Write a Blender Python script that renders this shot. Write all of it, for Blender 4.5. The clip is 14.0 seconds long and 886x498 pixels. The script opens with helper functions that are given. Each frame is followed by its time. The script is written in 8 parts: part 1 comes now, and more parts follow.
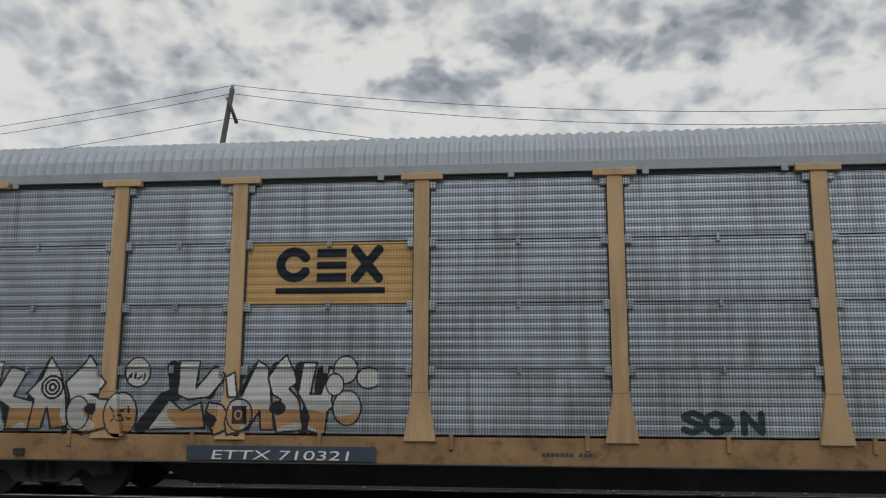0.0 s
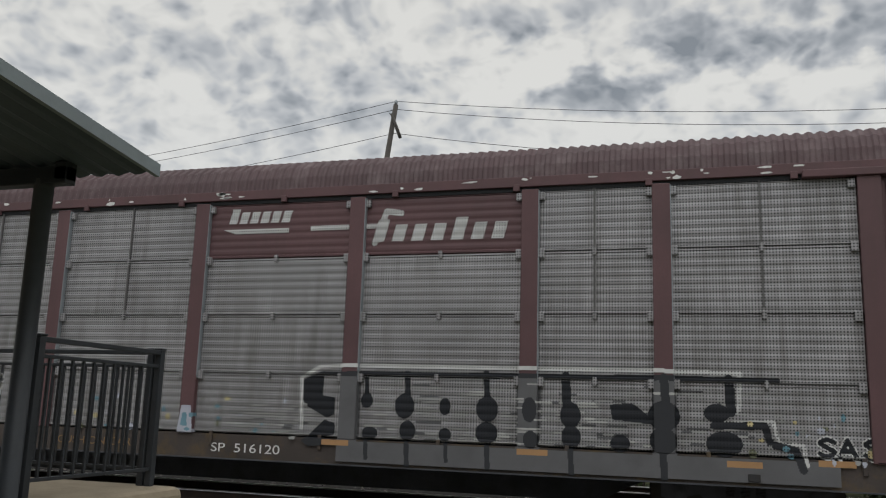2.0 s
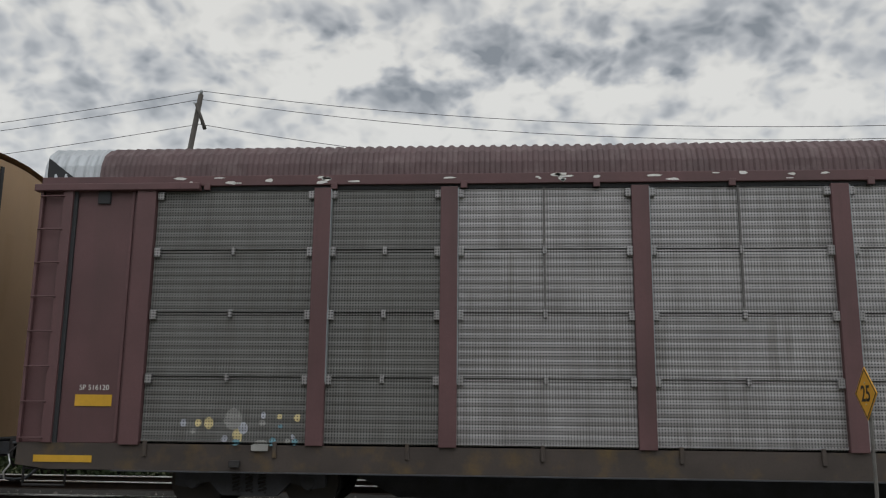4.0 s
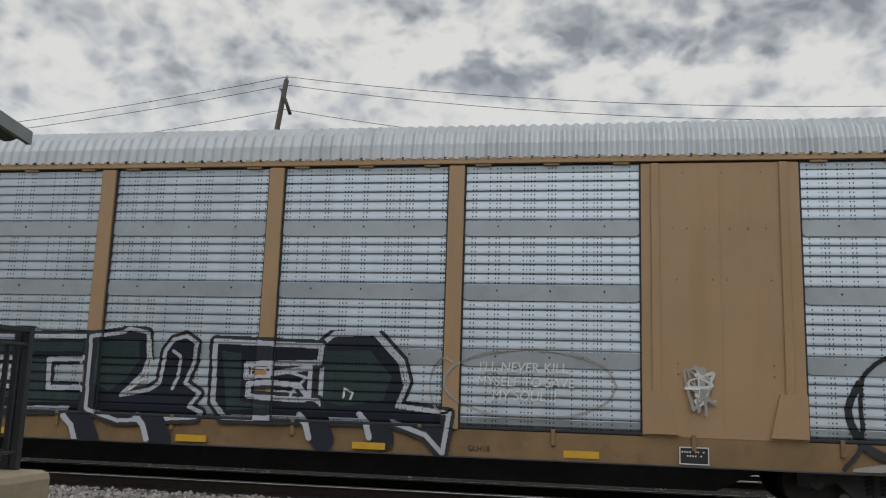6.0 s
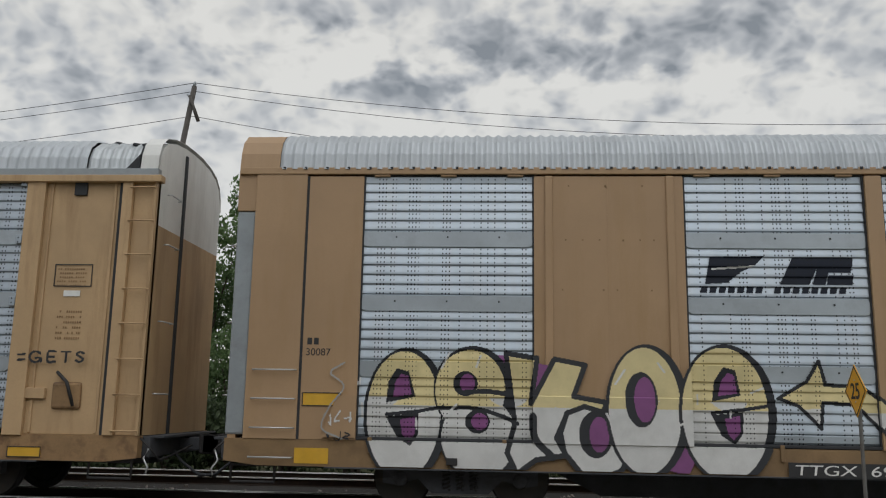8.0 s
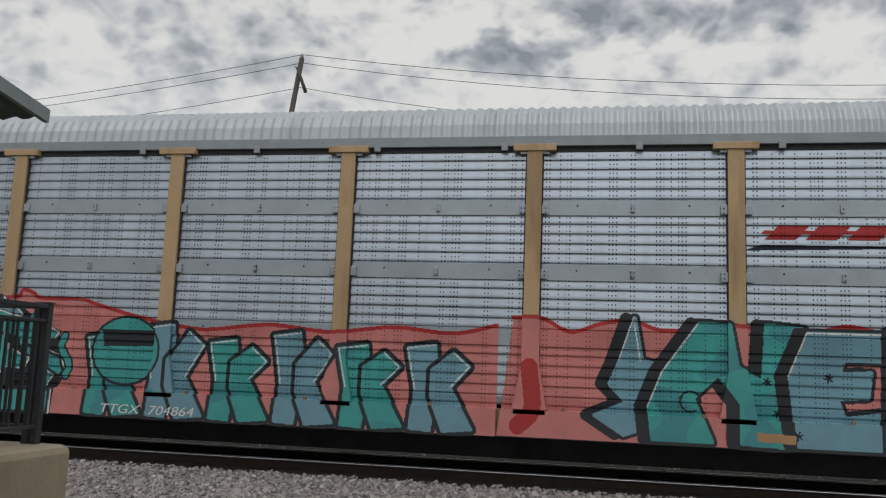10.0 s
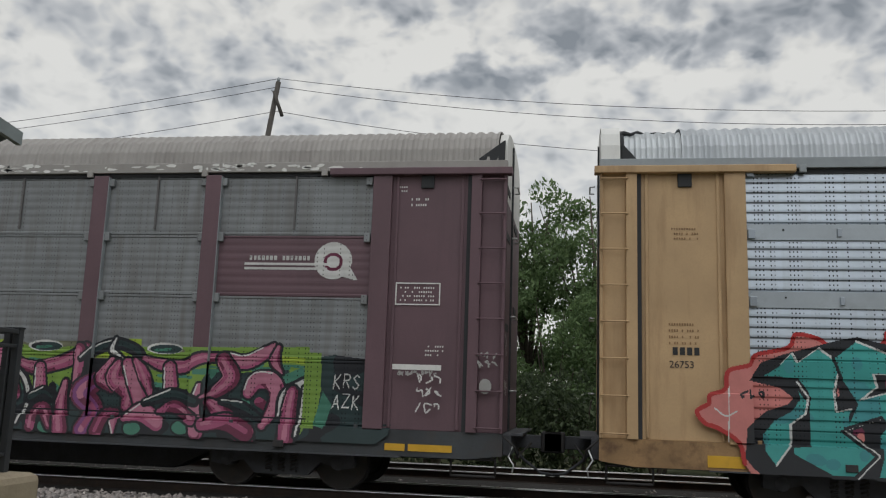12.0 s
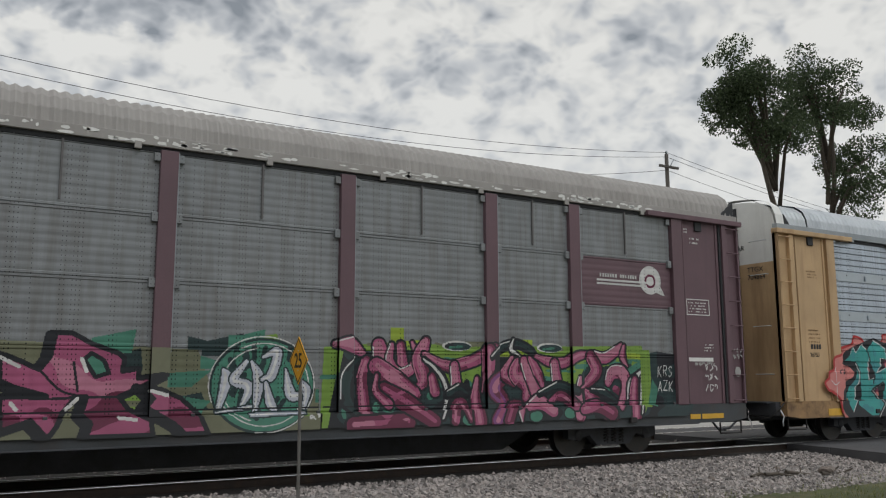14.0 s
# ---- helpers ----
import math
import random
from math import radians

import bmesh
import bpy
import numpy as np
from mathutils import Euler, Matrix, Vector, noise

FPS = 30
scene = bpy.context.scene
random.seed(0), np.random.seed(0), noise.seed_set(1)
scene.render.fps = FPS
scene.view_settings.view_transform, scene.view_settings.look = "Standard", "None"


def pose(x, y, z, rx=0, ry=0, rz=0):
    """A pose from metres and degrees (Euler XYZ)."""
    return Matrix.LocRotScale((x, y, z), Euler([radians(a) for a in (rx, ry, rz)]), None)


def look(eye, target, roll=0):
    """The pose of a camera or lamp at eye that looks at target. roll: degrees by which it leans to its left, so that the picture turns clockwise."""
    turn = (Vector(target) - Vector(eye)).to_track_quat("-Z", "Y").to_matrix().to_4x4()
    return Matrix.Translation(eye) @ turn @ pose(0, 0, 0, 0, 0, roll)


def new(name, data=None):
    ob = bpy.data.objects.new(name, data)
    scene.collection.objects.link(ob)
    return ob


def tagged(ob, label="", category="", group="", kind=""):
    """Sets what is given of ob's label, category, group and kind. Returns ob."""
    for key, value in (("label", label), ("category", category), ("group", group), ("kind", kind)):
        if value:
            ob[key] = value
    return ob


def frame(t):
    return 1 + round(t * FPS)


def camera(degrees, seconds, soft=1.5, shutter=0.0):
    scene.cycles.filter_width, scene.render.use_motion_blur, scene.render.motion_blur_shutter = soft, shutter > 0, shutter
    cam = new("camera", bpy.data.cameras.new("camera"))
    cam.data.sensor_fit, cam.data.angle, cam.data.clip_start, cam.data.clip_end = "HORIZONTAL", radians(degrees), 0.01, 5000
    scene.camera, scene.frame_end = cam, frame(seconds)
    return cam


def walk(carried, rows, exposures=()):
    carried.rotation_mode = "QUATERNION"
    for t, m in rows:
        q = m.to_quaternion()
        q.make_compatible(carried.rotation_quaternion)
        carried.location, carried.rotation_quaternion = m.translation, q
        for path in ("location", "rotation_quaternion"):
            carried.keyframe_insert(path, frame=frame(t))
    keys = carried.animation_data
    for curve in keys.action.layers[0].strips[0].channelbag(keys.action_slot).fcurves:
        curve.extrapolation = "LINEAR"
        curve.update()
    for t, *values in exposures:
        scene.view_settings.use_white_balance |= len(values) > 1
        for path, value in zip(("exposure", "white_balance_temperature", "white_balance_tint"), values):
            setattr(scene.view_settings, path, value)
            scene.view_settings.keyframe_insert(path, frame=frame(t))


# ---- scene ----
CAM_Z = 1.5
cam = camera(54.9, 14.0, soft=1.15)
# seconds, yaw, pitch and roll of the hand-held camera, which stands on one spot
TURNS = [
    (0, 6.36, 10.09, -0.27), (0.5, 3.64, 9.75, -0.10), (1, 5.58, 10.17, -0.97), (1.5, 9.86, 11.62, -1.31),
    (2, 17.04, 10.59, -1.78), (2.5, 5.22, 10.47, -0.97), (2.7, 0.48, 10.94, -0.30), (4.8, 6.78, 10.20, -0.67),
    (5, 7.11, 9.87, -0.67), (5.5, 8.20, 9.51, -1.25), (6, 9.46, 9.55, -1.81), (6.5, 10.42, 9.79, -1.90),
    (7, 9.55, 9.47, -1.75), (7.5, 1.87, 8.99, -1.17), (8, 3.60, 10.40, -0.98), (8.5, 10.47, 9.55, -1.95),
    (9, 12.66, 7.63, -2.35), (9.2, 9.41, 7.41, -2.64), (11.3, 12.55, 9.66, -1.33), (11.5, 11.84, 9.73, -1.71),
    (12, 8.87, 9.74, -1.91), (12.5, 1.51, 9.49, -1.65), (13, -12.25, 8.99, -0.86), (13.5, -27.65, 8.75, -0.12),
    (14, -31.43, 8.71, 0.19)]
walk(cam, [(t, pose(0, 0, CAM_Z, 90 + p, r, y)) for t, y, p, r in TURNS], [(0, 0.0), (12.5, 0.0), (13.3, 0.08), (14, 0.08)])

# the train's way along the track: seconds, metres
RUN = [
    (0, -8.46), (0.5, -4.37), (1, 0.00), (1.5, 4.06), (2, 8.00), (2.5, 11.80), (2.7, 13.55), (4.8, 30.55), (5, 32.20), (5.5, 36.01), (6, 40.39), (6.5, 44.52),
    (7, 48.62), (7.5, 52.45), (8, 56.57), (8.5, 60.98), (9, 65.11), (9.2, 66.64), (11.3, 84.27), (11.5, 85.82), (12, 89.93), (12.5, 93.74), (13, 97.99), (13.5, 102.22), (14, 106.39)]

SIDE = 12.57          # the near side of the train
MID = SIDE + 1.55     # the middle of its track
WHEEL_R = 0.42


# ---- world and light ----
class Net:
    """Short-hand for node trees."""

    def __init__(self, tree):
        self.t = tree
        self.t.nodes.clear()

    def n(self, kind, ins=None, **props):
        node = self.t.nodes.new(kind)
        for k, v in props.items():
            setattr(node, k, v)
        for k, v in (ins or {}).items():
            self.put(node.inputs[k], v)
        return node

    def put(self, sock, v):
        if isinstance(v, bpy.types.NodeSocket):
            self.t.links.new(v, sock)
        elif isinstance(v, bpy.types.Node):
            self.t.links.new(v.outputs[0], sock)
        else:
            sock.default_value = v

    def m(self, op, a, b=0.0, c=0.0, clamp=False):
        return self.n("ShaderNodeMath", {0: a, 1: b, 2: c}, operation=op, use_clamp=clamp).outputs[0]

    def mix(self, f, a, b):
        node = self.n("ShaderNodeMix", data_type="RGBA")
        self.put(node.inputs[0], f), self.put(node.inputs[6], a), self.put(node.inputs[7], b)
        return node.outputs[2]

    def ramp(self, f, lo, hi, a=0.0, b=1.0):
        return self.n("ShaderNodeMapRange", {0: f, 1: lo, 2: hi, 3: a, 4: b}).outputs[0]

    def noise(self, vec, scale, detail=4.0, rough=0.55, dist=0.0):
        return self.n("ShaderNodeTexNoise", {"Vector": vec, "Scale": scale, "Detail": detail, "Roughness": rough, "Distortion": dist}).outputs[0]


def rgb(r, g, b):
    return (r, g, b, 1.0)


def make_world():
    world = bpy.data.worlds.new("overcast_sky")
    scene.world = world
    world.use_nodes = True
    k = Net(world.node_tree)
    co = k.n("ShaderNodeTexCoord").outputs["Generated"]
    sep = k.n("ShaderNodeSeparateXYZ", {0: co})
    # clouds lie on a flat deck, so they shrink towards the horizon
    den = k.m("ADD", k.m("MAXIMUM", sep.outputs[2], 0.0), 0.5)
    u, v = k.m("DIVIDE", sep.outputs[0], den), k.m("DIVIDE", sep.outputs[1], den)
    deck = k.n("ShaderNodeCombineXYZ", {0: u, 1: v, 2: 0.37}).outputs[0]
    warp = k.n("ShaderNodeTexNoise", {"Vector": deck, "Scale": 9.0, "Detail": 3.0, "Roughness": 0.5})
    sway = k.n("ShaderNodeVectorMath", {0: warp.outputs[1], 1: (0.5, 0.5, 0.5)}, operation="SUBTRACT").outputs[0]
    bent = k.n("ShaderNodeVectorMath", {0: deck, 1: k.n("ShaderNodeVectorMath", {0: sway, "Scale": 0.07}, operation="SCALE").outputs[0]}, operation="ADD").outputs[0]
    # heaped cloud: soft masses made of rounded puffs
    puff = k.n("ShaderNodeTexVoronoi", {"Vector": bent, "Scale": 18.0, "Smoothness": 0.5, "Randomness": 1.0, "Detail": 2.0, "Roughness": 0.55}, feature="SMOOTH_F1").outputs["Distance"]
    big = k.noise(deck, 2.6, 2.0, 0.5)
    soft = k.noise(bent, 10.0, 4.0, 0.5)
    fine = k.noise(bent, 34.0, 2.0, 0.5)
    dens = k.m("ADD", k.m("ADD", k.m("MULTIPLY", big, 0.22), k.m("MULTIPLY", soft, 0.42)), k.m("ADD", k.m("MULTIPLY", fine, 0.24), k.m("MULTIPLY", puff, -0.42)))
    # the heavier clouds and the thin bright places: azimuth, elevation, half width, half height in degrees, thickness
    turn = k.n("ShaderNodeSeparateXYZ", {0: sway})
    wob = k.n("ShaderNodeSeparateXYZ", {0: k.n("ShaderNodeVectorMath", {0: k.n("ShaderNodeTexNoise", {"Vector": deck, "Scale": 25.0, "Detail": 3.0, "Roughness": 0.55}).outputs[1], 1: (0.5, 0.5, 0.5)}, operation="SUBTRACT").outputs[0]})
    az = k.m("ADD", k.m("MULTIPLY", k.m("ARCTAN2", sep.outputs[0], sep.outputs[1]), 57.3), k.m("ADD", k.m("MULTIPLY", turn.outputs[0], 6.0), k.m("MULTIPLY", wob.outputs[0], 5.0)))
    el = k.m("ADD", k.m("MULTIPLY", k.m("ARCSINE", sep.outputs[2]), 57.3), k.m("ADD", k.m("MULTIPLY", turn.outputs[1], 2.5), k.m("MULTIPLY", wob.outputs[1], 2.6)))
    for a, e, ra, re, much in (
            (-7.4, 21.2, 4.2, 1.7, 0.24), (-0.9, 24.0, 4.0, 1.7, 0.26), (4.0, 22.8, 3.2, 1.5, 0.24), (9.4, 22.9, 4.0, 1.4, 0.24), (6.0, 25.6, 2.2, 1.3, 0.16),
            (-32.0, 22.5, 6.0, 2.5, 0.13), (-13.2, 25.6, 4.5, 1.5, 0.12), (13.0, 24.9, 7.0, 1.7, 0.14), (20.0, 22.6, 6.0, 2.2, 0.12), (31.5, 21.0, 10.0, 1.8, 0.10), (-26.0, 19.2, 6.0, 1.2, 0.08),
            (-10.6, 22.9, 3.2, 1.5, -0.18), (-27.5, 23.5, 3.5, 1.4, -0.14), (-16.5, 23.4, 4.0, 1.3, -0.12), (-4.2, 22.6, 2.4, 1.0, -0.14), (14.5, 20.9, 7.0, 1.3, -0.14), (2.4, 20.6, 6.0, 1.2, -0.12), (19.0, 18.2, 8.0, 1.6, -0.08)):
        dx, dy = k.m("DIVIDE", k.m("SUBTRACT", az, a), ra), k.m("DIVIDE", k.m("SUBTRACT", el, e), re)
        off = k.m("ADD", k.m("MULTIPLY", dx, dx), k.m("MULTIPLY", dy, dy))
        dens = k.m("ADD", dens, k.ramp(off, 0.0, 1.3, much, 0.0))
    thin = k.ramp(dens, -0.065, 0.385)
    base = k.n("ShaderNodeValToRGB", {0: thin})
    els = base.color_ramp.elements
    els[0].position, els[0].color = 0.0, rgb(0.675, 0.66, 0.612)
    els[1].position, els[1].color = 1.0, rgb(0.205, 0.216, 0.22)
    for p, c in ((0.2, rgb(0.61, 0.598, 0.557)), (0.42, rgb(0.485, 0.487, 0.476)), (0.65, rgb(0.36, 0.368, 0.37))):
        e = els.new(p)
        e.color = c
    # whiter haze low down
    low = k.ramp(sep.outputs[2], 0.12, 0.36, 0.8, 0.0)
    sky_col = k.mix(low, base.outputs[0], rgb(0.60, 0.59, 0.562))
    nish = k.n("ShaderNodeTexSky", sky_type="NISHITA", sun_disc=False, sun_elevation=radians(57), sun_rotation=radians(171))
    blue = k.n("ShaderNodeBackground", {0: nish.outputs[0], 1: 0.02})
    cloud = k.n("ShaderNodeBackground", {0: sky_col, 1: 1.0})
    both = k.n("ShaderNodeAddShader", {0: blue.outputs[0], 1: cloud.outputs[0]})
    out = k.n("ShaderNodeOutputWorld", {0: both.outputs[0]})


make_world()
sun = new("sun", bpy.data.lights.new("sun", "SUN"))
sun.data.energy, sun.data.angle, sun.data.color = 0.95, radians(60), (0.96, 0.985, 1.0)
sun.matrix_world = look((4, -26, 40), (0, 0, 0))
scene.view_settings.exposure = 0.0


# ---- materials ----
def material(name, colour, rough=0.7, metal=0.0, vary=0.25, scale=3.0, grime=None, grime_amount=0.35, bump=0.1, grain=40.0, streak=False, colour2=None):
    mat = bpy.data.materials.new(name)
    mat.use_nodes = True
    k = Net(mat.node_tree)
    co = k.n("ShaderNodeTexCoord").outputs["Object"]
    rnd = k.n("ShaderNodeObjectInfo").outputs["Random"]
    shift = k.n("ShaderNodeVectorMath", {0: co, 1: k.n("ShaderNodeCombineXYZ", {0: k.m("MULTIPLY", rnd, 37.0), 1: 0.0, 2: k.m("MULTIPLY", rnd, 11.0)}).outputs[0]}, operation="ADD").outputs[0]
    a = k.noise(shift, scale, 5.0, 0.6)
    b = k.noise(shift, grain, 3.0, 0.6)
    d = [c * (1 - vary) for c in colour]
    u = [min(1.0, c * (1 + vary)) for c in colour]
    col = k.mix(k.ramp(a, 0.3, 0.7), rgb(*d), rgb(*(colour2 or u)))
    col = k.mix(k.ramp(b, 0.45, 0.75, 0.0, 0.35), col, rgb(*[c * (1 - vary) for c in colour]))
    if grime:
        vec = shift
        if streak:
            vec = k.n("ShaderNodeMapping", {"Vector": shift, "Scale": (1.7, 1.7, 0.22)}).outputs[0]
        g = k.noise(vec, 1.3 if streak else scale * 1.7, 6.0, 0.65)
        col = k.mix(k.ramp(g, 0.5, 0.74, 0.0, grime_amount), col, rgb(*grime))
    bs = k.n("ShaderNodeBsdfPrincipled", {"Base Color": col, "Metallic": metal, "Roughness": k.ramp(a, 0.2, 0.8, max(0.05, rough - 0.1), min(1.0, rough + 0.1))})
    if bump:
        bp = k.n("ShaderNodeBump", {"Strength": bump, "Distance": 0.02, "Height": b})
        k.put(bs.inputs["Normal"], bp.outputs[0])
    k.n("ShaderNodeOutputMaterial", {0: bs.outputs[0]})
    return mat


def perforated(name, colour, rough, metal, pitch, radius, columns, grime, grime_amount):
    """Galvanised steel sheet punched with rows of small holes; columns: holes only in narrow upright bands."""
    mat = bpy.data.materials.new(name)
    mat.use_nodes = True
    k = Net(mat.node_tree)
    co = k.n("ShaderNodeTexCoord").outputs["Object"]
    sep = k.n("ShaderNodeSeparateXYZ", {0: co})
    x, z = sep.outputs[0], sep.outputs[2]
    fx = k.m("SUBTRACT", k.m("FRACT", k.m("DIVIDE", x, pitch)), 0.5)
    fz = k.m("SUBTRACT", k.m("FRACT", k.m("DIVIDE", z, pitch * (1.3 if columns else 1.0))), 0.5)
    r = k.m("SQRT", k.m("ADD", k.m("MULTIPLY", fx, fx), k.m("MULTIPLY", fz, fz)))
    hole = k.ramp(r, radius, radius + 0.1, 1.0, 0.0)
    if columns:
        band = k.n("ShaderNodeTexNoise", {"W": k.m("FLOOR", k.m("DIVIDE", x, pitch)), "Scale": 0.31, "Detail": 2.0}, noise_dimensions="1D").outputs[0]
        hole = k.m("MULTIPLY", hole, k.ramp(band, 0.51, 0.53))
    rnd = k.n("ShaderNodeObjectInfo").outputs["Random"]
    vec = k.n("ShaderNodeVectorMath", {0: co, 1: k.n("ShaderNodeCombineXYZ", {0: k.m("MULTIPLY", rnd, 31.0)}).outputs[0]}, operation="ADD").outputs[0]
    a = k.noise(vec, 1.6, 5.0, 0.6)
    st = k.noise(k.n("ShaderNodeMapping", {"Vector": vec, "Scale": (5.0, 5.0, 0.4)}).outputs[0], 1.5, 5.0, 0.6)
    col = k.mix(k.ramp(a, 0.3, 0.7), rgb(*[c * 0.8 for c in colour]), rgb(*[min(1, c * 1.15) for c in colour]))
    col = k.mix(k.ramp(rnd, 0.0, 1.0, 0.0, 0.25), col, rgb(*[c * 0.75 for c in colour]))
    col = k.mix(k.ramp(st, 0.45, 0.72, 0.0, grime_amount), col, rgb(*grime))
    col = k.mix(hole, col, rgb(0.012, 0.013, 0.015))
    bs = k.n("ShaderNodeBsdfPrincipled", {"Base Color": col, "Metallic": k.m("MULTIPLY", k.m("SUBTRACT", 1.0, hole), metal), "Roughness": k.ramp(a, 0.3, 0.7, rough - 0.08, rough + 0.1), "Specular IOR Level": 0.5 if metal else 0.2})
    k.n("ShaderNodeOutputMaterial", {0: bs.outputs[0]})
    return mat


RUST = (0.10, 0.055, 0.035)
M = {
    "yellow": material("aged_yellow_paint", (0.48, 0.325, 0.178), 0.6, 0, 0.14, 0.8, (0.24, 0.135, 0.06), 0.75, 0.04, 30, True),
    "tan": material("tan_paint", (0.385, 0.25, 0.14), 0.55, 0, 0.08, 0.8, (0.30, 0.18, 0.07), 0.4, 0.04, 30, True),
    "maroon": material("faded_maroon_paint", (0.118, 0.06, 0.064), 0.6, 0, 0.18, 0.9, (0.075, 0.045, 0.045), 0.5, 0.05, 30, True),
    "plum": material("faded_plum_paint", (0.13, 0.076, 0.092), 0.6, 0, 0.15, 0.9, (0.08, 0.05, 0.06), 0.5, 0.05, 30, True),
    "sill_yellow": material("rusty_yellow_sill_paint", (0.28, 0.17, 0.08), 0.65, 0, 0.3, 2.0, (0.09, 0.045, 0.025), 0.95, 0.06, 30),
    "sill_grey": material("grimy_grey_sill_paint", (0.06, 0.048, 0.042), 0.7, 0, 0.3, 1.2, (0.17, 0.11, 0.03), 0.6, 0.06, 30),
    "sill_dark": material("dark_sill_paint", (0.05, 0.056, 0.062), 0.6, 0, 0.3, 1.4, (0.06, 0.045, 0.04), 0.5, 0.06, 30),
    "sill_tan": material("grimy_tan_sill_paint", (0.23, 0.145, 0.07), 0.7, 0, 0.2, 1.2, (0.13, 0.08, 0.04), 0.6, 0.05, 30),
    "galv": material("galvanised_steel", (0.50, 0.53, 0.55), 0.5, 0.45, 0.1, 2.0, (0.30, 0.32, 0.34), 0.5, 0.03, 60, True),
    "galv_dull": material("dull_galvanised_steel", (0.30, 0.33, 0.35), 0.6, 0.3, 0.12, 2.0, (0.2, 0.2, 0.21), 0.5, 0.03, 60),
    "roof_white": material("weathered_white_roof", (0.47, 0.50, 0.53), 0.5, 0.3, 0.1, 1.5, (0.30, 0.33, 0.36), 0.6, 0.03, 60, True),
    "roof_blue": material("weathered_galvanised_roof", (0.34, 0.37, 0.41), 0.55, 0.3, 0.1, 1.5, (0.27, 0.3, 0.33), 0.5, 0.03, 60, True),
    "roof_maroon": material("faded_maroon_roof", (0.105, 0.066, 0.07), 0.65, 0, 0.2, 1.2, (0.24, 0.19, 0.19), 0.5, 0.05, 40),
    "roof_grey": material("weathered_grey_roof", (0.33, 0.315, 0.30), 0.65, 0.1, 0.12, 1.5, (0.22, 0.2, 0.19), 0.5, 0.04, 50, True),
    "white": material("aged_white_paint", (0.68, 0.68, 0.66), 0.6, 0, 0.1, 1.2, (0.42, 0.40, 0.37), 0.5, 0.04, 40, True),
    "black": material("black_underframe", (0.062, 0.066, 0.075), 0.8, 0, 0.3, 2.0, (0.03, 0.025, 0.022), 0.5, 0.1, 30),
    "wheel": material("worn_wheel_steel", (0.03, 0.029, 0.03), 0.8, 0.0, 0.3, 4.0, (0.04,0.025,0.018), 0.4, 0.05, 40),
    "tread": material("polished_wheel_rim", (0.04, 0.038, 0.036), 0.5, 0.2, 0.15, 4.0, RUST, 0.3, 0.03, 40),
    "bright": material("bright_bare_steel", (0.55, 0.56, 0.57), 0.4, 0.8, 0.1, 6.0, None, 0, 0.0, 40),
    # near-black also stands in for shade inside slots, gaps and openings
    "dark_gap": material("dark_seal_and_gap_shade", (0.032, 0.034, 0.038), 0.8, 0, 0.2, 3.0, None, 0, 0.0),
    "label_yellow": material("yellow_reflective_sheet", (0.64, 0.37, 0.04), 0.4, 0, 0.08, 5.0, (0.4, 0.25, 0.05), 0.3, 0.0),
    "label_white": material("white_stencil_paint", (0.72, 0.72, 0.70), 0.6, 0, 0.08, 6.0, (0.4, 0.38, 0.36), 0.3, 0.0),
    "label_black": material("black_stencil_paint", (0.025, 0.025, 0.027), 0.6, 0, 0.15, 6.0, None, 0, 0.0),
    "navy": material("faded_navy_paint", (0.035, 0.055, 0.085), 0.6, 0, 0.15, 4.0, (0.12, 0.13, 0.12), 0.3, 0.0),
    "red": material("bright_red_paint", (0.60, 0.075, 0.045), 0.6, 0, 0.1, 4.0, None, 0, 0.0),
}
P_AUTO = perforated("fine_perforated_galvanised_sheet", (0.45, 0.505, 0.58), 0.45, 0.6, 0.043, 0.24, False, (0.17, 0.16, 0.155), 0.7)
P_DULL = perforated("dull_perforated_sheet", (0.38, 0.373, 0.38), 0.55, 0.4, 0.043, 0.21, False, (0.17, 0.16, 0.15), 0.6)
P_GRIMY = perforated("grimy_perforated_sheet", (0.19, 0.19, 0.185), 0.65, 0.25, 0.043, 0.22, False, (0.12, 0.115, 0.105), 0.7)
P_GREEN = perforated("dark_grey_perforated_sheet", (0.235, 0.25, 0.26), 0.6, 0.25, 0.052, 0.07, True, (0.14, 0.13, 0.125), 0.6)
P_BRIGHT = perforated("bright_perforated_galvanised_sheet", (0.42, 0.475, 0.53), 0.42, 0.72, 0.052, 0.15, True, (0.42, 0.44, 0.46), 0.5)
P_BLUE = perforated("blue_grey_perforated_sheet", (0.40, 0.45, 0.505), 0.42, 0.72, 0.052, 0.15, True, (0.30, 0.32, 0.345), 0.5)
P_CSX = perforated("yellow_perforated_sheet", (0.56, 0.36, 0.16), 0.6, 0.0, 0.043, 0.12, False, (0.42, 0.26, 0.09), 0.5)


# ---- building tools ----
def mesh_from(name, verts, faces):
    me = bpy.data.meshes.new(name)
    me.from_pydata(verts, [], faces)
    me.update()
    return me


def link(name, me, mat, parent=None, label="", smooth=False):
    if mat and not me.materials:
        me.materials.append(mat)
    if smooth:
        for p in me.polygons:
            p.use_smooth = True
    ob = new(name, me)
    if parent:
        ob.parent = parent
    if label:
        ob["label"] = label
    return ob


def part(name, bm, mat, parent, label="", smooth=False):
    me = bpy.data.meshes.new(name)
    bm.to_mesh(me)
    bm.free()
    return link(name, me, mat, parent, label, smooth)


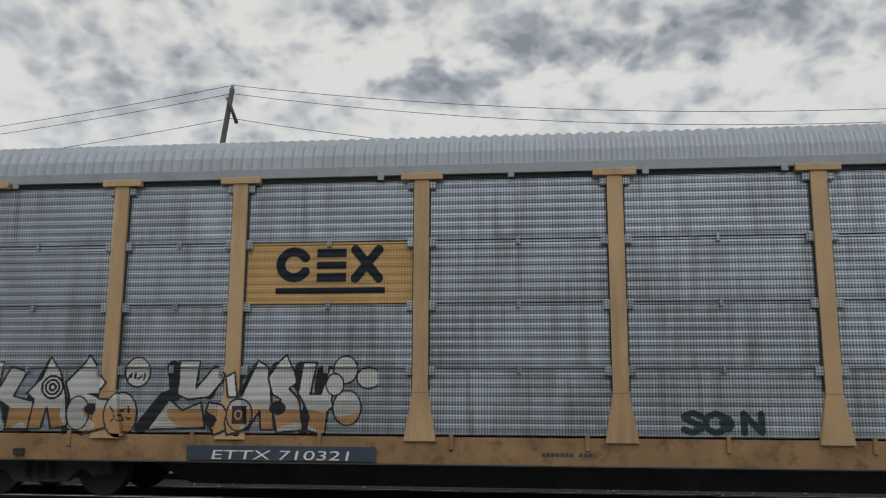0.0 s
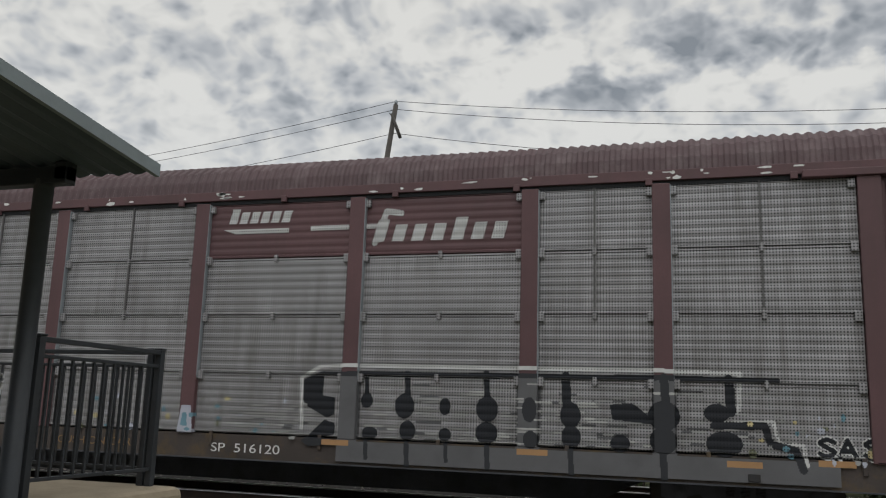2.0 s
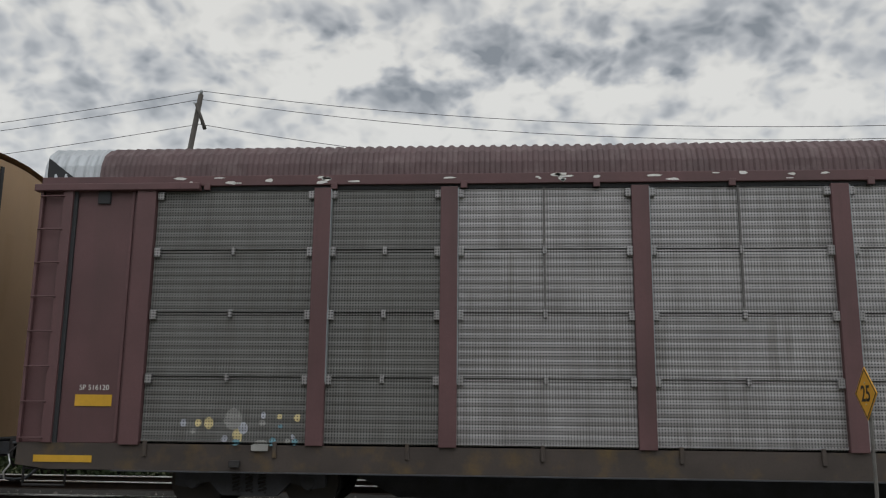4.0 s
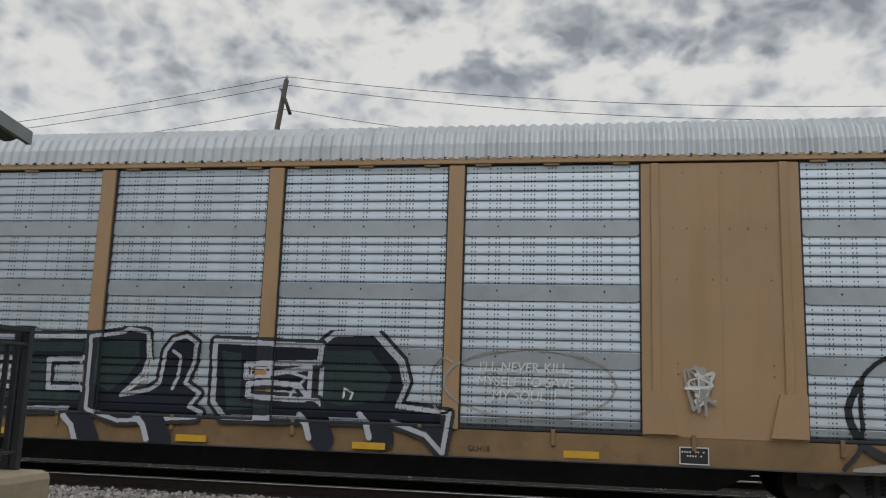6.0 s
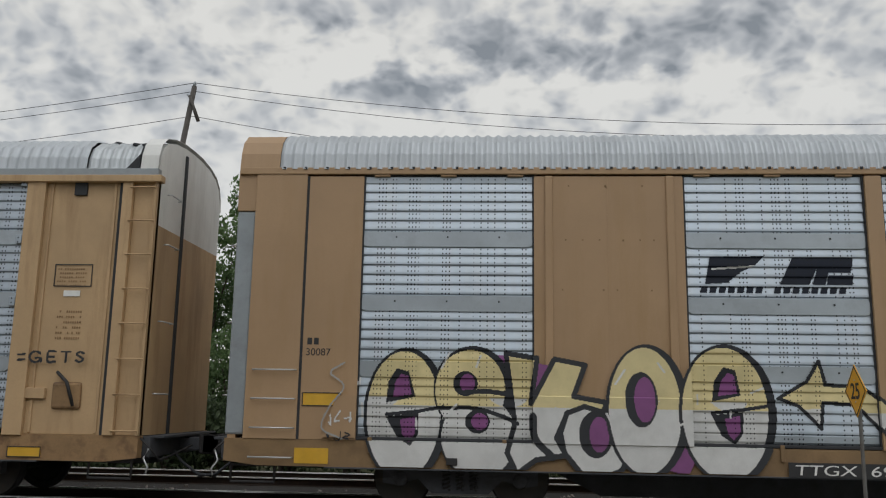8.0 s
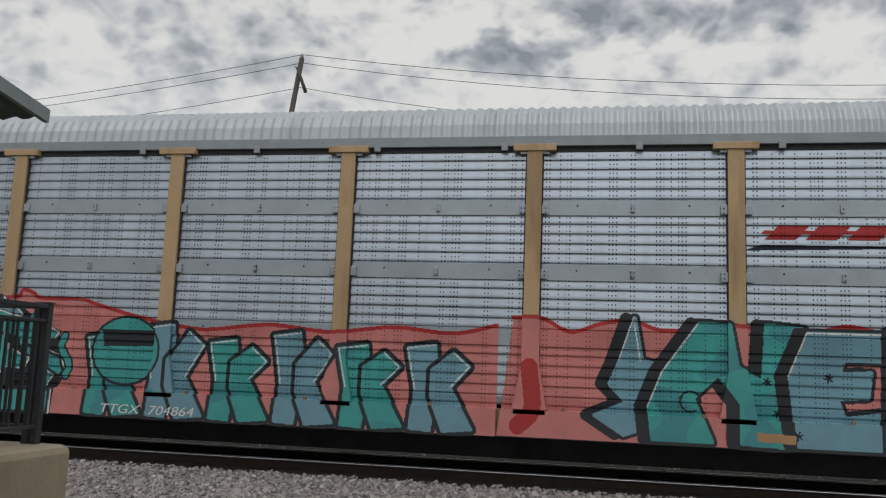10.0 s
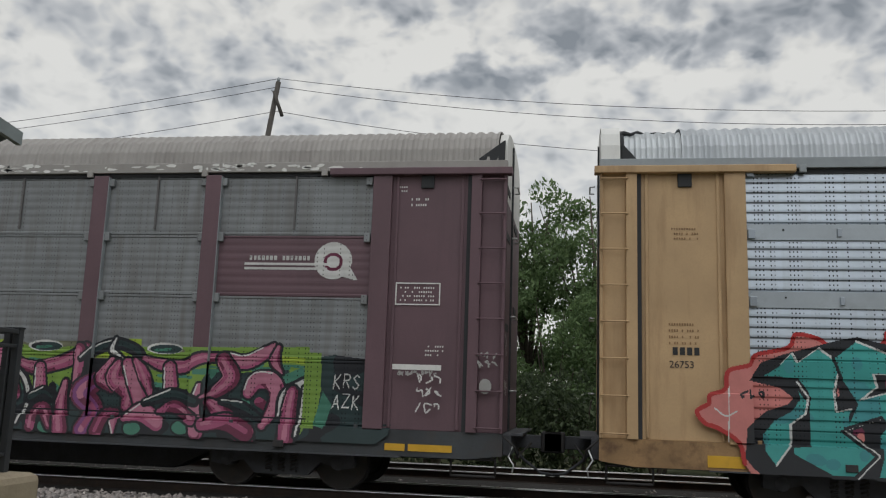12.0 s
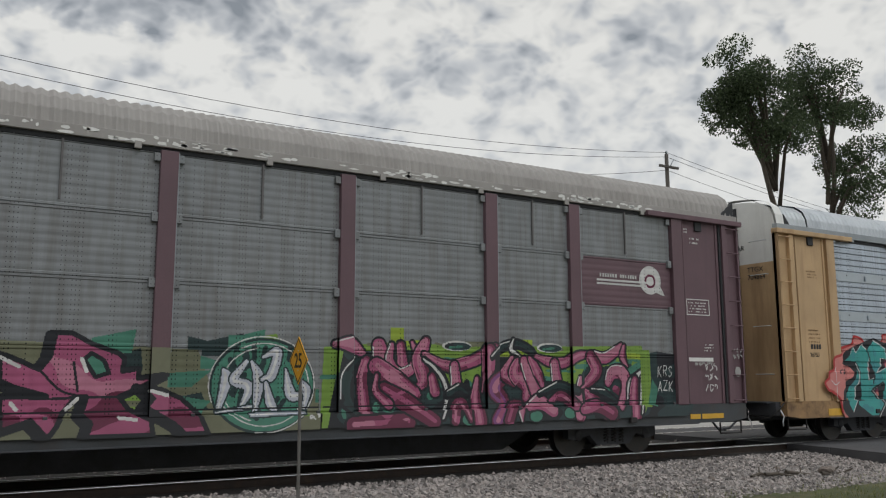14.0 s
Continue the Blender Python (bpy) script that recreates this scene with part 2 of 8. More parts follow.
def add_box(bm, x0, x1, y0, y1, z0, z1, bevel=0.0):
    vs = [bm.verts.new((x, y, z)) for x in (x0, x1) for y in (y0, y1) for z in (z0, z1)]
    fs = [bm.faces.new([vs[i] for i in q]) for q in ((0, 1, 3, 2), (4, 6, 7, 5), (0, 4, 5, 1), (2, 3, 7, 6), (0, 2, 6, 4), (1, 5, 7, 3))]
    if bevel:
        es = {e for f in fs for e in f.edges}
        bmesh.ops.bevel(bm, geom=list(es), offset=bevel, segments=2, affect="EDGES", profile=0.5)
    return vs


def box(name, dims, mat, parent, label="", bevel=0.008):
    bm = bmesh.new()
    add_box(bm, *dims, bevel=bevel)
    bmesh.ops.recalc_face_normals(bm, faces=bm.faces)
    return part(name, bm, mat, parent, label)


def add_prism(bm, outline, y0, y1):
    """Extrude a closed x, z outline from y0 to y1."""
    a = [bm.verts.new((x, y0, z)) for x, z in outline]
    b = [bm.verts.new((x, y1, z)) for x, z in outline]
    bm.faces.new(a), bm.faces.new(b[::-1])
    for i in range(len(a)):
        j = (i + 1) % len(a)
        bm.faces.new((a[i], b[i], b[j], a[j]))


def prism(name, outline, y0, y1, mat, parent, label=""):
    bm = bmesh.new()
    add_prism(bm, outline, y0, y1)
    bmesh.ops.recalc_face_normals(bm, faces=bm.faces)
    return part(name, bm, mat, parent, label)


def add_rod(bm, points, r, sides=6):
    """A round bar along a polyline."""
    rings = []
    pts = [Vector(p) for p in points]
    for i, p in enumerate(pts):
        d = (pts[min(i + 1, len(pts) - 1)] - pts[max(i - 1, 0)]).normalized()
        up = Vector((0, 0, 1)) if abs(d.z) < 0.9 else Vector((1, 0, 0))
        a = d.cross(up).normalized()
        b = d.cross(a)
        rr = r[i] if isinstance(r, (list, tuple)) else r
        rings.append([bm.verts.new(p + (a * math.cos(k * math.tau / sides) + b * math.sin(k * math.tau / sides)) * rr) for k in range(sides)])
    for r0, r1 in zip(rings, rings[1:]):
        for k in range(sides):
            bm.faces.new((r0[k], r0[(k + 1) % sides], r1[(k + 1) % sides], r1[k]))
    bm.faces.new(rings[0]), bm.faces.new(rings[-1][::-1])


def rod(name, points, r, mat, parent, label="", sides=6):
    bm = bmesh.new()
    add_rod(bm, points, r, sides)
    bmesh.ops.recalc_face_normals(bm, faces=bm.faces)
    return part(name, bm, mat, parent, label, smooth=True)


def add_lathe(bm, profile, x0, cy, cz, sides=28):
    """A wheel-like form about an axis along y: profile of (radius, y)."""
    rings = []
    for r, y in profile:
        rings.append([bm.verts.new((x0 + r * math.cos(k * math.tau / sides), cy + y, cz + r * math.sin(k * math.tau / sides))) for k in range(sides)])
    for r0, r1 in zip(rings, rings[1:]):
        for k in range(sides):
            bm.faces.new((r0[k], r0[(k + 1) % sides], r1[(k + 1) % sides], r1[k]))
    bm.faces.new(rings[0]), bm.faces.new(rings[-1][::-1])


def writing(text, x, z, size, y, mat, parent, shear=0.0, name="lettering", align="LEFT", stretch=1.0, bold=0.0):
    """Flat letters on the near side of a thing, read from the camera's side."""
    cu = bpy.data.curves.new(name, "FONT")
    cu.body, cu.size, cu.shear, cu.align_x, cu.extrude, cu.offset = text, size, shear, align, 0.001, bold
    tmp = bpy.data.objects.new(name, cu)
    scene.collection.objects.link(tmp)
    me = bpy.data.meshes.new_from_object(tmp.evaluated_get(bpy.context.evaluated_depsgraph_get()))
    bpy.data.objects.remove(tmp)
    me.transform(Matrix.Translation((x, y, z)) @ pose(0, 0, 0, 90, 0, 0) @ Matrix.Diagonal((stretch, 1, 1, 1)))
    me.materials.clear()
    return link(name, me, mat, parent)


def bars(name, rows, y, mat, parent, slant=0.0):
    """Unreadable or withheld writing: one small bar a character. rows of (x, z, characters, width, height, pitch)."""
    verts, faces = [], []
    for x, z, chars, w, h, step in rows:
        for i, ch in enumerate(chars):
            if ch == " ":
                continue
            x0 = x + i * step
            n = len(verts)
            for yy in (y, y + 0.004):
                verts += [(x0, yy, z), (x0 + w, yy, z), (x0 + w + slant * h, yy, z + h), (x0 + slant * h, yy, z + h)]
            faces += [(n, n + 1, n + 2, n + 3), (n + 4, n + 7, n + 6, n + 5)] + [(n + a, n + 4 + a, n + 4 + (a + 1) % 4, n + (a + 1) % 4) for a in range(4)]
    return tagged(link(name, mesh_from(name, verts, faces), mat, parent), kind="stuff")


# ---- freight cars ----
HALF = 13.55
Z_SILL0, Z_SILL1, Z_TOP, Z_EAVE = 0.60, 0.98, 4.86, 5.05
POSTS_A = [-9.17, -7.22, -4.36, -1.46, 1.46, 4.36, 7.22, 9.17]
BAYS_A = list(zip([-11.9] + POSTS_A, POSTS_A + [11.9]))
POSTS_B = [-4.35, -1.45, 1.45, 4.35]
BAYS_B = [(-12.03, -9.2), (-7.22, -4.35), (-4.35, -1.45), (-1.45, 1.45), (1.45, 4.35), (4.35, 7.22), (9.2, 12.03)]


def tiers(kind):
    if kind == "wide":
        return [1.04 + i * 0.976 for i in range(5)]
    return [1.00 + i * 0.963 for i in range(5)]


def ribs(kind):
    """The upright section of a side sheet: heights and depths behind the car's side, bottom to top."""
    zs = []
    t = tiers(kind)
    for z0, z1 in zip(t, t[1:]):
        if kind == "wide":
            zs += [(z0, 0.075), (z0 + 0.03, 0.055), (z0 + 0.12, 0.055)]
            n, a, b = 5, z0 + 0.13, z1 - 0.11
        else:
            deep = 0.09 if kind == "fine" else 0.07
            zs += [(z0, deep), (z0 + 0.012, deep), (z0 + 0.018, 0.045 if kind == "fine" else 0.056), (z0 + 0.05, 0.045 if kind == "fine" else 0.056)]
            n, a, b = 7, z0 + 0.05, z1 - 0.03
        step = (b - a) / n
        amp = {"wide": 0.6, "fine": 0.18, "flat": 0.10}[kind]
        for i in range(n):
            q = a + i * step
            if kind != "wide":
                zs += [(q + step * 0.06, 0.064), (q + step * 0.36, 0.064 - 0.034 * amp), (q + step * 0.64, 0.064 - 0.034 * amp), (q + step * 0.94, 0.064)]
                continue
            zs += [(q + 0.004, 0.064), (q + 0.022, 0.064 - 0.034 * amp), (q + step * 0.35, 0.064 - 0.03 * amp), (q + step * 0.95, 0.064)]
        if kind == "wide":
            zs += [(b + 0.01, 0.055), (z1 - 0.006, 0.055)]
        else:
            zs += [(b, 0.05), (z1 - 0.006, 0.05)]
    zs.append((t[-1], 0.06))
    return zs


M["strap"] = material("grimy_steel_strap", (0.13, 0.125, 0.125), 0.7, 0.1, 0.15, 2.0, None, 0, 0.0)
M["band"] = material("smooth_galvanised_band", (0.42, 0.465, 0.505), 0.45, 0.55, 0.08, 1.5, (0.3, 0.32, 0.34), 0.5, 0.0, 40)
RIBS = {"wide": ribs("wide"), "fine": ribs("fine"), "flat": ribs("flat")}


def sheet(kind, x0, x1, z0, z1, mat, parent, name="panel", label=""):
    prof = [(z, d) for z, d in RIBS[kind] if z0 - 1e-6 <= z <= z1 + 1e-6]
    verts, faces = [], []
    for z, d in prof:
        verts += [(x0, -1.55 + d, z), (x1, -1.55 + d, z)]
    for i in range(len(prof) - 1):
        faces.append((2 * i, 2 * i + 1, 2 * i + 3, 2 * i + 2))
    n = len(verts)
    verts += [(x0, -1.44, z0), (x1, -1.44, z0), (x1, -1.44, z1), (x0, -1.44, z1)]
    faces.append((n + 3, n + 2, n + 1, n))
    return link(name, mesh_from(name, verts, faces), mat, parent, label)


def joint_band(x0, x1, z, parent):
    """Smooth overlap between two sheets, with clipped corners and three bolts."""
    prism("joint_band", [(x0, z - 0.06), (x0 + 0.07, z - 0.115), (x1 - 0.07, z - 0.115), (x1, z - 0.06), (x1, z + 0.06), (x1 - 0.07, z + 0.115), (x0 + 0.07, z + 0.115), (x0, z + 0.06)], -1.512, -1.49, M["band"], parent, "smooth grey overlap band")
    for f in (0.2, 0.5, 0.8):
        xm = x0 + (x1 - x0) * f
        box("bolt", (xm - 0.012, xm + 0.012, -1.522, -1.51, z + 0.02, z + 0.045), M["dark_gap"], parent, bevel=0)


def roof_section():
    """Across the roof: y and z, near eave over the crown to the far one."""
    half = [(-1.50, 5.05), (-1.47, 5.28), (-1.38, 5.47), (-1.18, 5.62), (-0.85, 5.71), (-0.4, 5.76)]
    return half + [(0, 5.77)] + [(-y, z) for y, z in half[::-1]]


def roof_sheet(x0, x1, mat, parent, label="", wave=0.165, amp=0.022, swell=1.0, name="roof_sheet"):
    sec = [(y * (0.6 + 0.4 * swell), 5.05 + (z - 5.05) * swell) for y, z in roof_section()]
    n = max(8, int((x1 - x0) / wave * 6))
    verts, faces = [], []
    for i in range(n + 1):
        x = x0 + (x1 - x0) * i / n
        s = max(-0.6, min(0.75, math.sin(x / wave * math.tau) * 1.2))
        for j, (y, z) in enumerate(sec):
            a, b = sec[max(0, j - 1)], sec[min(len(sec) - 1, j + 1)]
            ny, nz = -(b[1] - a[1]), b[0] - a[0]
            ln = math.hypot(ny, nz)
            verts.append((x, y + ny / ln * s * amp, z + nz / ln * s * amp))
    m = len(sec)
    for i in range(n):
        for j in range(m - 1):
            faces.append((i * m + j, (i + 1) * m + j, (i + 1) * m + j + 1, i * m + j + 1))
    return link(name, mesh_from(name, verts, faces), mat, parent, label)


def end_wall(sx, mat, mat_top, z_split, parent):
    """The end of the car, a little behind its roof's end, with rounded shoulders; upper part painted apart."""
    sec = roof_section()
    for nm, lo, hi, m in (("end_door", Z_SILL1, z_split, mat), ("end_cap", z_split, 9, mat_top)):
        pts = [(y * 0.985, z - 0.03) for y, z in sec if lo < z < hi]
        ring = [(-1.47, lo)] + ([(-1.47, hi)] if hi < 6 else []) + ([(1.47, hi)] if hi < 6 else pts) + [(1.47, lo)]
        bm = bmesh.new()
        xa, xb = sx * (HALF - 0.14), sx * (HALF - 0.02)
        a = [bm.verts.new((xa, y, z)) for y, z in ring]
        b = [bm.verts.new((xb, y, z)) for y, z in ring]
        bm.faces.new(a), bm.faces.new(b[::-1])
        for i in range(len(a)):
            j = (i + 1) % len(a)
            bm.faces.new((a[i], b[i], b[j], a[j]))
        bmesh.ops.recalc_face_normals(bm, faces=bm.faces)
        part(nm, bm, m, parent)
    if mat in (M["maroon"], M["plum"]):
        for y0, z in ((-1.35, 4.62), (-1.3, 3.9), (-1.32, 2.5), (0.2, 4.3), (0.25, 2.9)):
            x = sx * (HALF - 0.02)
            box("vent_slot", (x - 0.012, x + 0.012, y0, y0 + 0.55, z, z + 0.11), M["dark_gap"], parent, bevel=0)
    # the seam of the two door halves
    box("door_seam", (sx * (HALF - 0.02) - 0.03, sx * (HALF - 0.02) + 0.03, -0.42, -0.34, Z_SILL1, 5.6), M["dark_gap"], parent, bevel=0)
    for z in (1.6, 2.7, 3.9, 4.7):
        rod("grab_iron", [(sx * (HALF + 0.07), -1.3, z), (sx * (HALF + 0.14), -1.28, z), (sx * (HALF + 0.14), -0.85, z), (sx * (HALF + 0.07), -0.83, z)], 0.012, M["bright"] if mat is not M["maroon"] else M["label_white"], parent)


def ladder(x0, x1, zs, y, mat, parent):
    for z in zs:
        rod("ladder_rung", [(x0, y, z), (x0, y - 0.07, z), (x1, y - 0.07, z), (x1, y, z)], 0.013, mat, parent)


def wheel_pair(x, parent):
    bm = bmesh.new()
    for sy in (-1, 1):
        cy = sy * 0.76
        # flat disc with dish, rim and flange, seen from outside
        prof = [(0.06, -0.09), (0.10, -0.09), (0.12, -0.03), (0.30, 0.0), (0.345, -0.065), (WHEEL_R, -0.065), (WHEEL_R, 0.05), (WHEEL_R + 0.028, 0.055), (WHEEL_R + 0.02, 0.08), (0.34, 0.08), (0.3, 0.03), (0.06, 0.03)]
        add_lathe(bm, [(r, (y if sy < 0 else -y)) for r, y in prof], 0, cy, 0)
    add_lathe(bm, [(0.075, -0.95), (0.075, 0.95)], 0, 0, 0, 12)
    bmesh.ops.recalc_face_normals(bm, faces=bm.faces)
    ob = part("wheelset", bm, M["wheel"], parent, "dark steel wheels on an axle")
    ob.location = (x, 0, WHEEL_R)
    bm = bmesh.new()
    add_lathe(bm, [(WHEEL_R - 0.03, -0.831), (WHEEL_R - 0.004, -0.834), (WHEEL_R - 0.002, -0.83)], 0, 0, 0)
    part("wheel_rim", bm, M["tread"], ob, "rim worn bright")
    return ob


def bogie(x, parent):
    for sy in (-1, 1):
        y0, y1 = sorted((sy * 0.93, sy * 1.09))
        out = [(-1.15, 0.36), (-1.15, 0.56), (-0.95, 0.60), (-0.5, 0.72), (0.5, 0.72), (0.95, 0.60), (1.15, 0.56), (1.15, 0.36), (0.98, 0.33), (0.62, 0.42), (0.42, 0.22), (-0.42, 0.22), (-0.62, 0.42), (-0.98, 0.33)]
        prism("side_frame", [(x + a, b) for a, b in out], y0, y1, M["black"], parent)
        for dx in (-0.2, 0.0, 0.2):
            bm = bmesh.new()
            pts = [(x + dx + 0.055 * math.cos(k * 1.3), sy * 1.10 + 0.03 * math.sin(k * 1.3), 0.27 + k * 0.0115) for k in range(30)]
            add_rod(bm, pts, 0.016, 5)
            part("coil_spring", bm, M["wheel"], parent)
        for dx in (-0.89, 0.89):
            bm = bmesh.new()
            add_lathe(bm, [(0.03, sy * 1.12), (0.10, sy * 1.10), (0.115, sy * 1.02)], x + dx, 0, WHEEL_R, 14)
            bmesh.ops.recalc_face_normals(bm, faces=bm.faces)
            part("bearing_cap", bm, M["black"], parent)
    box("bolster", (x - 0.22, x + 0.22, -0.95, 0.95, 0.34, 0.66), M["black"], parent)
    return [wheel_pair(x + dx, parent) for dx in (-0.89, 0.89)]


def coupler(sx, parent):
    x = sx * (HALF + 0.05)
    box("end_sill", (min(x - sx * 0.3, x + sx * 0.06), max(x - sx * 0.3, x + sx * 0.06), -1.32, 1.32, 0.66, 0.97), M["black"], parent, bevel=0.02)
    box("platform_grating", (min(x, x + sx * 0.22), max(x, x + sx * 0.22), -1.2, 1.2, 0.94, 0.98), M["black"], parent)
    box("drawbar", (min(x, x + sx * 0.55), max(x, x + sx * 0.55), -0.1, 0.1, 0.72, 0.92), M["black"], parent)
    box("knuckle", (min(x + sx * 0.45, x + sx * 0.8), max(x + sx * 0.45, x + sx * 0.8), -0.19, 0.17, 0.66, 0.98), M["wheel"], parent, bevel=0.03)
    rod("air_hose", [(x, -0.3, 0.75), (x + sx * 0.2, -0.34, 0.55), (x + sx * 0.45, -0.3, 0.36), (x + sx * 0.75, -0.25, 0.32)], 0.025, M["black"], parent)
    rod("uncoupling_lever", [(x - sx * 0.05, -1.45, 0.95), (x + sx * 0.12, -1.45, 0.8), (x + sx * 0.16, -1.2, 0.62), (x + sx * 0.16, -0.7, 0.66), (x + sx * 0.3, -0.2, 0.8)], 0.016, M["wheel"], parent)
    rod("cut_lever_handle", [(x + sx * 0.10, -1.46, 0.80), (x + sx * 0.04, -1.5, 0.66), (x + sx * 0.12, -1.52, 0.54), (x + sx * 0.1, -1.52, 0.44)], 0.014, M["bright"], parent)


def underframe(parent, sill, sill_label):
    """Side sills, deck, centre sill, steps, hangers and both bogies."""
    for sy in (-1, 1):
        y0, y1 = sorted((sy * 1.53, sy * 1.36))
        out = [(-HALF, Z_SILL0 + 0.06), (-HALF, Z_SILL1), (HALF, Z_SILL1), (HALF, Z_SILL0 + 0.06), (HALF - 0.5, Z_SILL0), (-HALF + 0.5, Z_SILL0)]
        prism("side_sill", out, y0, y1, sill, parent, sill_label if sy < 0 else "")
        box("sill_flange", (-HALF + 1.5, HALF - 1.5, sy * 1.5 - 0.06, sy * 1.5 + 0.06, Z_SILL0 - 0.02, Z_SILL0), M["black"], parent, bevel=0)
    box("deck", (-HALF, HALF, -1.36, 1.36, 0.86, 0.95), M["black"], parent, bevel=0)
    # deep-bellied centre sill between the bogies
    prism("centre_sill", [(-HALF + 0.3, 0.86), (-HALF + 0.3, 0.5), (-HALF + 4.9, 0.5), (-HALF + 5.6, 0.16), (HALF - 5.6, 0.16), (HALF - 4.9, 0.5), (HALF - 0.3, 0.5), (HALF - 0.3, 0.86)], -0.3, 0.3, M["black"], parent)
    for x in [v * 1.95 - 11.7 for v in range(13)]:
        if abs(x) < 12.5:
            box("sill_bracket", (x - 0.03, x + 0.03, -1.565, -1.53, 0.80, 1.03), sill, parent)
    for sx in (-1, 1):
        xa, xb = sorted((sx * (HALF - 0.75), sx * (HALF - 0.1)))
        for z in (0.36, 0.60):
            rod("step_tread", [(xa, -1.45, z), (xb, -1.45, z)], 0.02, M["wheel"], parent)
        for xx in (xa, xb):
            rod("step_hanger", [(xx, -1.45, 0.86), (xx, -1.45, 0.36)], 0.018, M["wheel"], parent)
        coupler(sx, parent)
    box("towing_lug", (-HALF + 3.27, -HALF + 3.43, -1.60, -1.54, 0.66, 0.76), M["wheel"], parent)
    box("towing_lug", (HALF - 3.43, HALF - 3.27, -1.60, -1.54, 0.66, 0.76), M["wheel"], parent)
    return bogie(-HALF + 3.45, parent) + bogie(HALF - 3.45, parent)


def far_side(parent, mat):
    box("far_side_wall", (-HALF + 0.05, HALF - 0.05, 1.42, 1.52, Z_SILL1, Z_EAVE), mat, parent, bevel=0)


def paint_flakes(parent, seed, z0, z1, count):
    """Flaking pale paint left on the roof rail and the roof's lower edge, as one thin skin."""
    rng = random.Random(seed)
    verts, faces = [], []
    for i in range(count):
        x, z = rng.uniform(-11.5, 11.5), rng.uniform(z0, z1)
        x += 0.5 * math.sin(x * 1.7)
        n = rng.randint(5, 8)
        w, h = rng.uniform(0.02, 0.16), rng.uniform(0.012, 0.045)
        b = len(verts)
        for q in range(n):
            a = q * math.tau / n
            r = rng.uniform(0.5, 1.0)
            verts.append((x + w * r * math.cos(a), -1.5595, z + h * r * math.sin(a)))
        faces.append(tuple(range(b, b + n)))
    tagged(link("flaking_paint", mesh_from("flaking_paint", verts, faces), M["label_white"], parent, "flaking pale paint"), kind="stuff")


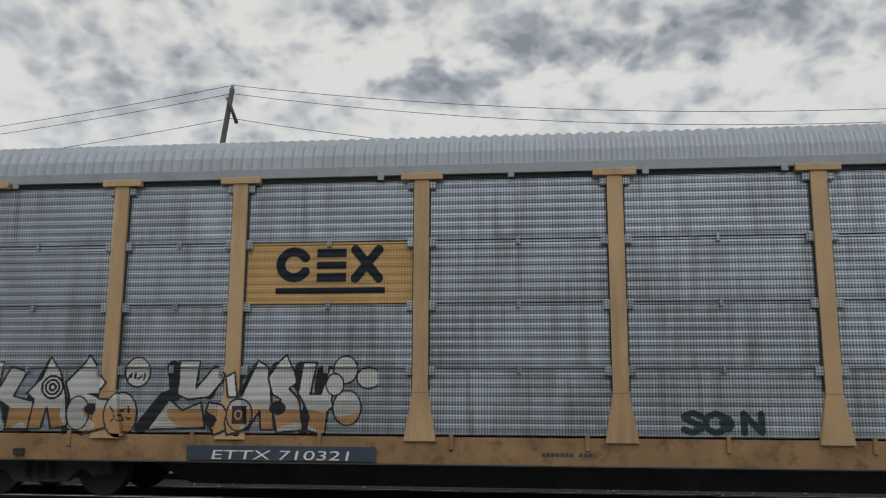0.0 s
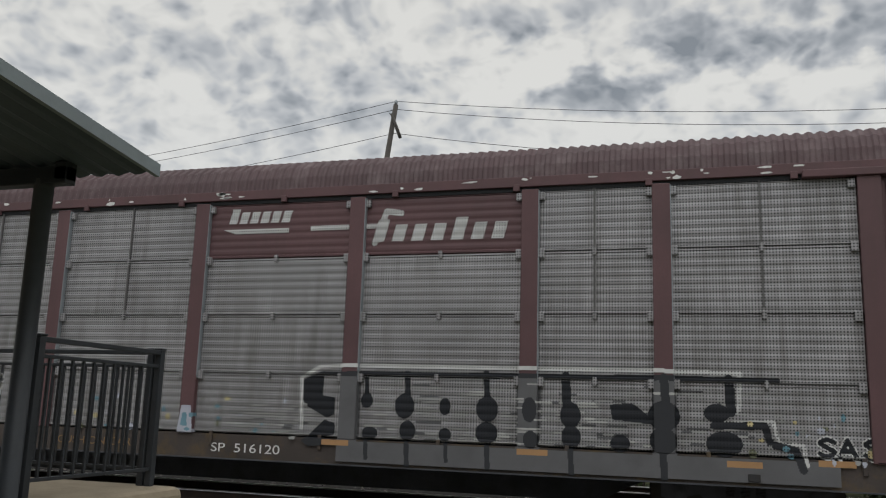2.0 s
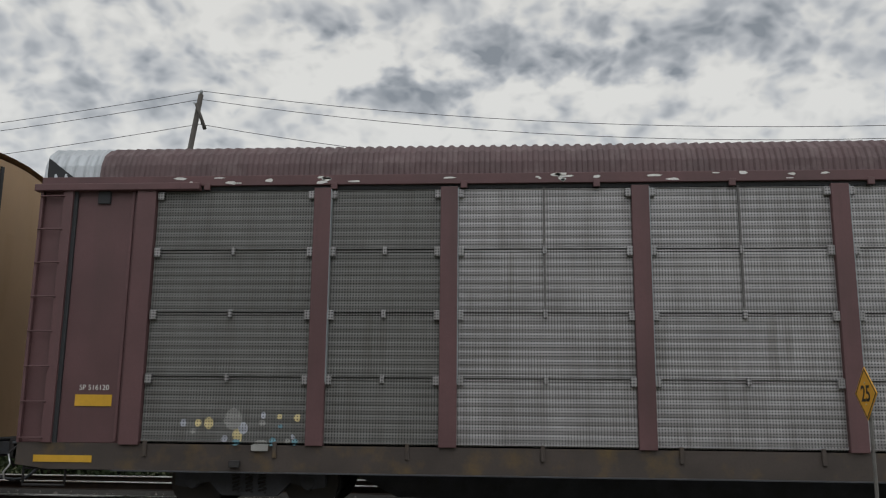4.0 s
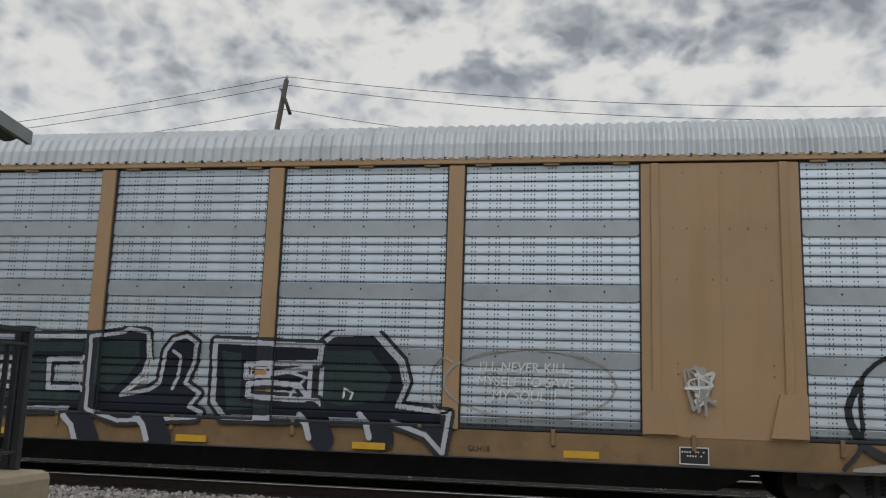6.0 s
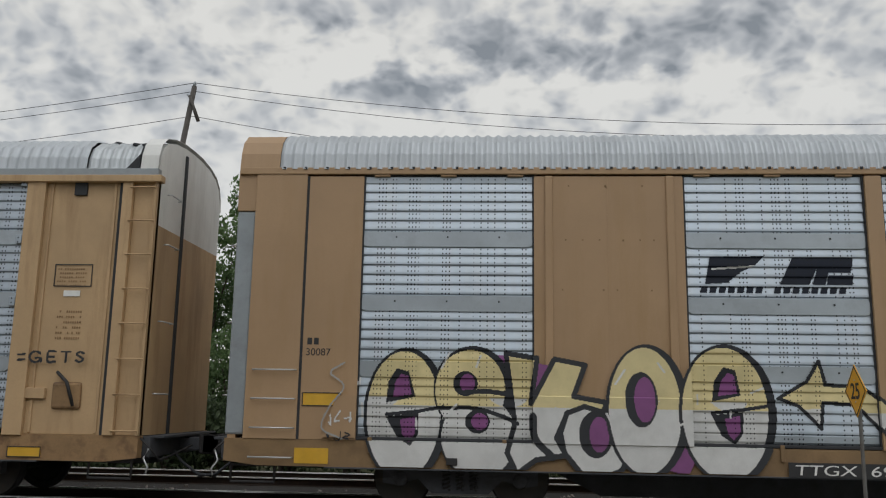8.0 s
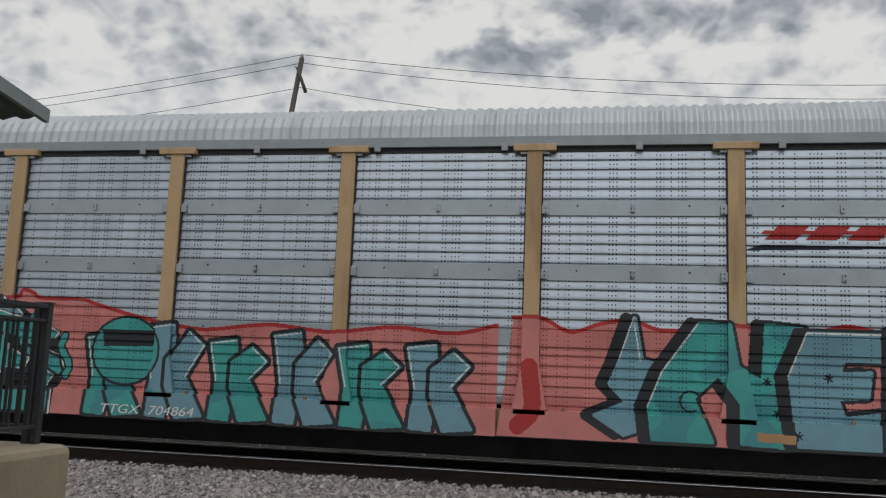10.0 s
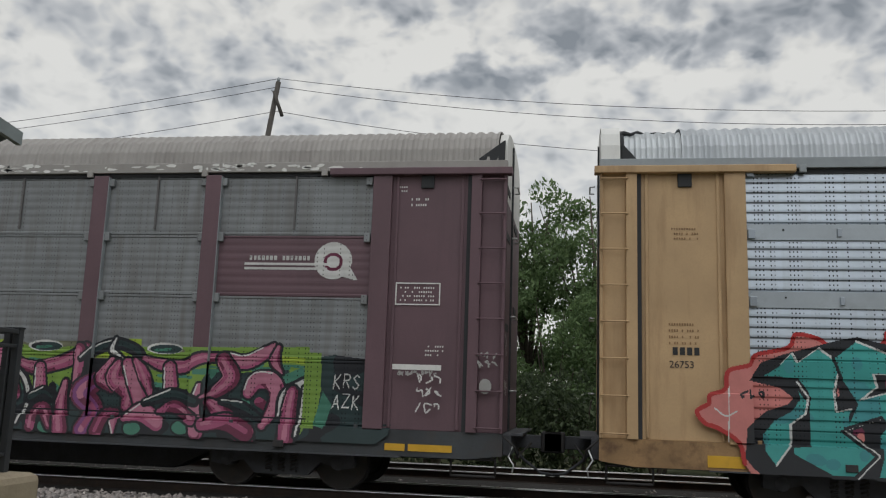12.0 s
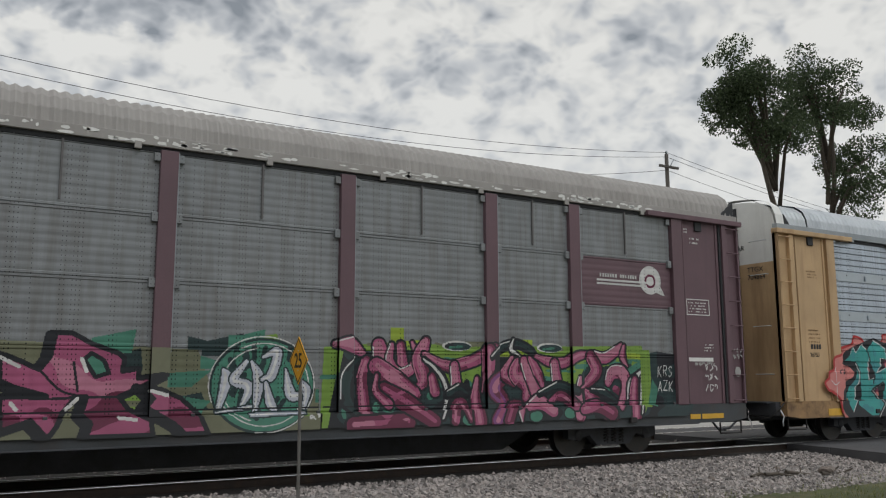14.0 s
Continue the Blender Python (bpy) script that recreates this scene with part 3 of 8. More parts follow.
def autorack(x, paint, sill, sill_label, panel, roof, roof_ends, cap_top, label, rail_top, caps, specials=None, end_split=4.5, flare=True, kind="fine", torn=False):
    """Type with four tiers of finely perforated sheets between eight posts."""
    root = tagged(new("autorack_freight_car"), label, "freight car", "cars of the passing train")
    root.location = (x, MID, 0)
    sets = underframe(root, sill, sill_label)
    far_side(root, paint)
    t = tiers(kind)
    for b, (x0, x1) in enumerate(BAYS_A):
        for k in range(4):
            sheet(kind, x0 + 0.11, x1 - 0.11, t[k], t[k + 1], (specials or {}).get((b, k), panel), root)
            if k and kind == "wide":
                joint_band(x0 + 0.11, x1 - 0.11, t[k], root)
            if (k > 1 and kind == "wide") or (k and kind == "fine"):
                xm = (x0 + x1) / 2
                box("panel_clip", (xm - 0.03, xm + 0.03, -1.545, -1.49, t[k] - 0.07, t[k] + 0.05), panel, root)
            if k == 3 and not flare and (b, 3) not in (specials or {}):
                box("centre_strap", ((x0 + x1) / 2 - 0.014, (x0 + x1) / 2 + 0.014, -1.52, -1.49, t[3 if kind == "flat" else 2] + 0.1, t[4]), M["strap"], root, bevel=0)
            for xx in (x0 + 0.17, x1 - 0.17) if k or kind == "fine" else ():
                box("latch", (xx - 0.05, xx + 0.05, -1.55, -1.49, t[k + 1] - 0.1 - 0.06 * (k == 3), t[k + 1] + (0.04 if k < 3 else -0.04)), panel, root)
    for p in POSTS_A:
        if flare:
            prism("post", [(p - 0.115, Z_TOP), (p - 0.115, 1.62), (p - 0.235, Z_SILL1 - 0.06), (p + 0.235, Z_SILL1 - 0.06), (p + 0.115, 1.62), (p + 0.115, Z_TOP)], -1.575, -1.45, paint, root)
        else:
            box("post", (p - 0.13, p + 0.13, -1.575, -1.45, Z_SILL1, Z_TOP), paint, root)
            box("post_edge", (p + 0.13, p + 0.142, -1.57, -1.45, 1.9, Z_TOP - 0.02), M["galv_dull"], root, "worn bright edge", 0)
        if flare:
            for xx in (p - 0.135, p + 0.115):
                box("side_gap", (xx, xx + 0.02, -1.53, -1.49, 1.65, Z_TOP - 0.02), M["dark_gap"], root, bevel=0)
            box("foot_seam", (p - 0.118, p + 0.118, -1.578, -1.574, 1.612, 1.622), M["sill_yellow"], root, bevel=0)
        if caps:
            box("post_cap", (p - 0.32, p + 0.32, -1.60, -1.44, Z_TOP - 0.03, Z_TOP + 0.075), paint, root)
    # band under the roof; a dark strip paints the shade of the slot beneath it
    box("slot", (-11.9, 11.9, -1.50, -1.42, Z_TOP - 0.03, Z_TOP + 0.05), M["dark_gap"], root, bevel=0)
    box("roof_rail", (-HALF, HALF, -1.555, -1.42, Z_TOP + 0.05, Z_EAVE + 0.02), rail_top, root)
    for i in range(1, 24, 2):
        box("rail_clip", (-12 + i - 0.05, -12 + i + 0.05, -1.57, -1.52, Z_TOP - 0.02, Z_TOP + 0.09), rail_top, root)
    # solid end bays with a door frame, seam, ladder
    for sx in (-1, 1):
        xa, xb = sorted((sx * 11.9, sx * (HALF - 0.6)))
        box("end_panel", (xa, xb, -1.50, -1.42, Z_SILL1, Z_TOP), paint, root)
        ca, cb = sorted((sx * 11.8, sx * 12.1))
        box("door_post", (ca, cb, -1.575, -1.45, Z_SILL1 - 0.02, Z_TOP), paint, root)
        ca, cb = sorted((sx * (HALF - 0.6), sx * (HALF - 0.54)))
        box("seal", (ca, cb, -1.53, -1.45, Z_SILL1, Z_TOP), M["dark_gap"], root, bevel=0)
        ca, cb = sorted((sx * (HALF - 0.54), sx * (HALF - 0.38)))
        box("corner_post", (ca, cb, -1.575, -1.45, Z_SILL1, Z_TOP), paint, root)
        ca, cb = sorted((sx * (HALF - 0.38), sx * HALF))
        box("corner_panel", (ca, cb, -1.49, -1.40, Z_SILL1, Z_TOP), paint, root)
        ca, cb = sorted((sx * (HALF - 0.05), sx * HALF))
        box("corner_edge", (ca, cb, -1.56, -1.4, Z_SILL1, Z_TOP), paint, root)
        ladder(ca + sx * 0.0 - (0.36 if sx > 0 else -0.02), ca + (0.03 if sx > 0 else 0.41), [1.05 + 0.53 * i for i in range(8)], -1.52, paint, root)
        ca, cb = sorted((sx * 11.1, sx * (HALF + 0.08)))
        box("door_track", (ca, cb, -1.62, -1.44, Z_TOP - 0.02, Z_TOP + 0.09), paint, root, bevel=0.012)
        for xx in (12.16, 13.18):
            xc, xd = sorted((sx * xx, sx * (xx + 0.05)))
            box("door_rib", (xc, xd, -1.525, -1.495, Z_SILL1 + 0.02, Z_TOP - 0.02), paint, root, bevel=0.012)
        xm = sx * 12.65
        box("track_stop", (xm - 0.1, xm + 0.1, -1.54, -1.48, Z_TOP - 0.22, Z_TOP - 0.02), M["dark_gap"], root)
        end_wall(sx, paint, cap_top, end_split, root)
        # dark triangle painting shade into the open gusset under the roof's end
        gx = (0.55, 0.33, 5.32) if torn else (0.5, 0.05, 5.40)
        prism("end_gusset", [(sx * (HALF - gx[0]), Z_EAVE + 0.02), (sx * (HALF - gx[1]), Z_EAVE + 0.02), (sx * (HALF - gx[1]), gx[2])], -1.505, -1.40, M["dark_gap"], root)
    inset = 1.2 if torn else 0.9 if roof_ends else 0.15
    roof_sheet(-HALF + inset, HALF - inset, roof, root, "corrugated roof")
    if torn:
        # damaged ends: a sunken last sheet, a white hood at the very end, torn dark edges between
        rng = random.Random(21)
        for sx in (-1, 1):
            def stretch_of(a, b, *rest, **more):
                lo, hi = sorted((sx * (HALF - a), sx * (HALF - b)))
                return roof_sheet(lo, hi, *rest, **more)
            stretch_of(1.2, 0.34, M["galv"], root, "dented grey roof sheet", swell=0.94)
            stretch_of(0.36, 0.30, M["dark_gap"], root, "torn black seal", amp=0.001, swell=0.99, name="roof_seal")
            stretch_of(0.30, 0.02, M["white"], root, "white end hood", amp=0.001, swell=1.06, name="end_hood")
            stretch_of(1.23, 1.20, M["dark_gap"], root, "", amp=0.001, swell=0.97, name="sheet_lap")
            x = sx * (HALF - 0.36)
            rim = []
            for i in range(9):
                f = i / 8
                rim.append((x - sx * f * 0.85, -1.28 + 0.5 * f + rng.uniform(-0.05, 0.05), 5.52 + 0.17 * f + rng.uniform(-0.015, 0.03)))
            rod("torn_edge", rim, [0.04, 0.028, 0.035, 0.02, 0.03, 0.018, 0.026, 0.015, 0.01], M["dark_gap"], root, "ragged dark tear")
    elif roof_ends:
        roof_sheet(-HALF, -HALF + 0.9, roof_ends, root)
        roof_sheet(HALF - 0.9, HALF, roof_ends, root)
    return root, sets


def wide_autorack(x, label):
    """Type with bright ribbed sheets, broad solid bays and a tan frame."""
    root = tagged(new("autorack_freight_car"), label, "freight car", "cars of the passing train")
    root.location = (x, MID, 0)
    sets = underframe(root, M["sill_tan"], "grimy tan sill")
    far_side(root, M["tan"])
    t = tiers("wide")
    zt = t[-1]
    for x0, x1 in BAYS_B:
        for k in range(4):
            sheet("wide", x0 + 0.12, x1 - 0.12, t[k], t[k + 1], P_BRIGHT, root)
            if k:
                joint_band(x0 + 0.12, x1 - 0.12, t[k], root)
        for xx in (x0 + 0.122, x1 - 0.144):
            box("side_gap", (xx, xx + 0.022, -1.528, -1.5, t[0], zt), M["dark_gap"], root, bevel=0)
        # dark strip paints shade into the slot above the sheets
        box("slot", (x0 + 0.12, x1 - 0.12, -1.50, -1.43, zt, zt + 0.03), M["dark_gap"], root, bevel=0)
        for xx in (x0 + 0.4, (x0 + x1) / 2, x1 - 0.4):
            box("slot_clip", (xx - 0.12, xx + 0.12, -1.54, -1.48, zt - 0.005, zt + 0.035), M["tan"], root)
        box("door_sill", (x0 + 0.12, x1 - 0.12, -1.53, -1.45, t[0] - 0.05, t[0] - 0.005), M["dark_gap"], root)
    for p in POSTS_B:
        box("post", (p - 0.12, p + 0.12, -1.57, -1.45, Z_SILL1, zt), M["tan"], root)
    for sx in (-1, 1):
        xa, xb = sorted((sx * 7.1, sx * 9.32))
        box("solid_panel", (xa, xb, -1.535, -1.42, Z_SILL1, zt), M["tan"], root)
        for xx in (7.3, 9.1):
            xc, xd = sorted((sx * (xx - 0.06), sx * (xx + 0.06)))
            box("panel_stiffener", (xc, xd, -1.57, -1.53, Z_SILL1 + 0.05, zt), M["tan"], root, bevel=0.015)
        for zz, xs in ((3.95, (7.55, 7.75, 8.0, 8.35, 8.6, 8.85)), (3.2, (7.6, 8.1, 8.3, 8.9)), (2.0, (7.6, 8.9)), (1.85, (7.6, 8.9)), (4.78, (7.7, 8.25, 8.8))):
            for xx in xs:
                box("panel_bolt", (sx * xx - 0.012, sx * xx + 0.012, -1.543, -1.534, zz, zz + 0.024), M["sill_tan"], root, bevel=0)
        box("weld_seam", (sx * 8.22 - 0.006, sx * 8.22 + 0.006, -1.539, -1.534, Z_SILL1, zt), M["tan"], root, bevel=0)
        for xx, d in ((7.1, 0.5), (9.32, -0.5)):
            prism("gusset", [(sx * xx, 1.02), (sx * (xx + d), 1.02), (sx * (xx + d * 0.72), 1.62), (sx * xx, 1.62)], -1.59, -1.54, M["tan"], root)
        xa, xb = sorted((sx * 11.91, sx * 12.75))
        box("end_panel", (xa, xb, -1.535, -1.42, Z_SILL1, zt), M["tan"], root)
        xa, xb = sorted((sx * 12.75, sx * 12.79))
        box("seal", (xa, xb, -1.53, -1.45, Z_SILL1, zt), M["dark_gap"], root, bevel=0)
        xa, xb = sorted((sx * 12.79, sx * 13.58))
        box("corner_panel", (xa, xb, -1.545, -1.42, Z_SILL1, zt + 0.12), M["tan"], root)
        xa, xb = sorted((sx * 13.58, sx * (HALF + 0.02)))
        box("end_door_edge", (xa, xb, -1.49, -1.40, Z_SILL1 + 0.05, 4.4), M["galv_dull"], root, "bare galvanised door edge", 0.03)
        box("end_door_head", (xa, xb, -1.51, -1.40, 4.4, 5.06), M["tan"], root)
        prism("gusset", [(sx * 11.91, 1.02), (sx * 12.4, 1.02), (sx * 12.2, 1.62), (sx * 11.91, 1.62)], -1.59, -1.54, M["tan"], root)
        ladder(sx * 13.15 - 0.32, sx * 13.15 + 0.32, [0.72 + 0.42 * i for i in range(4)], -1.545, M["bright"], root)
        end_wall(sx, M["tan"], M["tan"], 4.5, root)
    box("roof_rail", (-HALF, HALF, -1.56, -1.42, zt + 0.03, Z_EAVE + 0.03), M["tan"], root)
    roof_sheet(-HALF + 0.62, HALF - 0.62, M["roof_white"], root, "white corrugated roof", swell=1.1)
    roof_sheet(-HALF, -HALF + 0.62, M["tan"], root, amp=0.001, swell=1.1)
    roof_sheet(HALF - 0.62, HALF, M["tan"], root, amp=0.001, swell=1.1)
    for i in range(80):
        xx = -HALF + 0.7 + i * (2 * HALF - 1.4) / 79
        box("roof_bolt", (xx - 0.02, xx + 0.02, -1.575, -1.5, Z_EAVE + 0.0, Z_EAVE + 0.035), M["dark_gap"], root, bevel=0)
    return root, sets


CARS = {}
SETS = {}


def build_train():
    global HALF
    HALF = 13.88
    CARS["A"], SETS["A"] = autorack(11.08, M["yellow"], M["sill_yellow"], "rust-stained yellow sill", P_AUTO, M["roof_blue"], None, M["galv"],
        "yellow railway autorack with grey perforated sides and silver graffiti", M["galv_dull"], True,
        {(2, 2): P_CSX})
    HALF = 13.68
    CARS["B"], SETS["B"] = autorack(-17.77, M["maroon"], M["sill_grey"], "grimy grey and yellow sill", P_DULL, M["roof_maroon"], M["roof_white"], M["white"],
        "faded maroon railway autorack with dull grey perforated sides", M["maroon"], False,
        {(5, 3): M["maroon"], (6, 3): M["maroon"], **{(i, j): P_GRIMY for i in (0, 1) for j in range(4)}}, flare=False)
    HALF = 13.88
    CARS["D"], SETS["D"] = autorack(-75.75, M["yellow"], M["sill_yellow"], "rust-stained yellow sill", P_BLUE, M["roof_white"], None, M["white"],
        "yellow railway autorack with bright sides and turquoise graffiti", M["galv_dull"], True, end_split=4.2, kind="wide", torn=True)
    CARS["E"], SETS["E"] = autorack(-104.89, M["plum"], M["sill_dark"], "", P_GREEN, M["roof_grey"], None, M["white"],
        "plum railway autorack with dark grey sides and pink graffiti", M["roof_grey"], False,
        {(8, 2): M["plum"]}, flare=False, kind="flat")
    paint_flakes(CARS["E"], 5, Z_TOP + 0.08, Z_EAVE - 0.01, 230)
    paint_flakes(CARS["B"], 6, Z_TOP + 0.08, Z_EAVE - 0.01, 60)
    HALF = 13.85
    CARS["C"], SETS["C"] = wide_autorack(-46.72, "tan railway autorack with bright ribbed sheets and bold graffiti")


build_train()


# ---- paint on the cars: graffiti, stencils, emblems ----
def spray(name, colour, pitch=0.043, columns=False, radius=0.2, grime=0.25):
    return perforated(name, colour, 0.6, 0.0, pitch, radius, columns, [c * 0.6 for c in colour], grime)


SPRAY = {}


def spray_mat(key, columns, plain=False):
    palette = {
        "k": ("black_spray_paint", (0.026, 0.028, 0.033)), "w": ("white_spray_paint", (0.62, 0.62, 0.61)),
        "c": ("cream_spray_paint", (0.66, 0.56, 0.30)), "p": ("purple_spray_paint", (0.22, 0.075, 0.21)),
        "n": ("blue_black_spray_paint", (0.013, 0.017, 0.028)), "d": ("dark_green_grey_spray_paint", (0.03, 0.05, 0.052)),
        "l": ("lilac_grey_spray_paint", (0.47, 0.49, 0.56)), "t": ("turquoise_spray_paint", (0.06, 0.33, 0.31)),
        "b": ("pale_blue_spray_paint", (0.16, 0.31, 0.38)), "r": ("salmon_red_spray_paint", (0.56, 0.20, 0.185)),
        "R": ("deep_red_spray_paint", (0.40, 0.035, 0.035)), "m": ("magenta_spray_paint", (0.35, 0.095, 0.18)),
        "M": ("dark_magenta_spray_paint", (0.15, 0.035, 0.07)), "i": ("pink_spray_paint", (0.47, 0.19, 0.27)),
        "g": ("lime_spray_paint", (0.20, 0.33, 0.07)), "G": ("teal_green_spray_paint", (0.075, 0.22, 0.16)),
        "s": ("silver_spray_paint", (0.47, 0.47, 0.45)), "o": ("rust_orange_spray_paint", (0.42, 0.24, 0.11)),
        "f": ("thin_grey_spray_haze", (0.33, 0.33, 0.32)), "x": ("dark_teal_spray_paint", (0.034, 0.055, 0.058)),
        "e": ("faded_grey_spray_paint", (0.12, 0.12, 0.125)), "h": ("blue_green_spray_paint", (0.06, 0.26, 0.28)), "y": ("yellow_green_spray_paint", (0.31, 0.41, 0.06)), "v": ("olive_spray_paint", (0.17, 0.175, 0.115))}
    if plain:
        columns = "plain"
    if (key, columns) not in SPRAY:
        nm, col = palette[key]
        if plain:
            SPRAY[key, columns] = material(nm + "_on_plate", col, 0.6, 0, 0.1, 2.0, [c * 0.6 for c in col], 0.3, 0.0)
        else:
            SPRAY[key, columns] = spray(nm, col, 0.052 if columns else 0.043, columns, 0.11 if columns else 0.17)
    return SPRAY[key, columns]


def curve_points(pts, n=8):
    """A smooth line through a few points."""
    p = [np.array(q, float) for q in pts]
    p = [2 * p[0] - p[1]] + p + [2 * p[-1] - p[-2]]
    out = []
    for a, b, c, d in zip(p, p[1:], p[2:], p[3:]):
        for i in range(n):
            t = i / n
            out.append(0.5 * (2 * b + (c - a) * t + (2 * a - 5 * b + 4 * c - d) * t * t + (3 * b - a - 3 * c + d) * t ** 3))
    out.append(p[-2])
    return out


class Canvas:
    """A patch of a car's side on which strokes and shapes are laid over one another; what shows at the end becomes one mesh a colour."""

    def __init__(self, x0, x1, z0, z1, res=0.012):
        self.x0, self.z0, self.res = x0, z0, res
        self.nx, self.nz = int((x1 - x0) / res), int((z1 - z0) / res)
        self.gx, self.gz = np.meshgrid(x0 + (np.arange(self.nx) + 0.5) * res, z0 + (np.arange(self.nz) + 0.5) * res)
        self.col = np.full((self.nz, self.nx), " ", dtype="<U1")

    def near(self, x0, x1, z0, z1):
        a, b = max(0, int((x0 - self.x0) / self.res)), max(0, min(self.nx, int((x1 - self.x0) / self.res) + 2))
        c, d = max(0, int((z0 - self.z0) / self.res)), max(0, min(self.nz, int((z1 - self.z0) / self.res) + 2))
        return slice(c, d), slice(a, b)

    def stroke(self, pts, width, key, smooth=True, end=None):
        """A line of that width, narrowing to end where given."""
        p = curve_points(pts) if smooth and len(pts) > 2 else [np.array(q, float) for q in pts]
        n = len(p) - 1
        for i in range(n):
            w = width + ((end if end is not None else width) - width) * i / max(1, n - 1)
            a, b = p[i], p[i + 1]
            s = self.near(min(a[0], b[0]) - w, max(a[0], b[0]) + w, min(a[1], b[1]) - w, max(a[1], b[1]) + w)
            gx, gz = self.gx[s], self.gz[s]
            d = b - a
            t = np.clip(((gx - a[0]) * d[0] + (gz - a[1]) * d[1]) / (d @ d + 1e-9), 0, 1)
            self.col[s][(gx - a[0] - t * d[0]) ** 2 + (gz - a[1] - t * d[1]) ** 2 < w * w / 4] = key

    def blade(self, pts, widths, key, aside=0.0):
        """A stroke whose width swells and tapers from point to point; aside shifts it across its run, in widths or metres."""
        p = curve_points(pts) if len(pts) > 2 else [np.array(pts[0]) * (1 - i / 8) + np.array(pts[1]) * i / 8 for i in range(9)]
        at = np.linspace(0, 1, len(p))
        w = np.interp(at, np.linspace(0, 1, len(widths)), widths)
        shift = np.interp(at, np.linspace(0, 1, len(aside)), aside) if isinstance(aside, list) else w * aside
        q = []
        for i, a in enumerate(p):
            d = p[min(i + 1, len(p) - 1)] - p[max(i - 1, 0)]
            d = d / (np.hypot(*d) + 1e-9)
            across = np.array((d[1], -d[0]))
            if across @ np.array((-0.8, 0.6)) < 0:
                across = -across
            q.append(a - across * shift[i])
        for i in range(len(q) - 1):
            self.stroke([q[i], q[i + 1]], float(w[i] + w[i + 1]) / 2, key, False)

    def disc(self, x, z, rx, rz, key, z_min=-9, z_max=9):
        s = self.near(x - rx, x + rx, z - rz, z + rz)
        m = ((self.gx[s] - x) / rx) ** 2 + ((self.gz[s] - z) / rz) ** 2 < 1
        self.col[s][m & (self.gz[s] > z_min) & (self.gz[s] < z_max)] = key

    def ring(self, x, z, rx, rz, w, key, a0=0, a1=360):
        self.stroke([(x + rx * math.cos(radians(a)), z + rz * math.sin(radians(a))) for a in np.linspace(a0, a1, 13)], w, key)

    def poly(self, pts, key):
        inside = np.zeros(self.col.shape, bool)
        for (xa, za), (xb, zb) in zip(pts, pts[1:] + pts[:1]):
            if za == zb:
                continue
            cross = ((self.gz > za) != (self.gz > zb)) & (self.gx < (xb - xa) * (self.gz - za) / (zb - za) + xa)
            inside ^= cross
        self.col[inside] = key

    def outlined(self, pts, key, edge, w):
        if edge == "l":
            self.stroke(pts + pts[:1], w + 0.11, "k", False)
        self.poly(pts, key)
        self.stroke(pts + pts[:1], w, edge, False)

    def change(self, old, new_key, z_max=9, z_min=-9, seed=None, share=0.5):
        m = (self.col == old) & (self.gz < z_max) & (self.gz > z_min)
        if seed is not None:
            m &= np.array([[noise.noise((x * 1.6, z * 2.5, seed)) > share for x in self.gx[0]] for z in self.gz[:, 0]])
        self.col[m] = new_key

    def lay(self, car, kind, posts, post_w, name="graffiti", columns=False, label="", proud=()):
        prof = RIBS[kind]
        pz, pd = [p[0] for p in prof], [p[1] for p in prof]
        solid = [(-9.34, -7.08), (7.08, 9.34), (11.89, 14.0), (-14.0, -11.89)] if car is CARS["C"] else list(proud)

        def reach(z):
            """Half the width of a post at that height; its foot may flare."""
            return post_w + max(0.0, 1.62 - z) * (0.19 if post_w < 0.5 and car in (CARS["A"], CARS["D"]) else 0.0)

        def depth(x, z):
            if z < Z_SILL1 + 0.01:
                return -1.53 - 0.045
            if any(abs(x - p) < reach(z) for p in posts):
                return -1.585
            if any(a < x < b for a, b in solid):
                return -1.60 if z < 1.66 else -1.58
            if kind == "wide" and z > 1.7 and any(abs(z - q) < 0.12 for q in tiers("wide")[1:4]):
                return -1.525
            return -1.55 + float(np.interp(z, pz, pd)) - 0.008

        out = {}
        for j in range(self.nz):
            row = self.col[j]
            z0, z1 = self.z0 + j * self.res, self.z0 + (j + 1) * self.res
            cuts = sorted([p - reach(z0) for p in posts] + [p + reach(z0) for p in posts] + [q for s in solid for q in s])
            i = 0
            while i < self.nx:
                k = row[i]
                e = i
                while e < self.nx and row[e] == k:
                    e += 1
                if k != " ":
                    xa, xb = self.x0 + i * self.res, self.x0 + e * self.res
                    marks = [xa] + [c for c in cuts if xa < c < xb] + [xb]
                    last = None
                    for u0, u1 in zip(marks, marks[1:]):
                        um = (u0 + u1) / 2
                        flat = z0 < Z_SILL1 or any(abs(um - p) < reach(z0) for p in posts) or any(a < um < b for a, b in solid)
                        v, f = out.setdefault((k, flat), ([], []))
                        n = len(v)
                        da, db = depth(um, z0 + 1e-4), depth(um, z1 - 1e-4)
                        v += [(u0, da, z0), (u1, da, z0), (u1, db, z1), (u0, db, z1)]
                        f.append((n, n + 1, n + 2, n + 3))
                        if last is not None and abs(last[0] - da) > 0.01:
                            # the side of the post takes the paint too
                            v, f = out.setdefault((k, True), ([], []))
                            n = len(v)
                            v += [(u0, last[0], z0), (u0, da, z0), (u0, db, z1), (u0, last[1], z1)]
                            f.append((n, n + 1, n + 2, n + 3))
                        last = (da, db)
                i = e
        for (k, flat), (v, f) in out.items():
            tagged(link(name, mesh_from(name, v, f), spray_mat(k, columns, flat), car, label), kind="stuff")


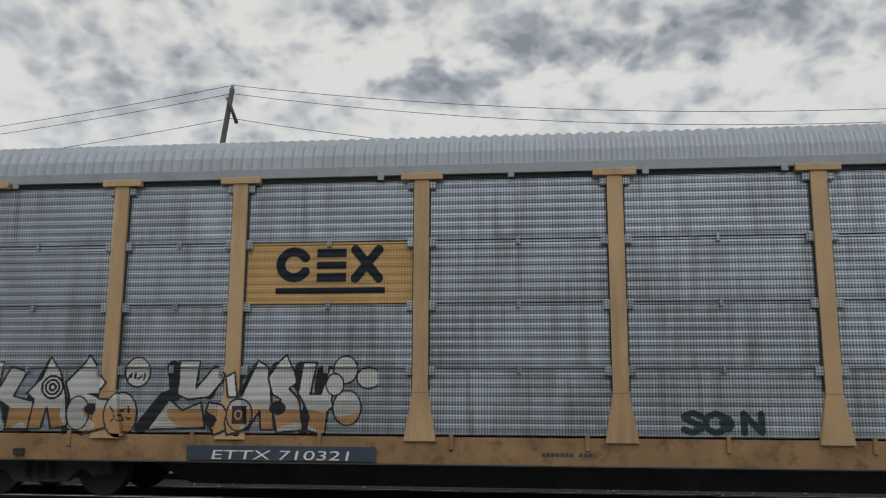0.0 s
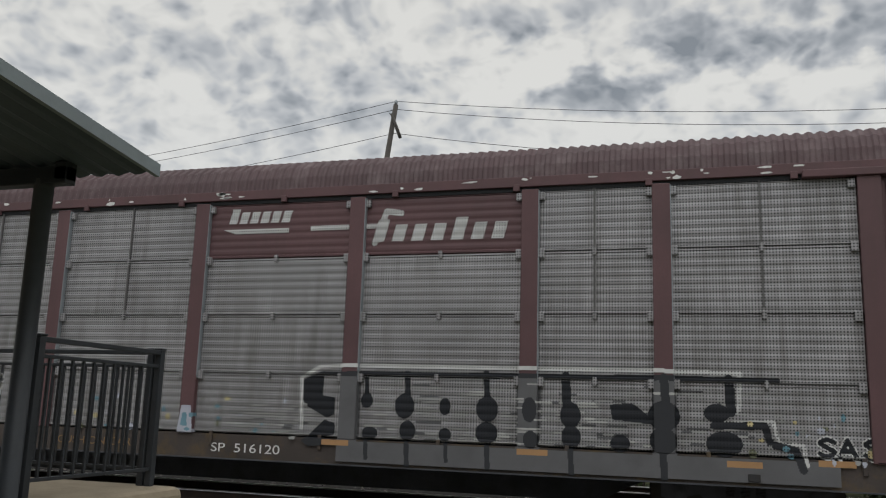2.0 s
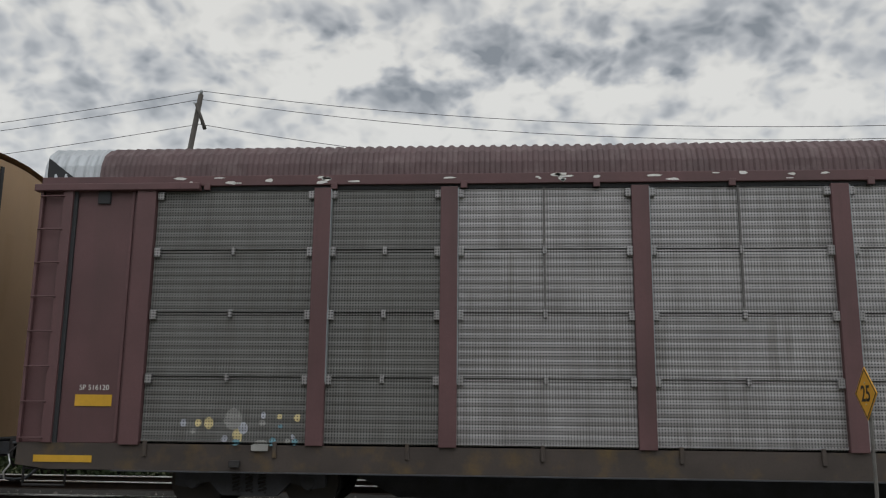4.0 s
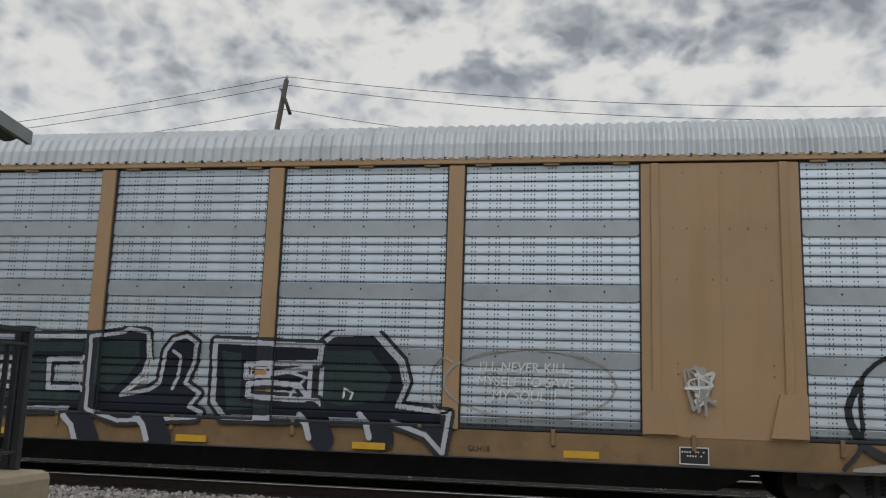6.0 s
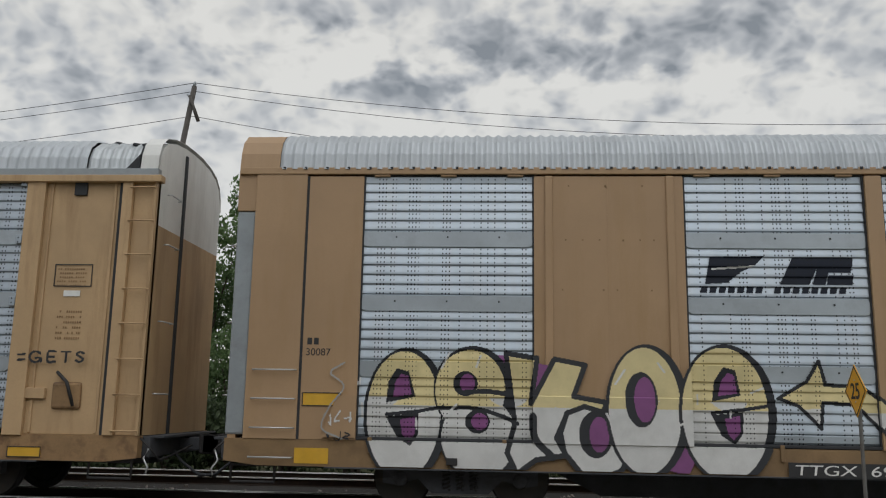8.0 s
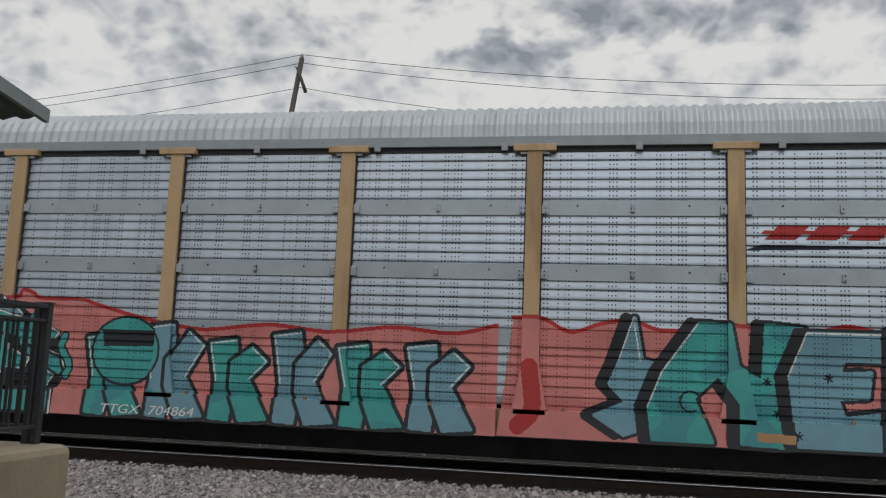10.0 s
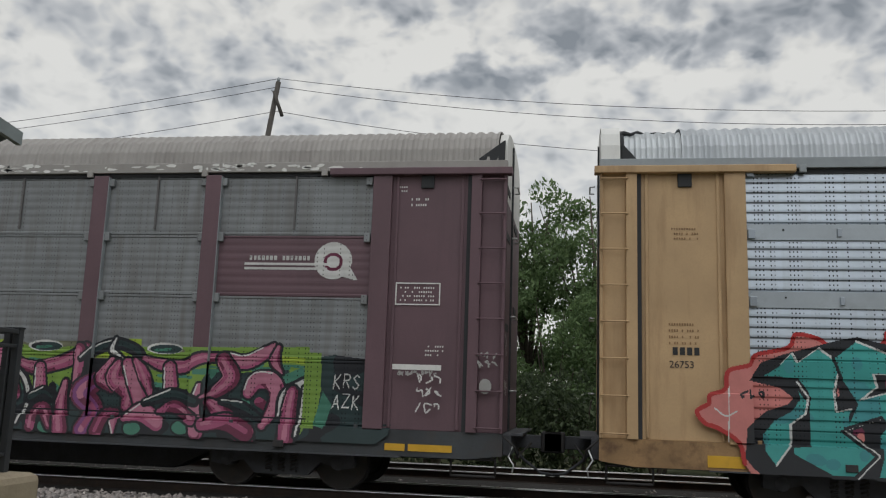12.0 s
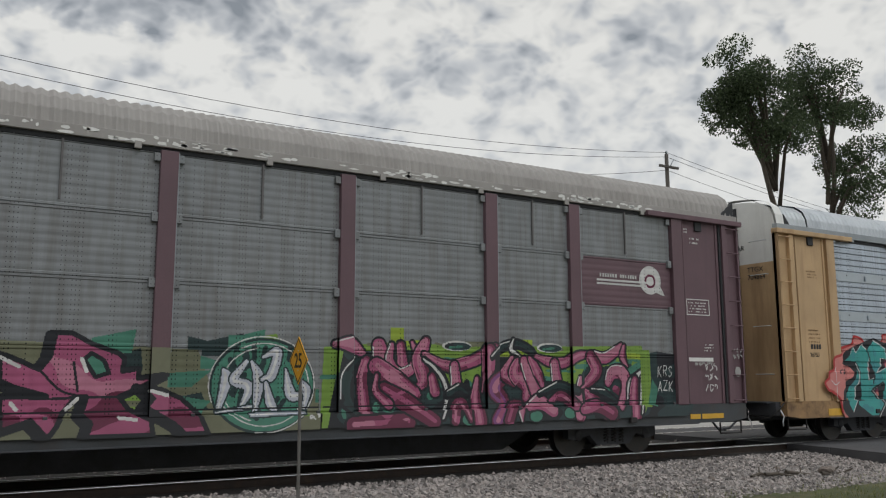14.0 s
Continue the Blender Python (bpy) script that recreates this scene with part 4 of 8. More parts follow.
# skeletons of letters in a unit box
SKEL = {
    "K": ["0.1,0 0.1,1", "0.9,1 0.2,0.5 0.95,0"], "U": ["0.1,1 0.1,0.25 0.5,0.0 0.9,0.25 0.9,1"], "S": ["0.9,0.85 0.5,1 0.12,0.78 0.5,0.52 0.88,0.28 0.5,0 0.08,0.15"],
    "J": ["0.3,1 0.85,1", "0.6,1 0.6,0.2 0.3,0 0.02,0.25"], "A": ["0.05,0 0.5,1 0.95,0", "0.28,0.35 0.75,0.35"], "H": ["0.1,0 0.1,1", "0.9,0 0.9,1", "0.1,0.5 0.9,0.5"],
    "N": ["0.1,0 0.1,1", "0.1,1 0.9,0", "0.9,0 0.9,1"], "E": ["0.9,1 0.12,1 0.12,0 0.92,0", "0.12,0.5 0.75,0.5"], "T": ["0,1 1,1", "0.5,1 0.5,0"],
    "I": ["0.5,0 0.5,1", "0.15,1 0.85,1", "0.15,0 0.85,0"], "L": ["0.15,1 0.15,0 0.95,0"], "R": ["0.12,0 0.12,1", "0.12,1 0.85,0.9 0.85,0.58 0.15,0.5", "0.4,0.5 0.95,0"],
    "D": ["0.12,0 0.12,1", "0.12,1 0.75,0.95 0.95,0.5 0.75,0.05 0.12,0"], "O": ["0.5,1 0.08,0.75 0.08,0.25 0.5,0 0.92,0.25 0.92,0.75 0.5,1"], "Z": ["0,1 0.95,1", "0.95,1 0.05,0", "0.05,0 1,0"],
    "P": ["0.12,0 0.12,1", "0.12,1 0.85,0.9 0.85,0.58 0.15,0.5"], "B": ["0.12,0 0.12,1", "0.12,1 0.8,0.9 0.75,0.55 0.15,0.52", "0.3,0.52 0.9,0.4 0.85,0.05 0.12,0"]}


def letter(cv, ch, x0, x1, z0, z1, w, fill, edge, rim=0.07, lean=0.0):
    lines = [[tuple(map(float, q.split(","))) for q in s.split()] for s in SKEL[ch]]
    to = lambda q: (x0 + (x1 - x0) * q[0] + lean * q[1], z0 + (z1 - z0) * q[1])
    for pad, key in ((2 * rim, edge), (0, fill)):
        for ln in lines:
            cv.stroke([to(q) for q in ln], w + pad, key, len(ln) > 3)


def shine(cv, x, z, l, key, seed, n):
    rng = random.Random(seed)
    for i in range(n):
        a, b = x + rng.uniform(0, l), z + rng.uniform(-0.5, 0.5)
        cv.stroke([(a, b), (a + rng.uniform(-0.1, 0.2), b + rng.uniform(0.05, 0.22))], 0.03, key)


def scrawl(cv, x, z, w, h, lines, key, seed, pen=0.028):
    """Quick unreadable hand-written tags."""
    rng = random.Random(seed)
    for r in range(lines):
        zz = z - r * h * 1.3
        n = max(3, int(w / (h * 0.75)))
        for i in range(n):
            x0 = x + i * w / n
            pts = [(x0 + rng.uniform(0, 0.9) * w / n, zz + rng.uniform(0, h)) for q in range(4)]
            cv.stroke(pts, pen, key)


def bubble(cv, x, z, rx, rz):
    cv.disc(x + 0.035, z - 0.005, rx + 0.085, rz + 0.055, "k")
    cv.disc(x, z, rx, rz, "c")


def graffiti_c():
    cv = Canvas(-12.5, -4.0, 0.62, 2.5)
    cv.stroke([(-12.1, 2.1), (-12.3, 1.95), (-12.1, 1.75), (-12.3, 1.45), (-12.4, 1.15), (-12.1, 1.0)], 0.025, "f")
    scrawl(cv, -12.4, 1.2, 0.45, 0.2, 1, "w", 15, 0.022)
    scrawl(cv, -12.35, 0.95, 0.4, 0.16, 1, "k", 16, 0.022)
    # round letters with heavy rims that thicken on one side
    cv.poly([(-9.39, 1.38), (-8.88, 1.45), (-8.99, 0.94), (-9.22, 0.79)], "p")
    cv.poly([(-9.45, 2.15), (-9.12, 2.1), (-9.33, 1.51)], "p")
    cv.poly([(-9.85, 2.24), (-9.72, 2.24), (-9.67, 1.91)], "p")
    cv.poly([(-7.4, 1.02), (-7.01, 0.91), (-7.16, 0.59), (-7.48, 0.66)], "p")
    cv.poly([(-9.81, 0.69), (-9.58, 0.85), (-9.53, 0.57)], "p")
    bubble(cv, -11.22, 1.37, 0.54, 0.91)
    cv.disc(-10.21, 1.74, 0.58, 0.63, "k")
    cv.disc(-10.07, 1.07, 0.61, 0.63, "k")
    cv.disc(-10.25, 1.73, 0.51, 0.58, "c")
    cv.disc(-10.12, 1.07, 0.54, 0.57, "c")
    cv.outlined([(-9.73, 2.27), (-9.28, 2.2), (-9.37, 1.55), (-9.03, 2.19), (-8.59, 2.11), (-8.76, 1.66), (-8.29, 1.58), (-8.35, 1.43), (-8.85, 1.43), (-9.01, 1.07), (-8.87, 0.83), (-9.3, 0.76), (-9.57, 0.56), (-9.71, 0.85), (-9.6, 1.26)], "c", "k", 0.075)
    cv.outlined([(-8.86, 1.42), (-8.61, 1.52), (-8.29, 1.43), (-7.97, 1.43), (-7.93, 0.97), (-8.09, 0.64), (-8.34, 0.53), (-8.65, 0.57), (-8.9, 0.87), (-8.95, 1.15)], "c", "k", 0.075)
    cv.stroke([(-9.34, 1.37), (-9.31, 1.06), (-9.06, 0.8)], 0.100, "k")
    cv.disc(-8.45, 1.13, 0.24, 0.33, "k")
    cv.disc(-8.4, 1.13, 0.14, 0.25, "p")
    bubble(cv, -7.75, 1.48, 0.51, 0.89)
    cv.disc(-7.8, 1.63, 0.23, 0.39, "k")
    cv.disc(-7.75, 1.63, 0.15, 0.32, "p")
    bubble(cv, -6.62, 1.46, 0.61, 0.93)
    cv.poly([(-11.48, 1.53), (-11.45, 1.84), (-11.33, 2.03), (-11.15, 1.98), (-11.05, 1.62)], "k")
    cv.poly([(-11.38, 1.61), (-11.35, 1.84), (-11.26, 1.95), (-11.16, 1.92), (-11.11, 1.65)], "p")
    cv.poly([(-11.48, 1.33), (-11.0, 1.39), (-11.0, 1.08), (-11.11, 0.92), (-11.31, 1.04)], "k")
    cv.poly([(-11.27, 1.29), (-11.05, 1.34), (-11.05, 1.09), (-11.13, 0.98), (-11.23, 1.07)], "p")
    cv.stroke([(-11.47, 1.36), (-11.02, 1.41), (-10.64, 1.48)], 0.050, "k", False)
    cv.poly([(-6.79, 1.62), (-6.75, 1.92), (-6.62, 2.11), (-6.45, 2.07), (-6.38, 1.71)], "k")
    cv.poly([(-6.7, 1.7), (-6.65, 1.92), (-6.56, 2.03), (-6.47, 2.0), (-6.43, 1.74)], "p")
    cv.poly([(-6.8, 1.43), (-6.35, 1.48), (-6.37, 1.18), (-6.48, 1.02), (-6.67, 1.14)], "k")
    cv.poly([(-6.62, 1.38), (-6.4, 1.43), (-6.41, 1.19), (-6.5, 1.08), (-6.58, 1.17)], "p")
    cv.stroke([(-6.79, 1.46), (-6.37, 1.51), (-6.0, 1.57)], 0.050, "k", False)
    cv.disc(-10.32, 1.82, 0.18, 0.18, "k")
    cv.disc(-10.29, 1.83, 0.11, 0.13, "p")
    cv.disc(-10.14, 1.28, 0.18, 0.17, "k")
    cv.disc(-10.11, 1.28, 0.12, 0.12, "p")
    cv.stroke([(-10.67, 1.46), (-10.21, 1.47), (-9.81, 1.37), (-9.56, 1.26)], 0.06, "k")
    cv.stroke([(-10.31, 1.7), (-9.98, 1.71), (-9.72, 1.68)], 0.07, "k")
    # the arrow that swings out of the last letter
    cv.outlined([(-5.86, 1.68), (-5.46, 1.92), (-5.27, 2.22), (-5.2, 1.88), (-4.67, 1.85), (-4.26, 1.53), (-4.45, 1.24), (-4.79, 1.61), (-5.24, 1.63), (-5.28, 1.27), (-5.58, 1.58)], "c", "k", 0.05)
    cv.stroke([(-4.21, 1.5), (-4.4, 1.21)], 0.1, "k")
    cv.change("c", "w", z_max=1.5)
    cv.change("c", "w", z_max=1.62, seed=4, share=0.1)
    shine(cv, -11.9, 1.6, 6.0, "w", 5, 14)
    cv.lay(CARS["C"], "wide", POSTS_B, 0.13, columns=True, label="cream, white and purple bubble-letter graffiti")

    cv = Canvas(-4.6, 4.7, 0.60, 2.4)
    # blue-black block letters with lilac rims
    cv.outlined([(-3.46, 2.17), (-1.47, 2.21), (-1.49, 1.87), (-2.22, 1.83), (-2.19, 1.38), (-1.6, 1.4), (-1.49, 1.35), (-1.5, 1.07), (-3.39, 1.02), (-3.42, 1.36), (-2.61, 1.39), (-2.64, 1.84), (-3.43, 1.84)], "n", "l", 0.08)
    cv.stroke([(-2.22, 1.83), (-1.65, 1.84), (-1.62, 1.4), (-2.19, 1.38), (-2.22, 1.83)], 0.060, "l", False)
    cv.outlined([(2.35, 2.19), (2.54, 2.34), (3.18, 2.37), (3.6, 1.95), (3.69, 1.64), (3.55, 1.28), (4.34, 1.2), (4.25, 0.62), (3.99, 0.88), (3.47, 1.05), (2.35, 1.05)], "n", "l", 0.07)
    cv.outlined([(0.61, 2.18), (2.34, 2.14), (2.31, 1.89), (1.14, 1.84), (1.14, 1.63), (2.17, 1.81), (2.17, 1.35), (1.99, 1.54), (1.55, 1.57), (1.19, 1.54), (1.19, 1.35), (2.31, 1.31), (2.35, 1.05), (0.83, 1.02), (0.63, 1.25)], "n", "l", 0.08)
    cv.outlined([(-1.47, 2.21), (-0.96, 2.29), (-0.87, 2.35), (-0.54, 2.29), (-0.49, 1.92), (-0.57, 1.65), (-0.92, 1.3), (-0.44, 1.4), (-0.28, 1.51), (-0.21, 2.01), (-0.09, 2.19), (0.12, 2.25), (0.3, 2.14), (0.28, 1.85), (0.15, 1.52), (0.4, 1.37), (0.24, 1.16), (0.45, 1.08), (0.37, 1.0), (-0.9, 0.91), (-1.45, 1.07)], "n", "l", 0.06)
    cv.poly([(-1.35, 2.11), (-0.95, 2.17), (-0.67, 2.16), (-0.64, 1.87), (-0.84, 1.57), (-1.14, 1.35), (-1.36, 1.47)], "d")
    cv.poly([(2.39, 2.07), (3.1, 2.09), (3.44, 1.71), (3.32, 1.35), (2.7, 1.25), (2.39, 1.32)], "d")
    cv.poly([(-3.31, 2.09), (-1.62, 2.11), (-1.64, 1.97), (-3.3, 1.93)], "d")
    cv.poly([(-2.55, 1.82), (-2.28, 1.83), (-2.24, 1.34), (-1.62, 1.3), (-1.65, 1.17), (-3.23, 1.11), (-3.25, 1.28), (-2.52, 1.33)], "d")
    cv.poly([(0.72, 2.03), (1.05, 2.0), (1.07, 1.27), (1.68, 1.21), (0.86, 1.12)], "d")
    cv.stroke([(-0.5, 2.17), (-0.44, 1.83), (-0.54, 1.58), (-0.79, 1.39)], 0.050, "w", False)
    cv.stroke([(-0.08, 2.01), (0.05, 1.93), (0.02, 1.6), (-0.06, 1.43)], 0.050, "l", False)
    cv.stroke([(1.22, 1.78), (1.57, 1.79), (1.55, 1.65), (1.22, 1.64), (1.22, 1.78)], 0.035, "l", False)
    cv.poly([(1.26, 1.75), (1.51, 1.76), (1.49, 1.68), (1.27, 1.67)], "o")
    cv.stroke([(1.63, 1.73), (1.87, 1.72), (2.11, 1.66), (1.91, 1.46), (1.84, 1.3), (2.11, 1.36)], 0.040, "l", False)
    cv.stroke([(2.71, 1.38), (2.72, 1.51), (2.85, 1.45), (2.82, 1.36)], 0.030, "w", False)
    cv.stroke([(2.47, 2.3), (3.14, 2.33), (3.55, 1.93), (3.63, 1.62)], 0.035, "l", False)
    cv.stroke([(-3.42, 2.12), (-3.39, 1.88)], 0.050, "w", False)
    cv.stroke([(-1.64, 0.98), (-1.49, 0.84), (-1.36, 0.59)], 0.360, "n", False)
    cv.stroke([(-1.83, 0.95), (-1.68, 0.81), (-1.6, 0.6)], 0.090, "l", False)
    cv.stroke([(-0.43, 1.02), (-0.28, 0.89), (-0.16, 0.65)], 0.360, "n", False)
    cv.stroke([(-0.61, 1.0), (-0.47, 0.86), (-0.39, 0.65)], 0.090, "l", False)
    cv.stroke([(2.19, 1.13), (2.33, 1.0), (2.43, 0.76)], 0.360, "n", False)
    cv.stroke([(2.03, 1.1), (2.16, 0.97), (2.22, 0.77)], 0.090, "l", False)
    cv.stroke([(3.13, 1.16), (3.26, 1.04), (3.35, 0.8)], 0.360, "n", False)
    cv.stroke([(2.97, 1.14), (3.09, 1.01), (3.15, 0.81)], 0.090, "l", False)
    scrawl(cv, -4.12, 1.9, 0.45, 0.16, 5, "f", 12, 0.025)
    cv.lay(CARS["C"], "wide", POSTS_B, 0.13, columns=True, label="blue-black block-letter graffiti with lilac rims")

    cv = Canvas(3.9, 12.4, 0.62, 2.4)
    # round outline of a head, and tags
    cv.stroke([(9.75, 0.65), (10.0, 1.0), (10.02, 1.6), (10.1, 1.95), (10.5, 2.2), (10.95, 2.1), (11.1, 1.85), (11.25, 1.75)], 0.06, "k")
    cv.stroke([(10.0, 1.8), (9.85, 1.4), (10.05, 0.95), (10.45, 0.8), (10.9, 0.95)], 0.09, "k", end=0.14)
    cv.stroke([(11.25, 1.75), (11.1, 1.45), (11.3, 1.2), (11.45, 0.9), (11.4, 0.65)], 0.16, "k", end=0.08)
    cv.stroke([(10.55, 1.45), (10.6, 1.15), (10.9, 1.3)], 0.06, "k")
    cv.disc(11.0, 1.92, 0.08, 0.07, "k")
    cv.stroke([(9.9, 0.62), (10.6, 0.72), (11.3, 0.66)], 0.1, "f")
    scrawl(cv, 11.38, 1.72, 0.4, 0.2, 3, "k", 3, 0.03)
    # white tags in a drawn cloud
    cv.ring(5.5, 1.66, 1.25, 0.5, 0.035, "f")
    blot = random.Random(19)
    for q in range(10):
        pts = []
        for w in range(4):
            a, r = blot.uniform(0, 6.28), blot.uniform(0.3, 1.0)
            pts.append((7.9 + 0.27 * r * math.cos(a), 1.68 + 0.40 * r * math.sin(a)))
        cv.stroke(pts, 0.045, "w" if q % 2 else "f", end=0.015)
    cv.ring(4.25, 1.6, 0.22, 0.4, 0.03, "f", 60, 300)
    cv.lay(CARS["C"], "wide", POSTS_B + [7.1, 8.2, 9.3], 0.13, columns=True, label="black and white spray-painted tags")


def graffiti_d():
    cv = Canvas(1.0, 10.6, 0.56, 2.62)
    rng = random.Random(3)
    top = [(1.2 + i * 0.42, 2.2 + 0.12 * math.sin(i * 1.9) + (0.12 if i % 3 == 0 else 0)) for i in range(20)]
    cv.poly([(1.0, 0.6)] + top + [(10.0, 1.8), (10.1, 1.2), (10.45, 0.6)], "r")
    cv.stroke(top + [(10.0, 1.8), (10.05, 1.2)], 0.06, "R")
    for i in range(9):
        cv.stroke([(1.3 + i, 0.75), (1.5 + i, 1.0), (1.45 + i, 1.6)], 0.25, "R" if i % 3 == 0 else "r")

    def limb(pts, key="t"):
        cv.outlined([(x - 0.13, z - 0.0) for x, z in pts], "k", "k", 0.16)
        cv.outlined(pts, "k", "k", 0.15)
        cv.outlined(pts, key, key, 0.06)
        cv.stroke([(x - 0.02, z) for x, z in pts[1:4]], 0.02, "w", False)

    limb([(2.6, 1.4), (2.75, 1.75), (2.95, 2.35), (3.05, 1.75), (3.25, 1.7), (3.0, 1.3), (3.2, 0.85), (2.8, 0.7), (2.4, 0.95), (2.85, 1.15)], "b")
    limb([(3.2, 0.66), (3.15, 1.1), (3.35, 1.6), (3.85, 2.3), (4.25, 2.28), (4.35, 1.7), (4.7, 1.5), (4.75, 2.3), (5.25, 2.25), (4.95, 1.6), (5.05, 1.1), (5.0, 0.64), (4.4, 0.66), (4.4, 1.2), (4.1, 1.6), (3.75, 1.25), (4.0, 0.66)])
    limb([(5.15, 0.66), (5.05, 1.6), (5.3, 2.2), (6.3, 2.2), (6.4, 1.85), (5.75, 1.85), (5.7, 1.65), (6.1, 1.68), (6.05, 1.35), (5.65, 1.32), (5.75, 1.05), (6.4, 1.15), (6.35, 0.66)], "b")
    limb([(6.4, 0.66), (6.45, 2.25), (6.85, 2.22), (6.85, 1.65), (7.1, 1.68), (7.2, 2.24), (7.6, 2.1), (7.6, 1.55), (7.95, 1.0), (7.9, 0.62), (7.4, 0.7), (7.05, 1.2), (6.9, 1.2), (7.0, 0.68)])
    cv.disc(8.2, 1.98, 0.46, 0.34, "k")
    cv.disc(8.27, 1.98, 0.40, 0.29, "b")
    limb([(7.98, 0.64), (7.95, 1.6), (8.35, 1.62), (8.4, 1.35), (8.85, 1.35), (8.95, 0.95), (8.85, 0.62)])
    cv.ring(8.45, 1.0, 0.14, 0.14, 0.03, "k", 0, 300)
    cv.ring(3.72, 1.2, 0.14, 0.14, 0.03, "k", 0, 300)
    limb([(9.1, 0.62), (8.9, 1.1), (9.15, 1.5), (8.95, 1.6), (9.45, 2.3), (9.5, 1.75), (9.7, 1.6), (9.4, 1.35), (9.75, 0.95), (9.45, 0.6)], "b")
    for i in range(16):
        x, z = rng.uniform(3.3, 9.4), rng.uniform(0.75, 2.15)
        if cv.col[int((z - 0.56) / 0.012), int((x - 1.0) / 0.012)] in "tb":
            for a in range(3):
                dx, dz = 0.055 * math.cos(a * 2.09 + 0.3), 0.055 * math.sin(a * 2.09 + 0.3)
                cv.stroke([(x - dx, z - dz), (x + dx, z + dz)], 0.022, "n")
    cv.change("t", "h", seed=7, share=0.2)
    cv.poly([(4.6, 0.82), (5.1, 0.8), (5.1, 0.68), (4.6, 0.7)], "o")
    cv.poly([(8.1, 0.9), (8.6, 0.88), (8.5, 0.72), (8.1, 0.74)], "o")
    cv.poly([(8.7, 0.9), (8.85, 0.9), (8.85, 0.68), (8.7, 0.68)], "M")
    scrawl(cv, 9.85, 1.45, 0.4, 0.13, 2, "k", 5, 0.025)
    cv.lay(CARS["D"], "wide", POSTS_A, 0.13, columns=True, label="turquoise and salmon block-letter graffiti")

    cv = Canvas(-12.75, 0.98, 0.56, 2.62)
    # a wavy salmon cloud, black mass, turquoise letters
    cloud = [(-11.83, 0.58), (-11.91, 0.71), (-11.98, 0.99), (-12.26, 1.18), (-12.43, 1.24), (-12.54, 1.4), (-12.38, 1.51), (-12.36, 1.63), (-12.15, 1.72), (-12.1, 1.97), (-11.82, 2.06), (-11.7, 2.21), (-11.28, 2.32), (-11.16, 2.51), (-10.87, 2.45), (-10.67, 2.35), (-10.07, 2.38), (-9.96, 2.56), (-9.75, 2.58), (-9.59, 2.5), (-9.43, 2.56), (-9.32, 2.39), (-8.78, 2.4), (-8.63, 2.48), (-8.22, 2.47), (-7.81, 2.37), (-7.08, 2.44), (-6.97, 2.56), (-6.76, 2.51), (-6.6, 2.43)]
    cv.poly(cloud + [(-5.6, 2.35), (-5.0, 2.2), (-4.2, 2.05), (-3.6, 2.0), (-2.6, 2.1), (-1.6, 2.02), (-0.6, 2.12), (0.3, 2.05), (1.0, 2.2), (1.0, 0.58)], "r")
    cv.stroke(cloud[1:] + [(-5.9, 2.42), (-5.6, 2.35), (-5.0, 2.2), (-4.2, 2.05), (-3.6, 2.0), (-2.6, 2.1), (-1.6, 2.02), (-0.6, 2.12), (0.3, 2.05), (1.0, 2.2)], 0.06, "R")
    rng = random.Random(8)
    for i in range(6):
        x, h, key = -5.6 + i * 1.06, rng.uniform(1.75, 2.0), "tb"[i % 2]
        for pts in ([(x, 0.64), (x + 0.05, 1.2), (x - 0.08, h), (x + 0.34, h + 0.06), (x + 0.4, 1.3), (x + 0.3, 0.62)], [(x + 0.3, 1.5), (x + 0.62, h - 0.05), (x + 0.86, h - 0.25), (x + 0.58, 1.25), (x + 0.92, 0.66), (x + 0.5, 0.62), (x + 0.3, 1.1)]):
            cv.outlined(pts, "k", "k", 0.17)
            cv.outlined(pts, key, key, 0.05)
            cv.stroke(pts[1:4], 0.02, "w", False)
    cv.stroke([(-12.3, 1.45), (-12.15, 1.35), (-12.0, 1.42)], 0.02, "w")
    cv.stroke([(-12.1, 1.75), (-12.12, 1.0)], 0.015, "w")
    cv.poly([(-11.79, 0.65), (-11.9, 0.79), (-11.87, 1.2), (-11.6, 1.43), (-11.31, 1.54), (-11.23, 1.62), (-11.4, 1.76), (-11.82, 1.85), (-11.65, 2.1), (-11.36, 2.22), (-10.91, 2.35), (-10.63, 2.43), (-10.36, 2.49), (-9.93, 2.38), (-9.71, 2.4), (-9.24, 2.45), (-8.82, 2.44), (-8.22, 2.36), (-7.66, 2.4), (-7.3, 2.48), (-6.88, 2.24), (-6.78, 2.17), (-6.25, 1.9), (-6.08, 1.6), (-6.03, 1.19), (-6.18, 1), (-6.23, 0.58), (-11.7, 0.58)], "k")
    for x, z in ((-10.7, 1.75), (-9.95, 1.85), (-9.35, 1.35), (-10.4, 1.15), (-9.2, 1.6), (-7.35, 1.65)):
        cv.disc(x, z, 0.08, 0.12, "M")
        cv.disc(x + 0.03, z - 0.03, 0.05, 0.07, "r")
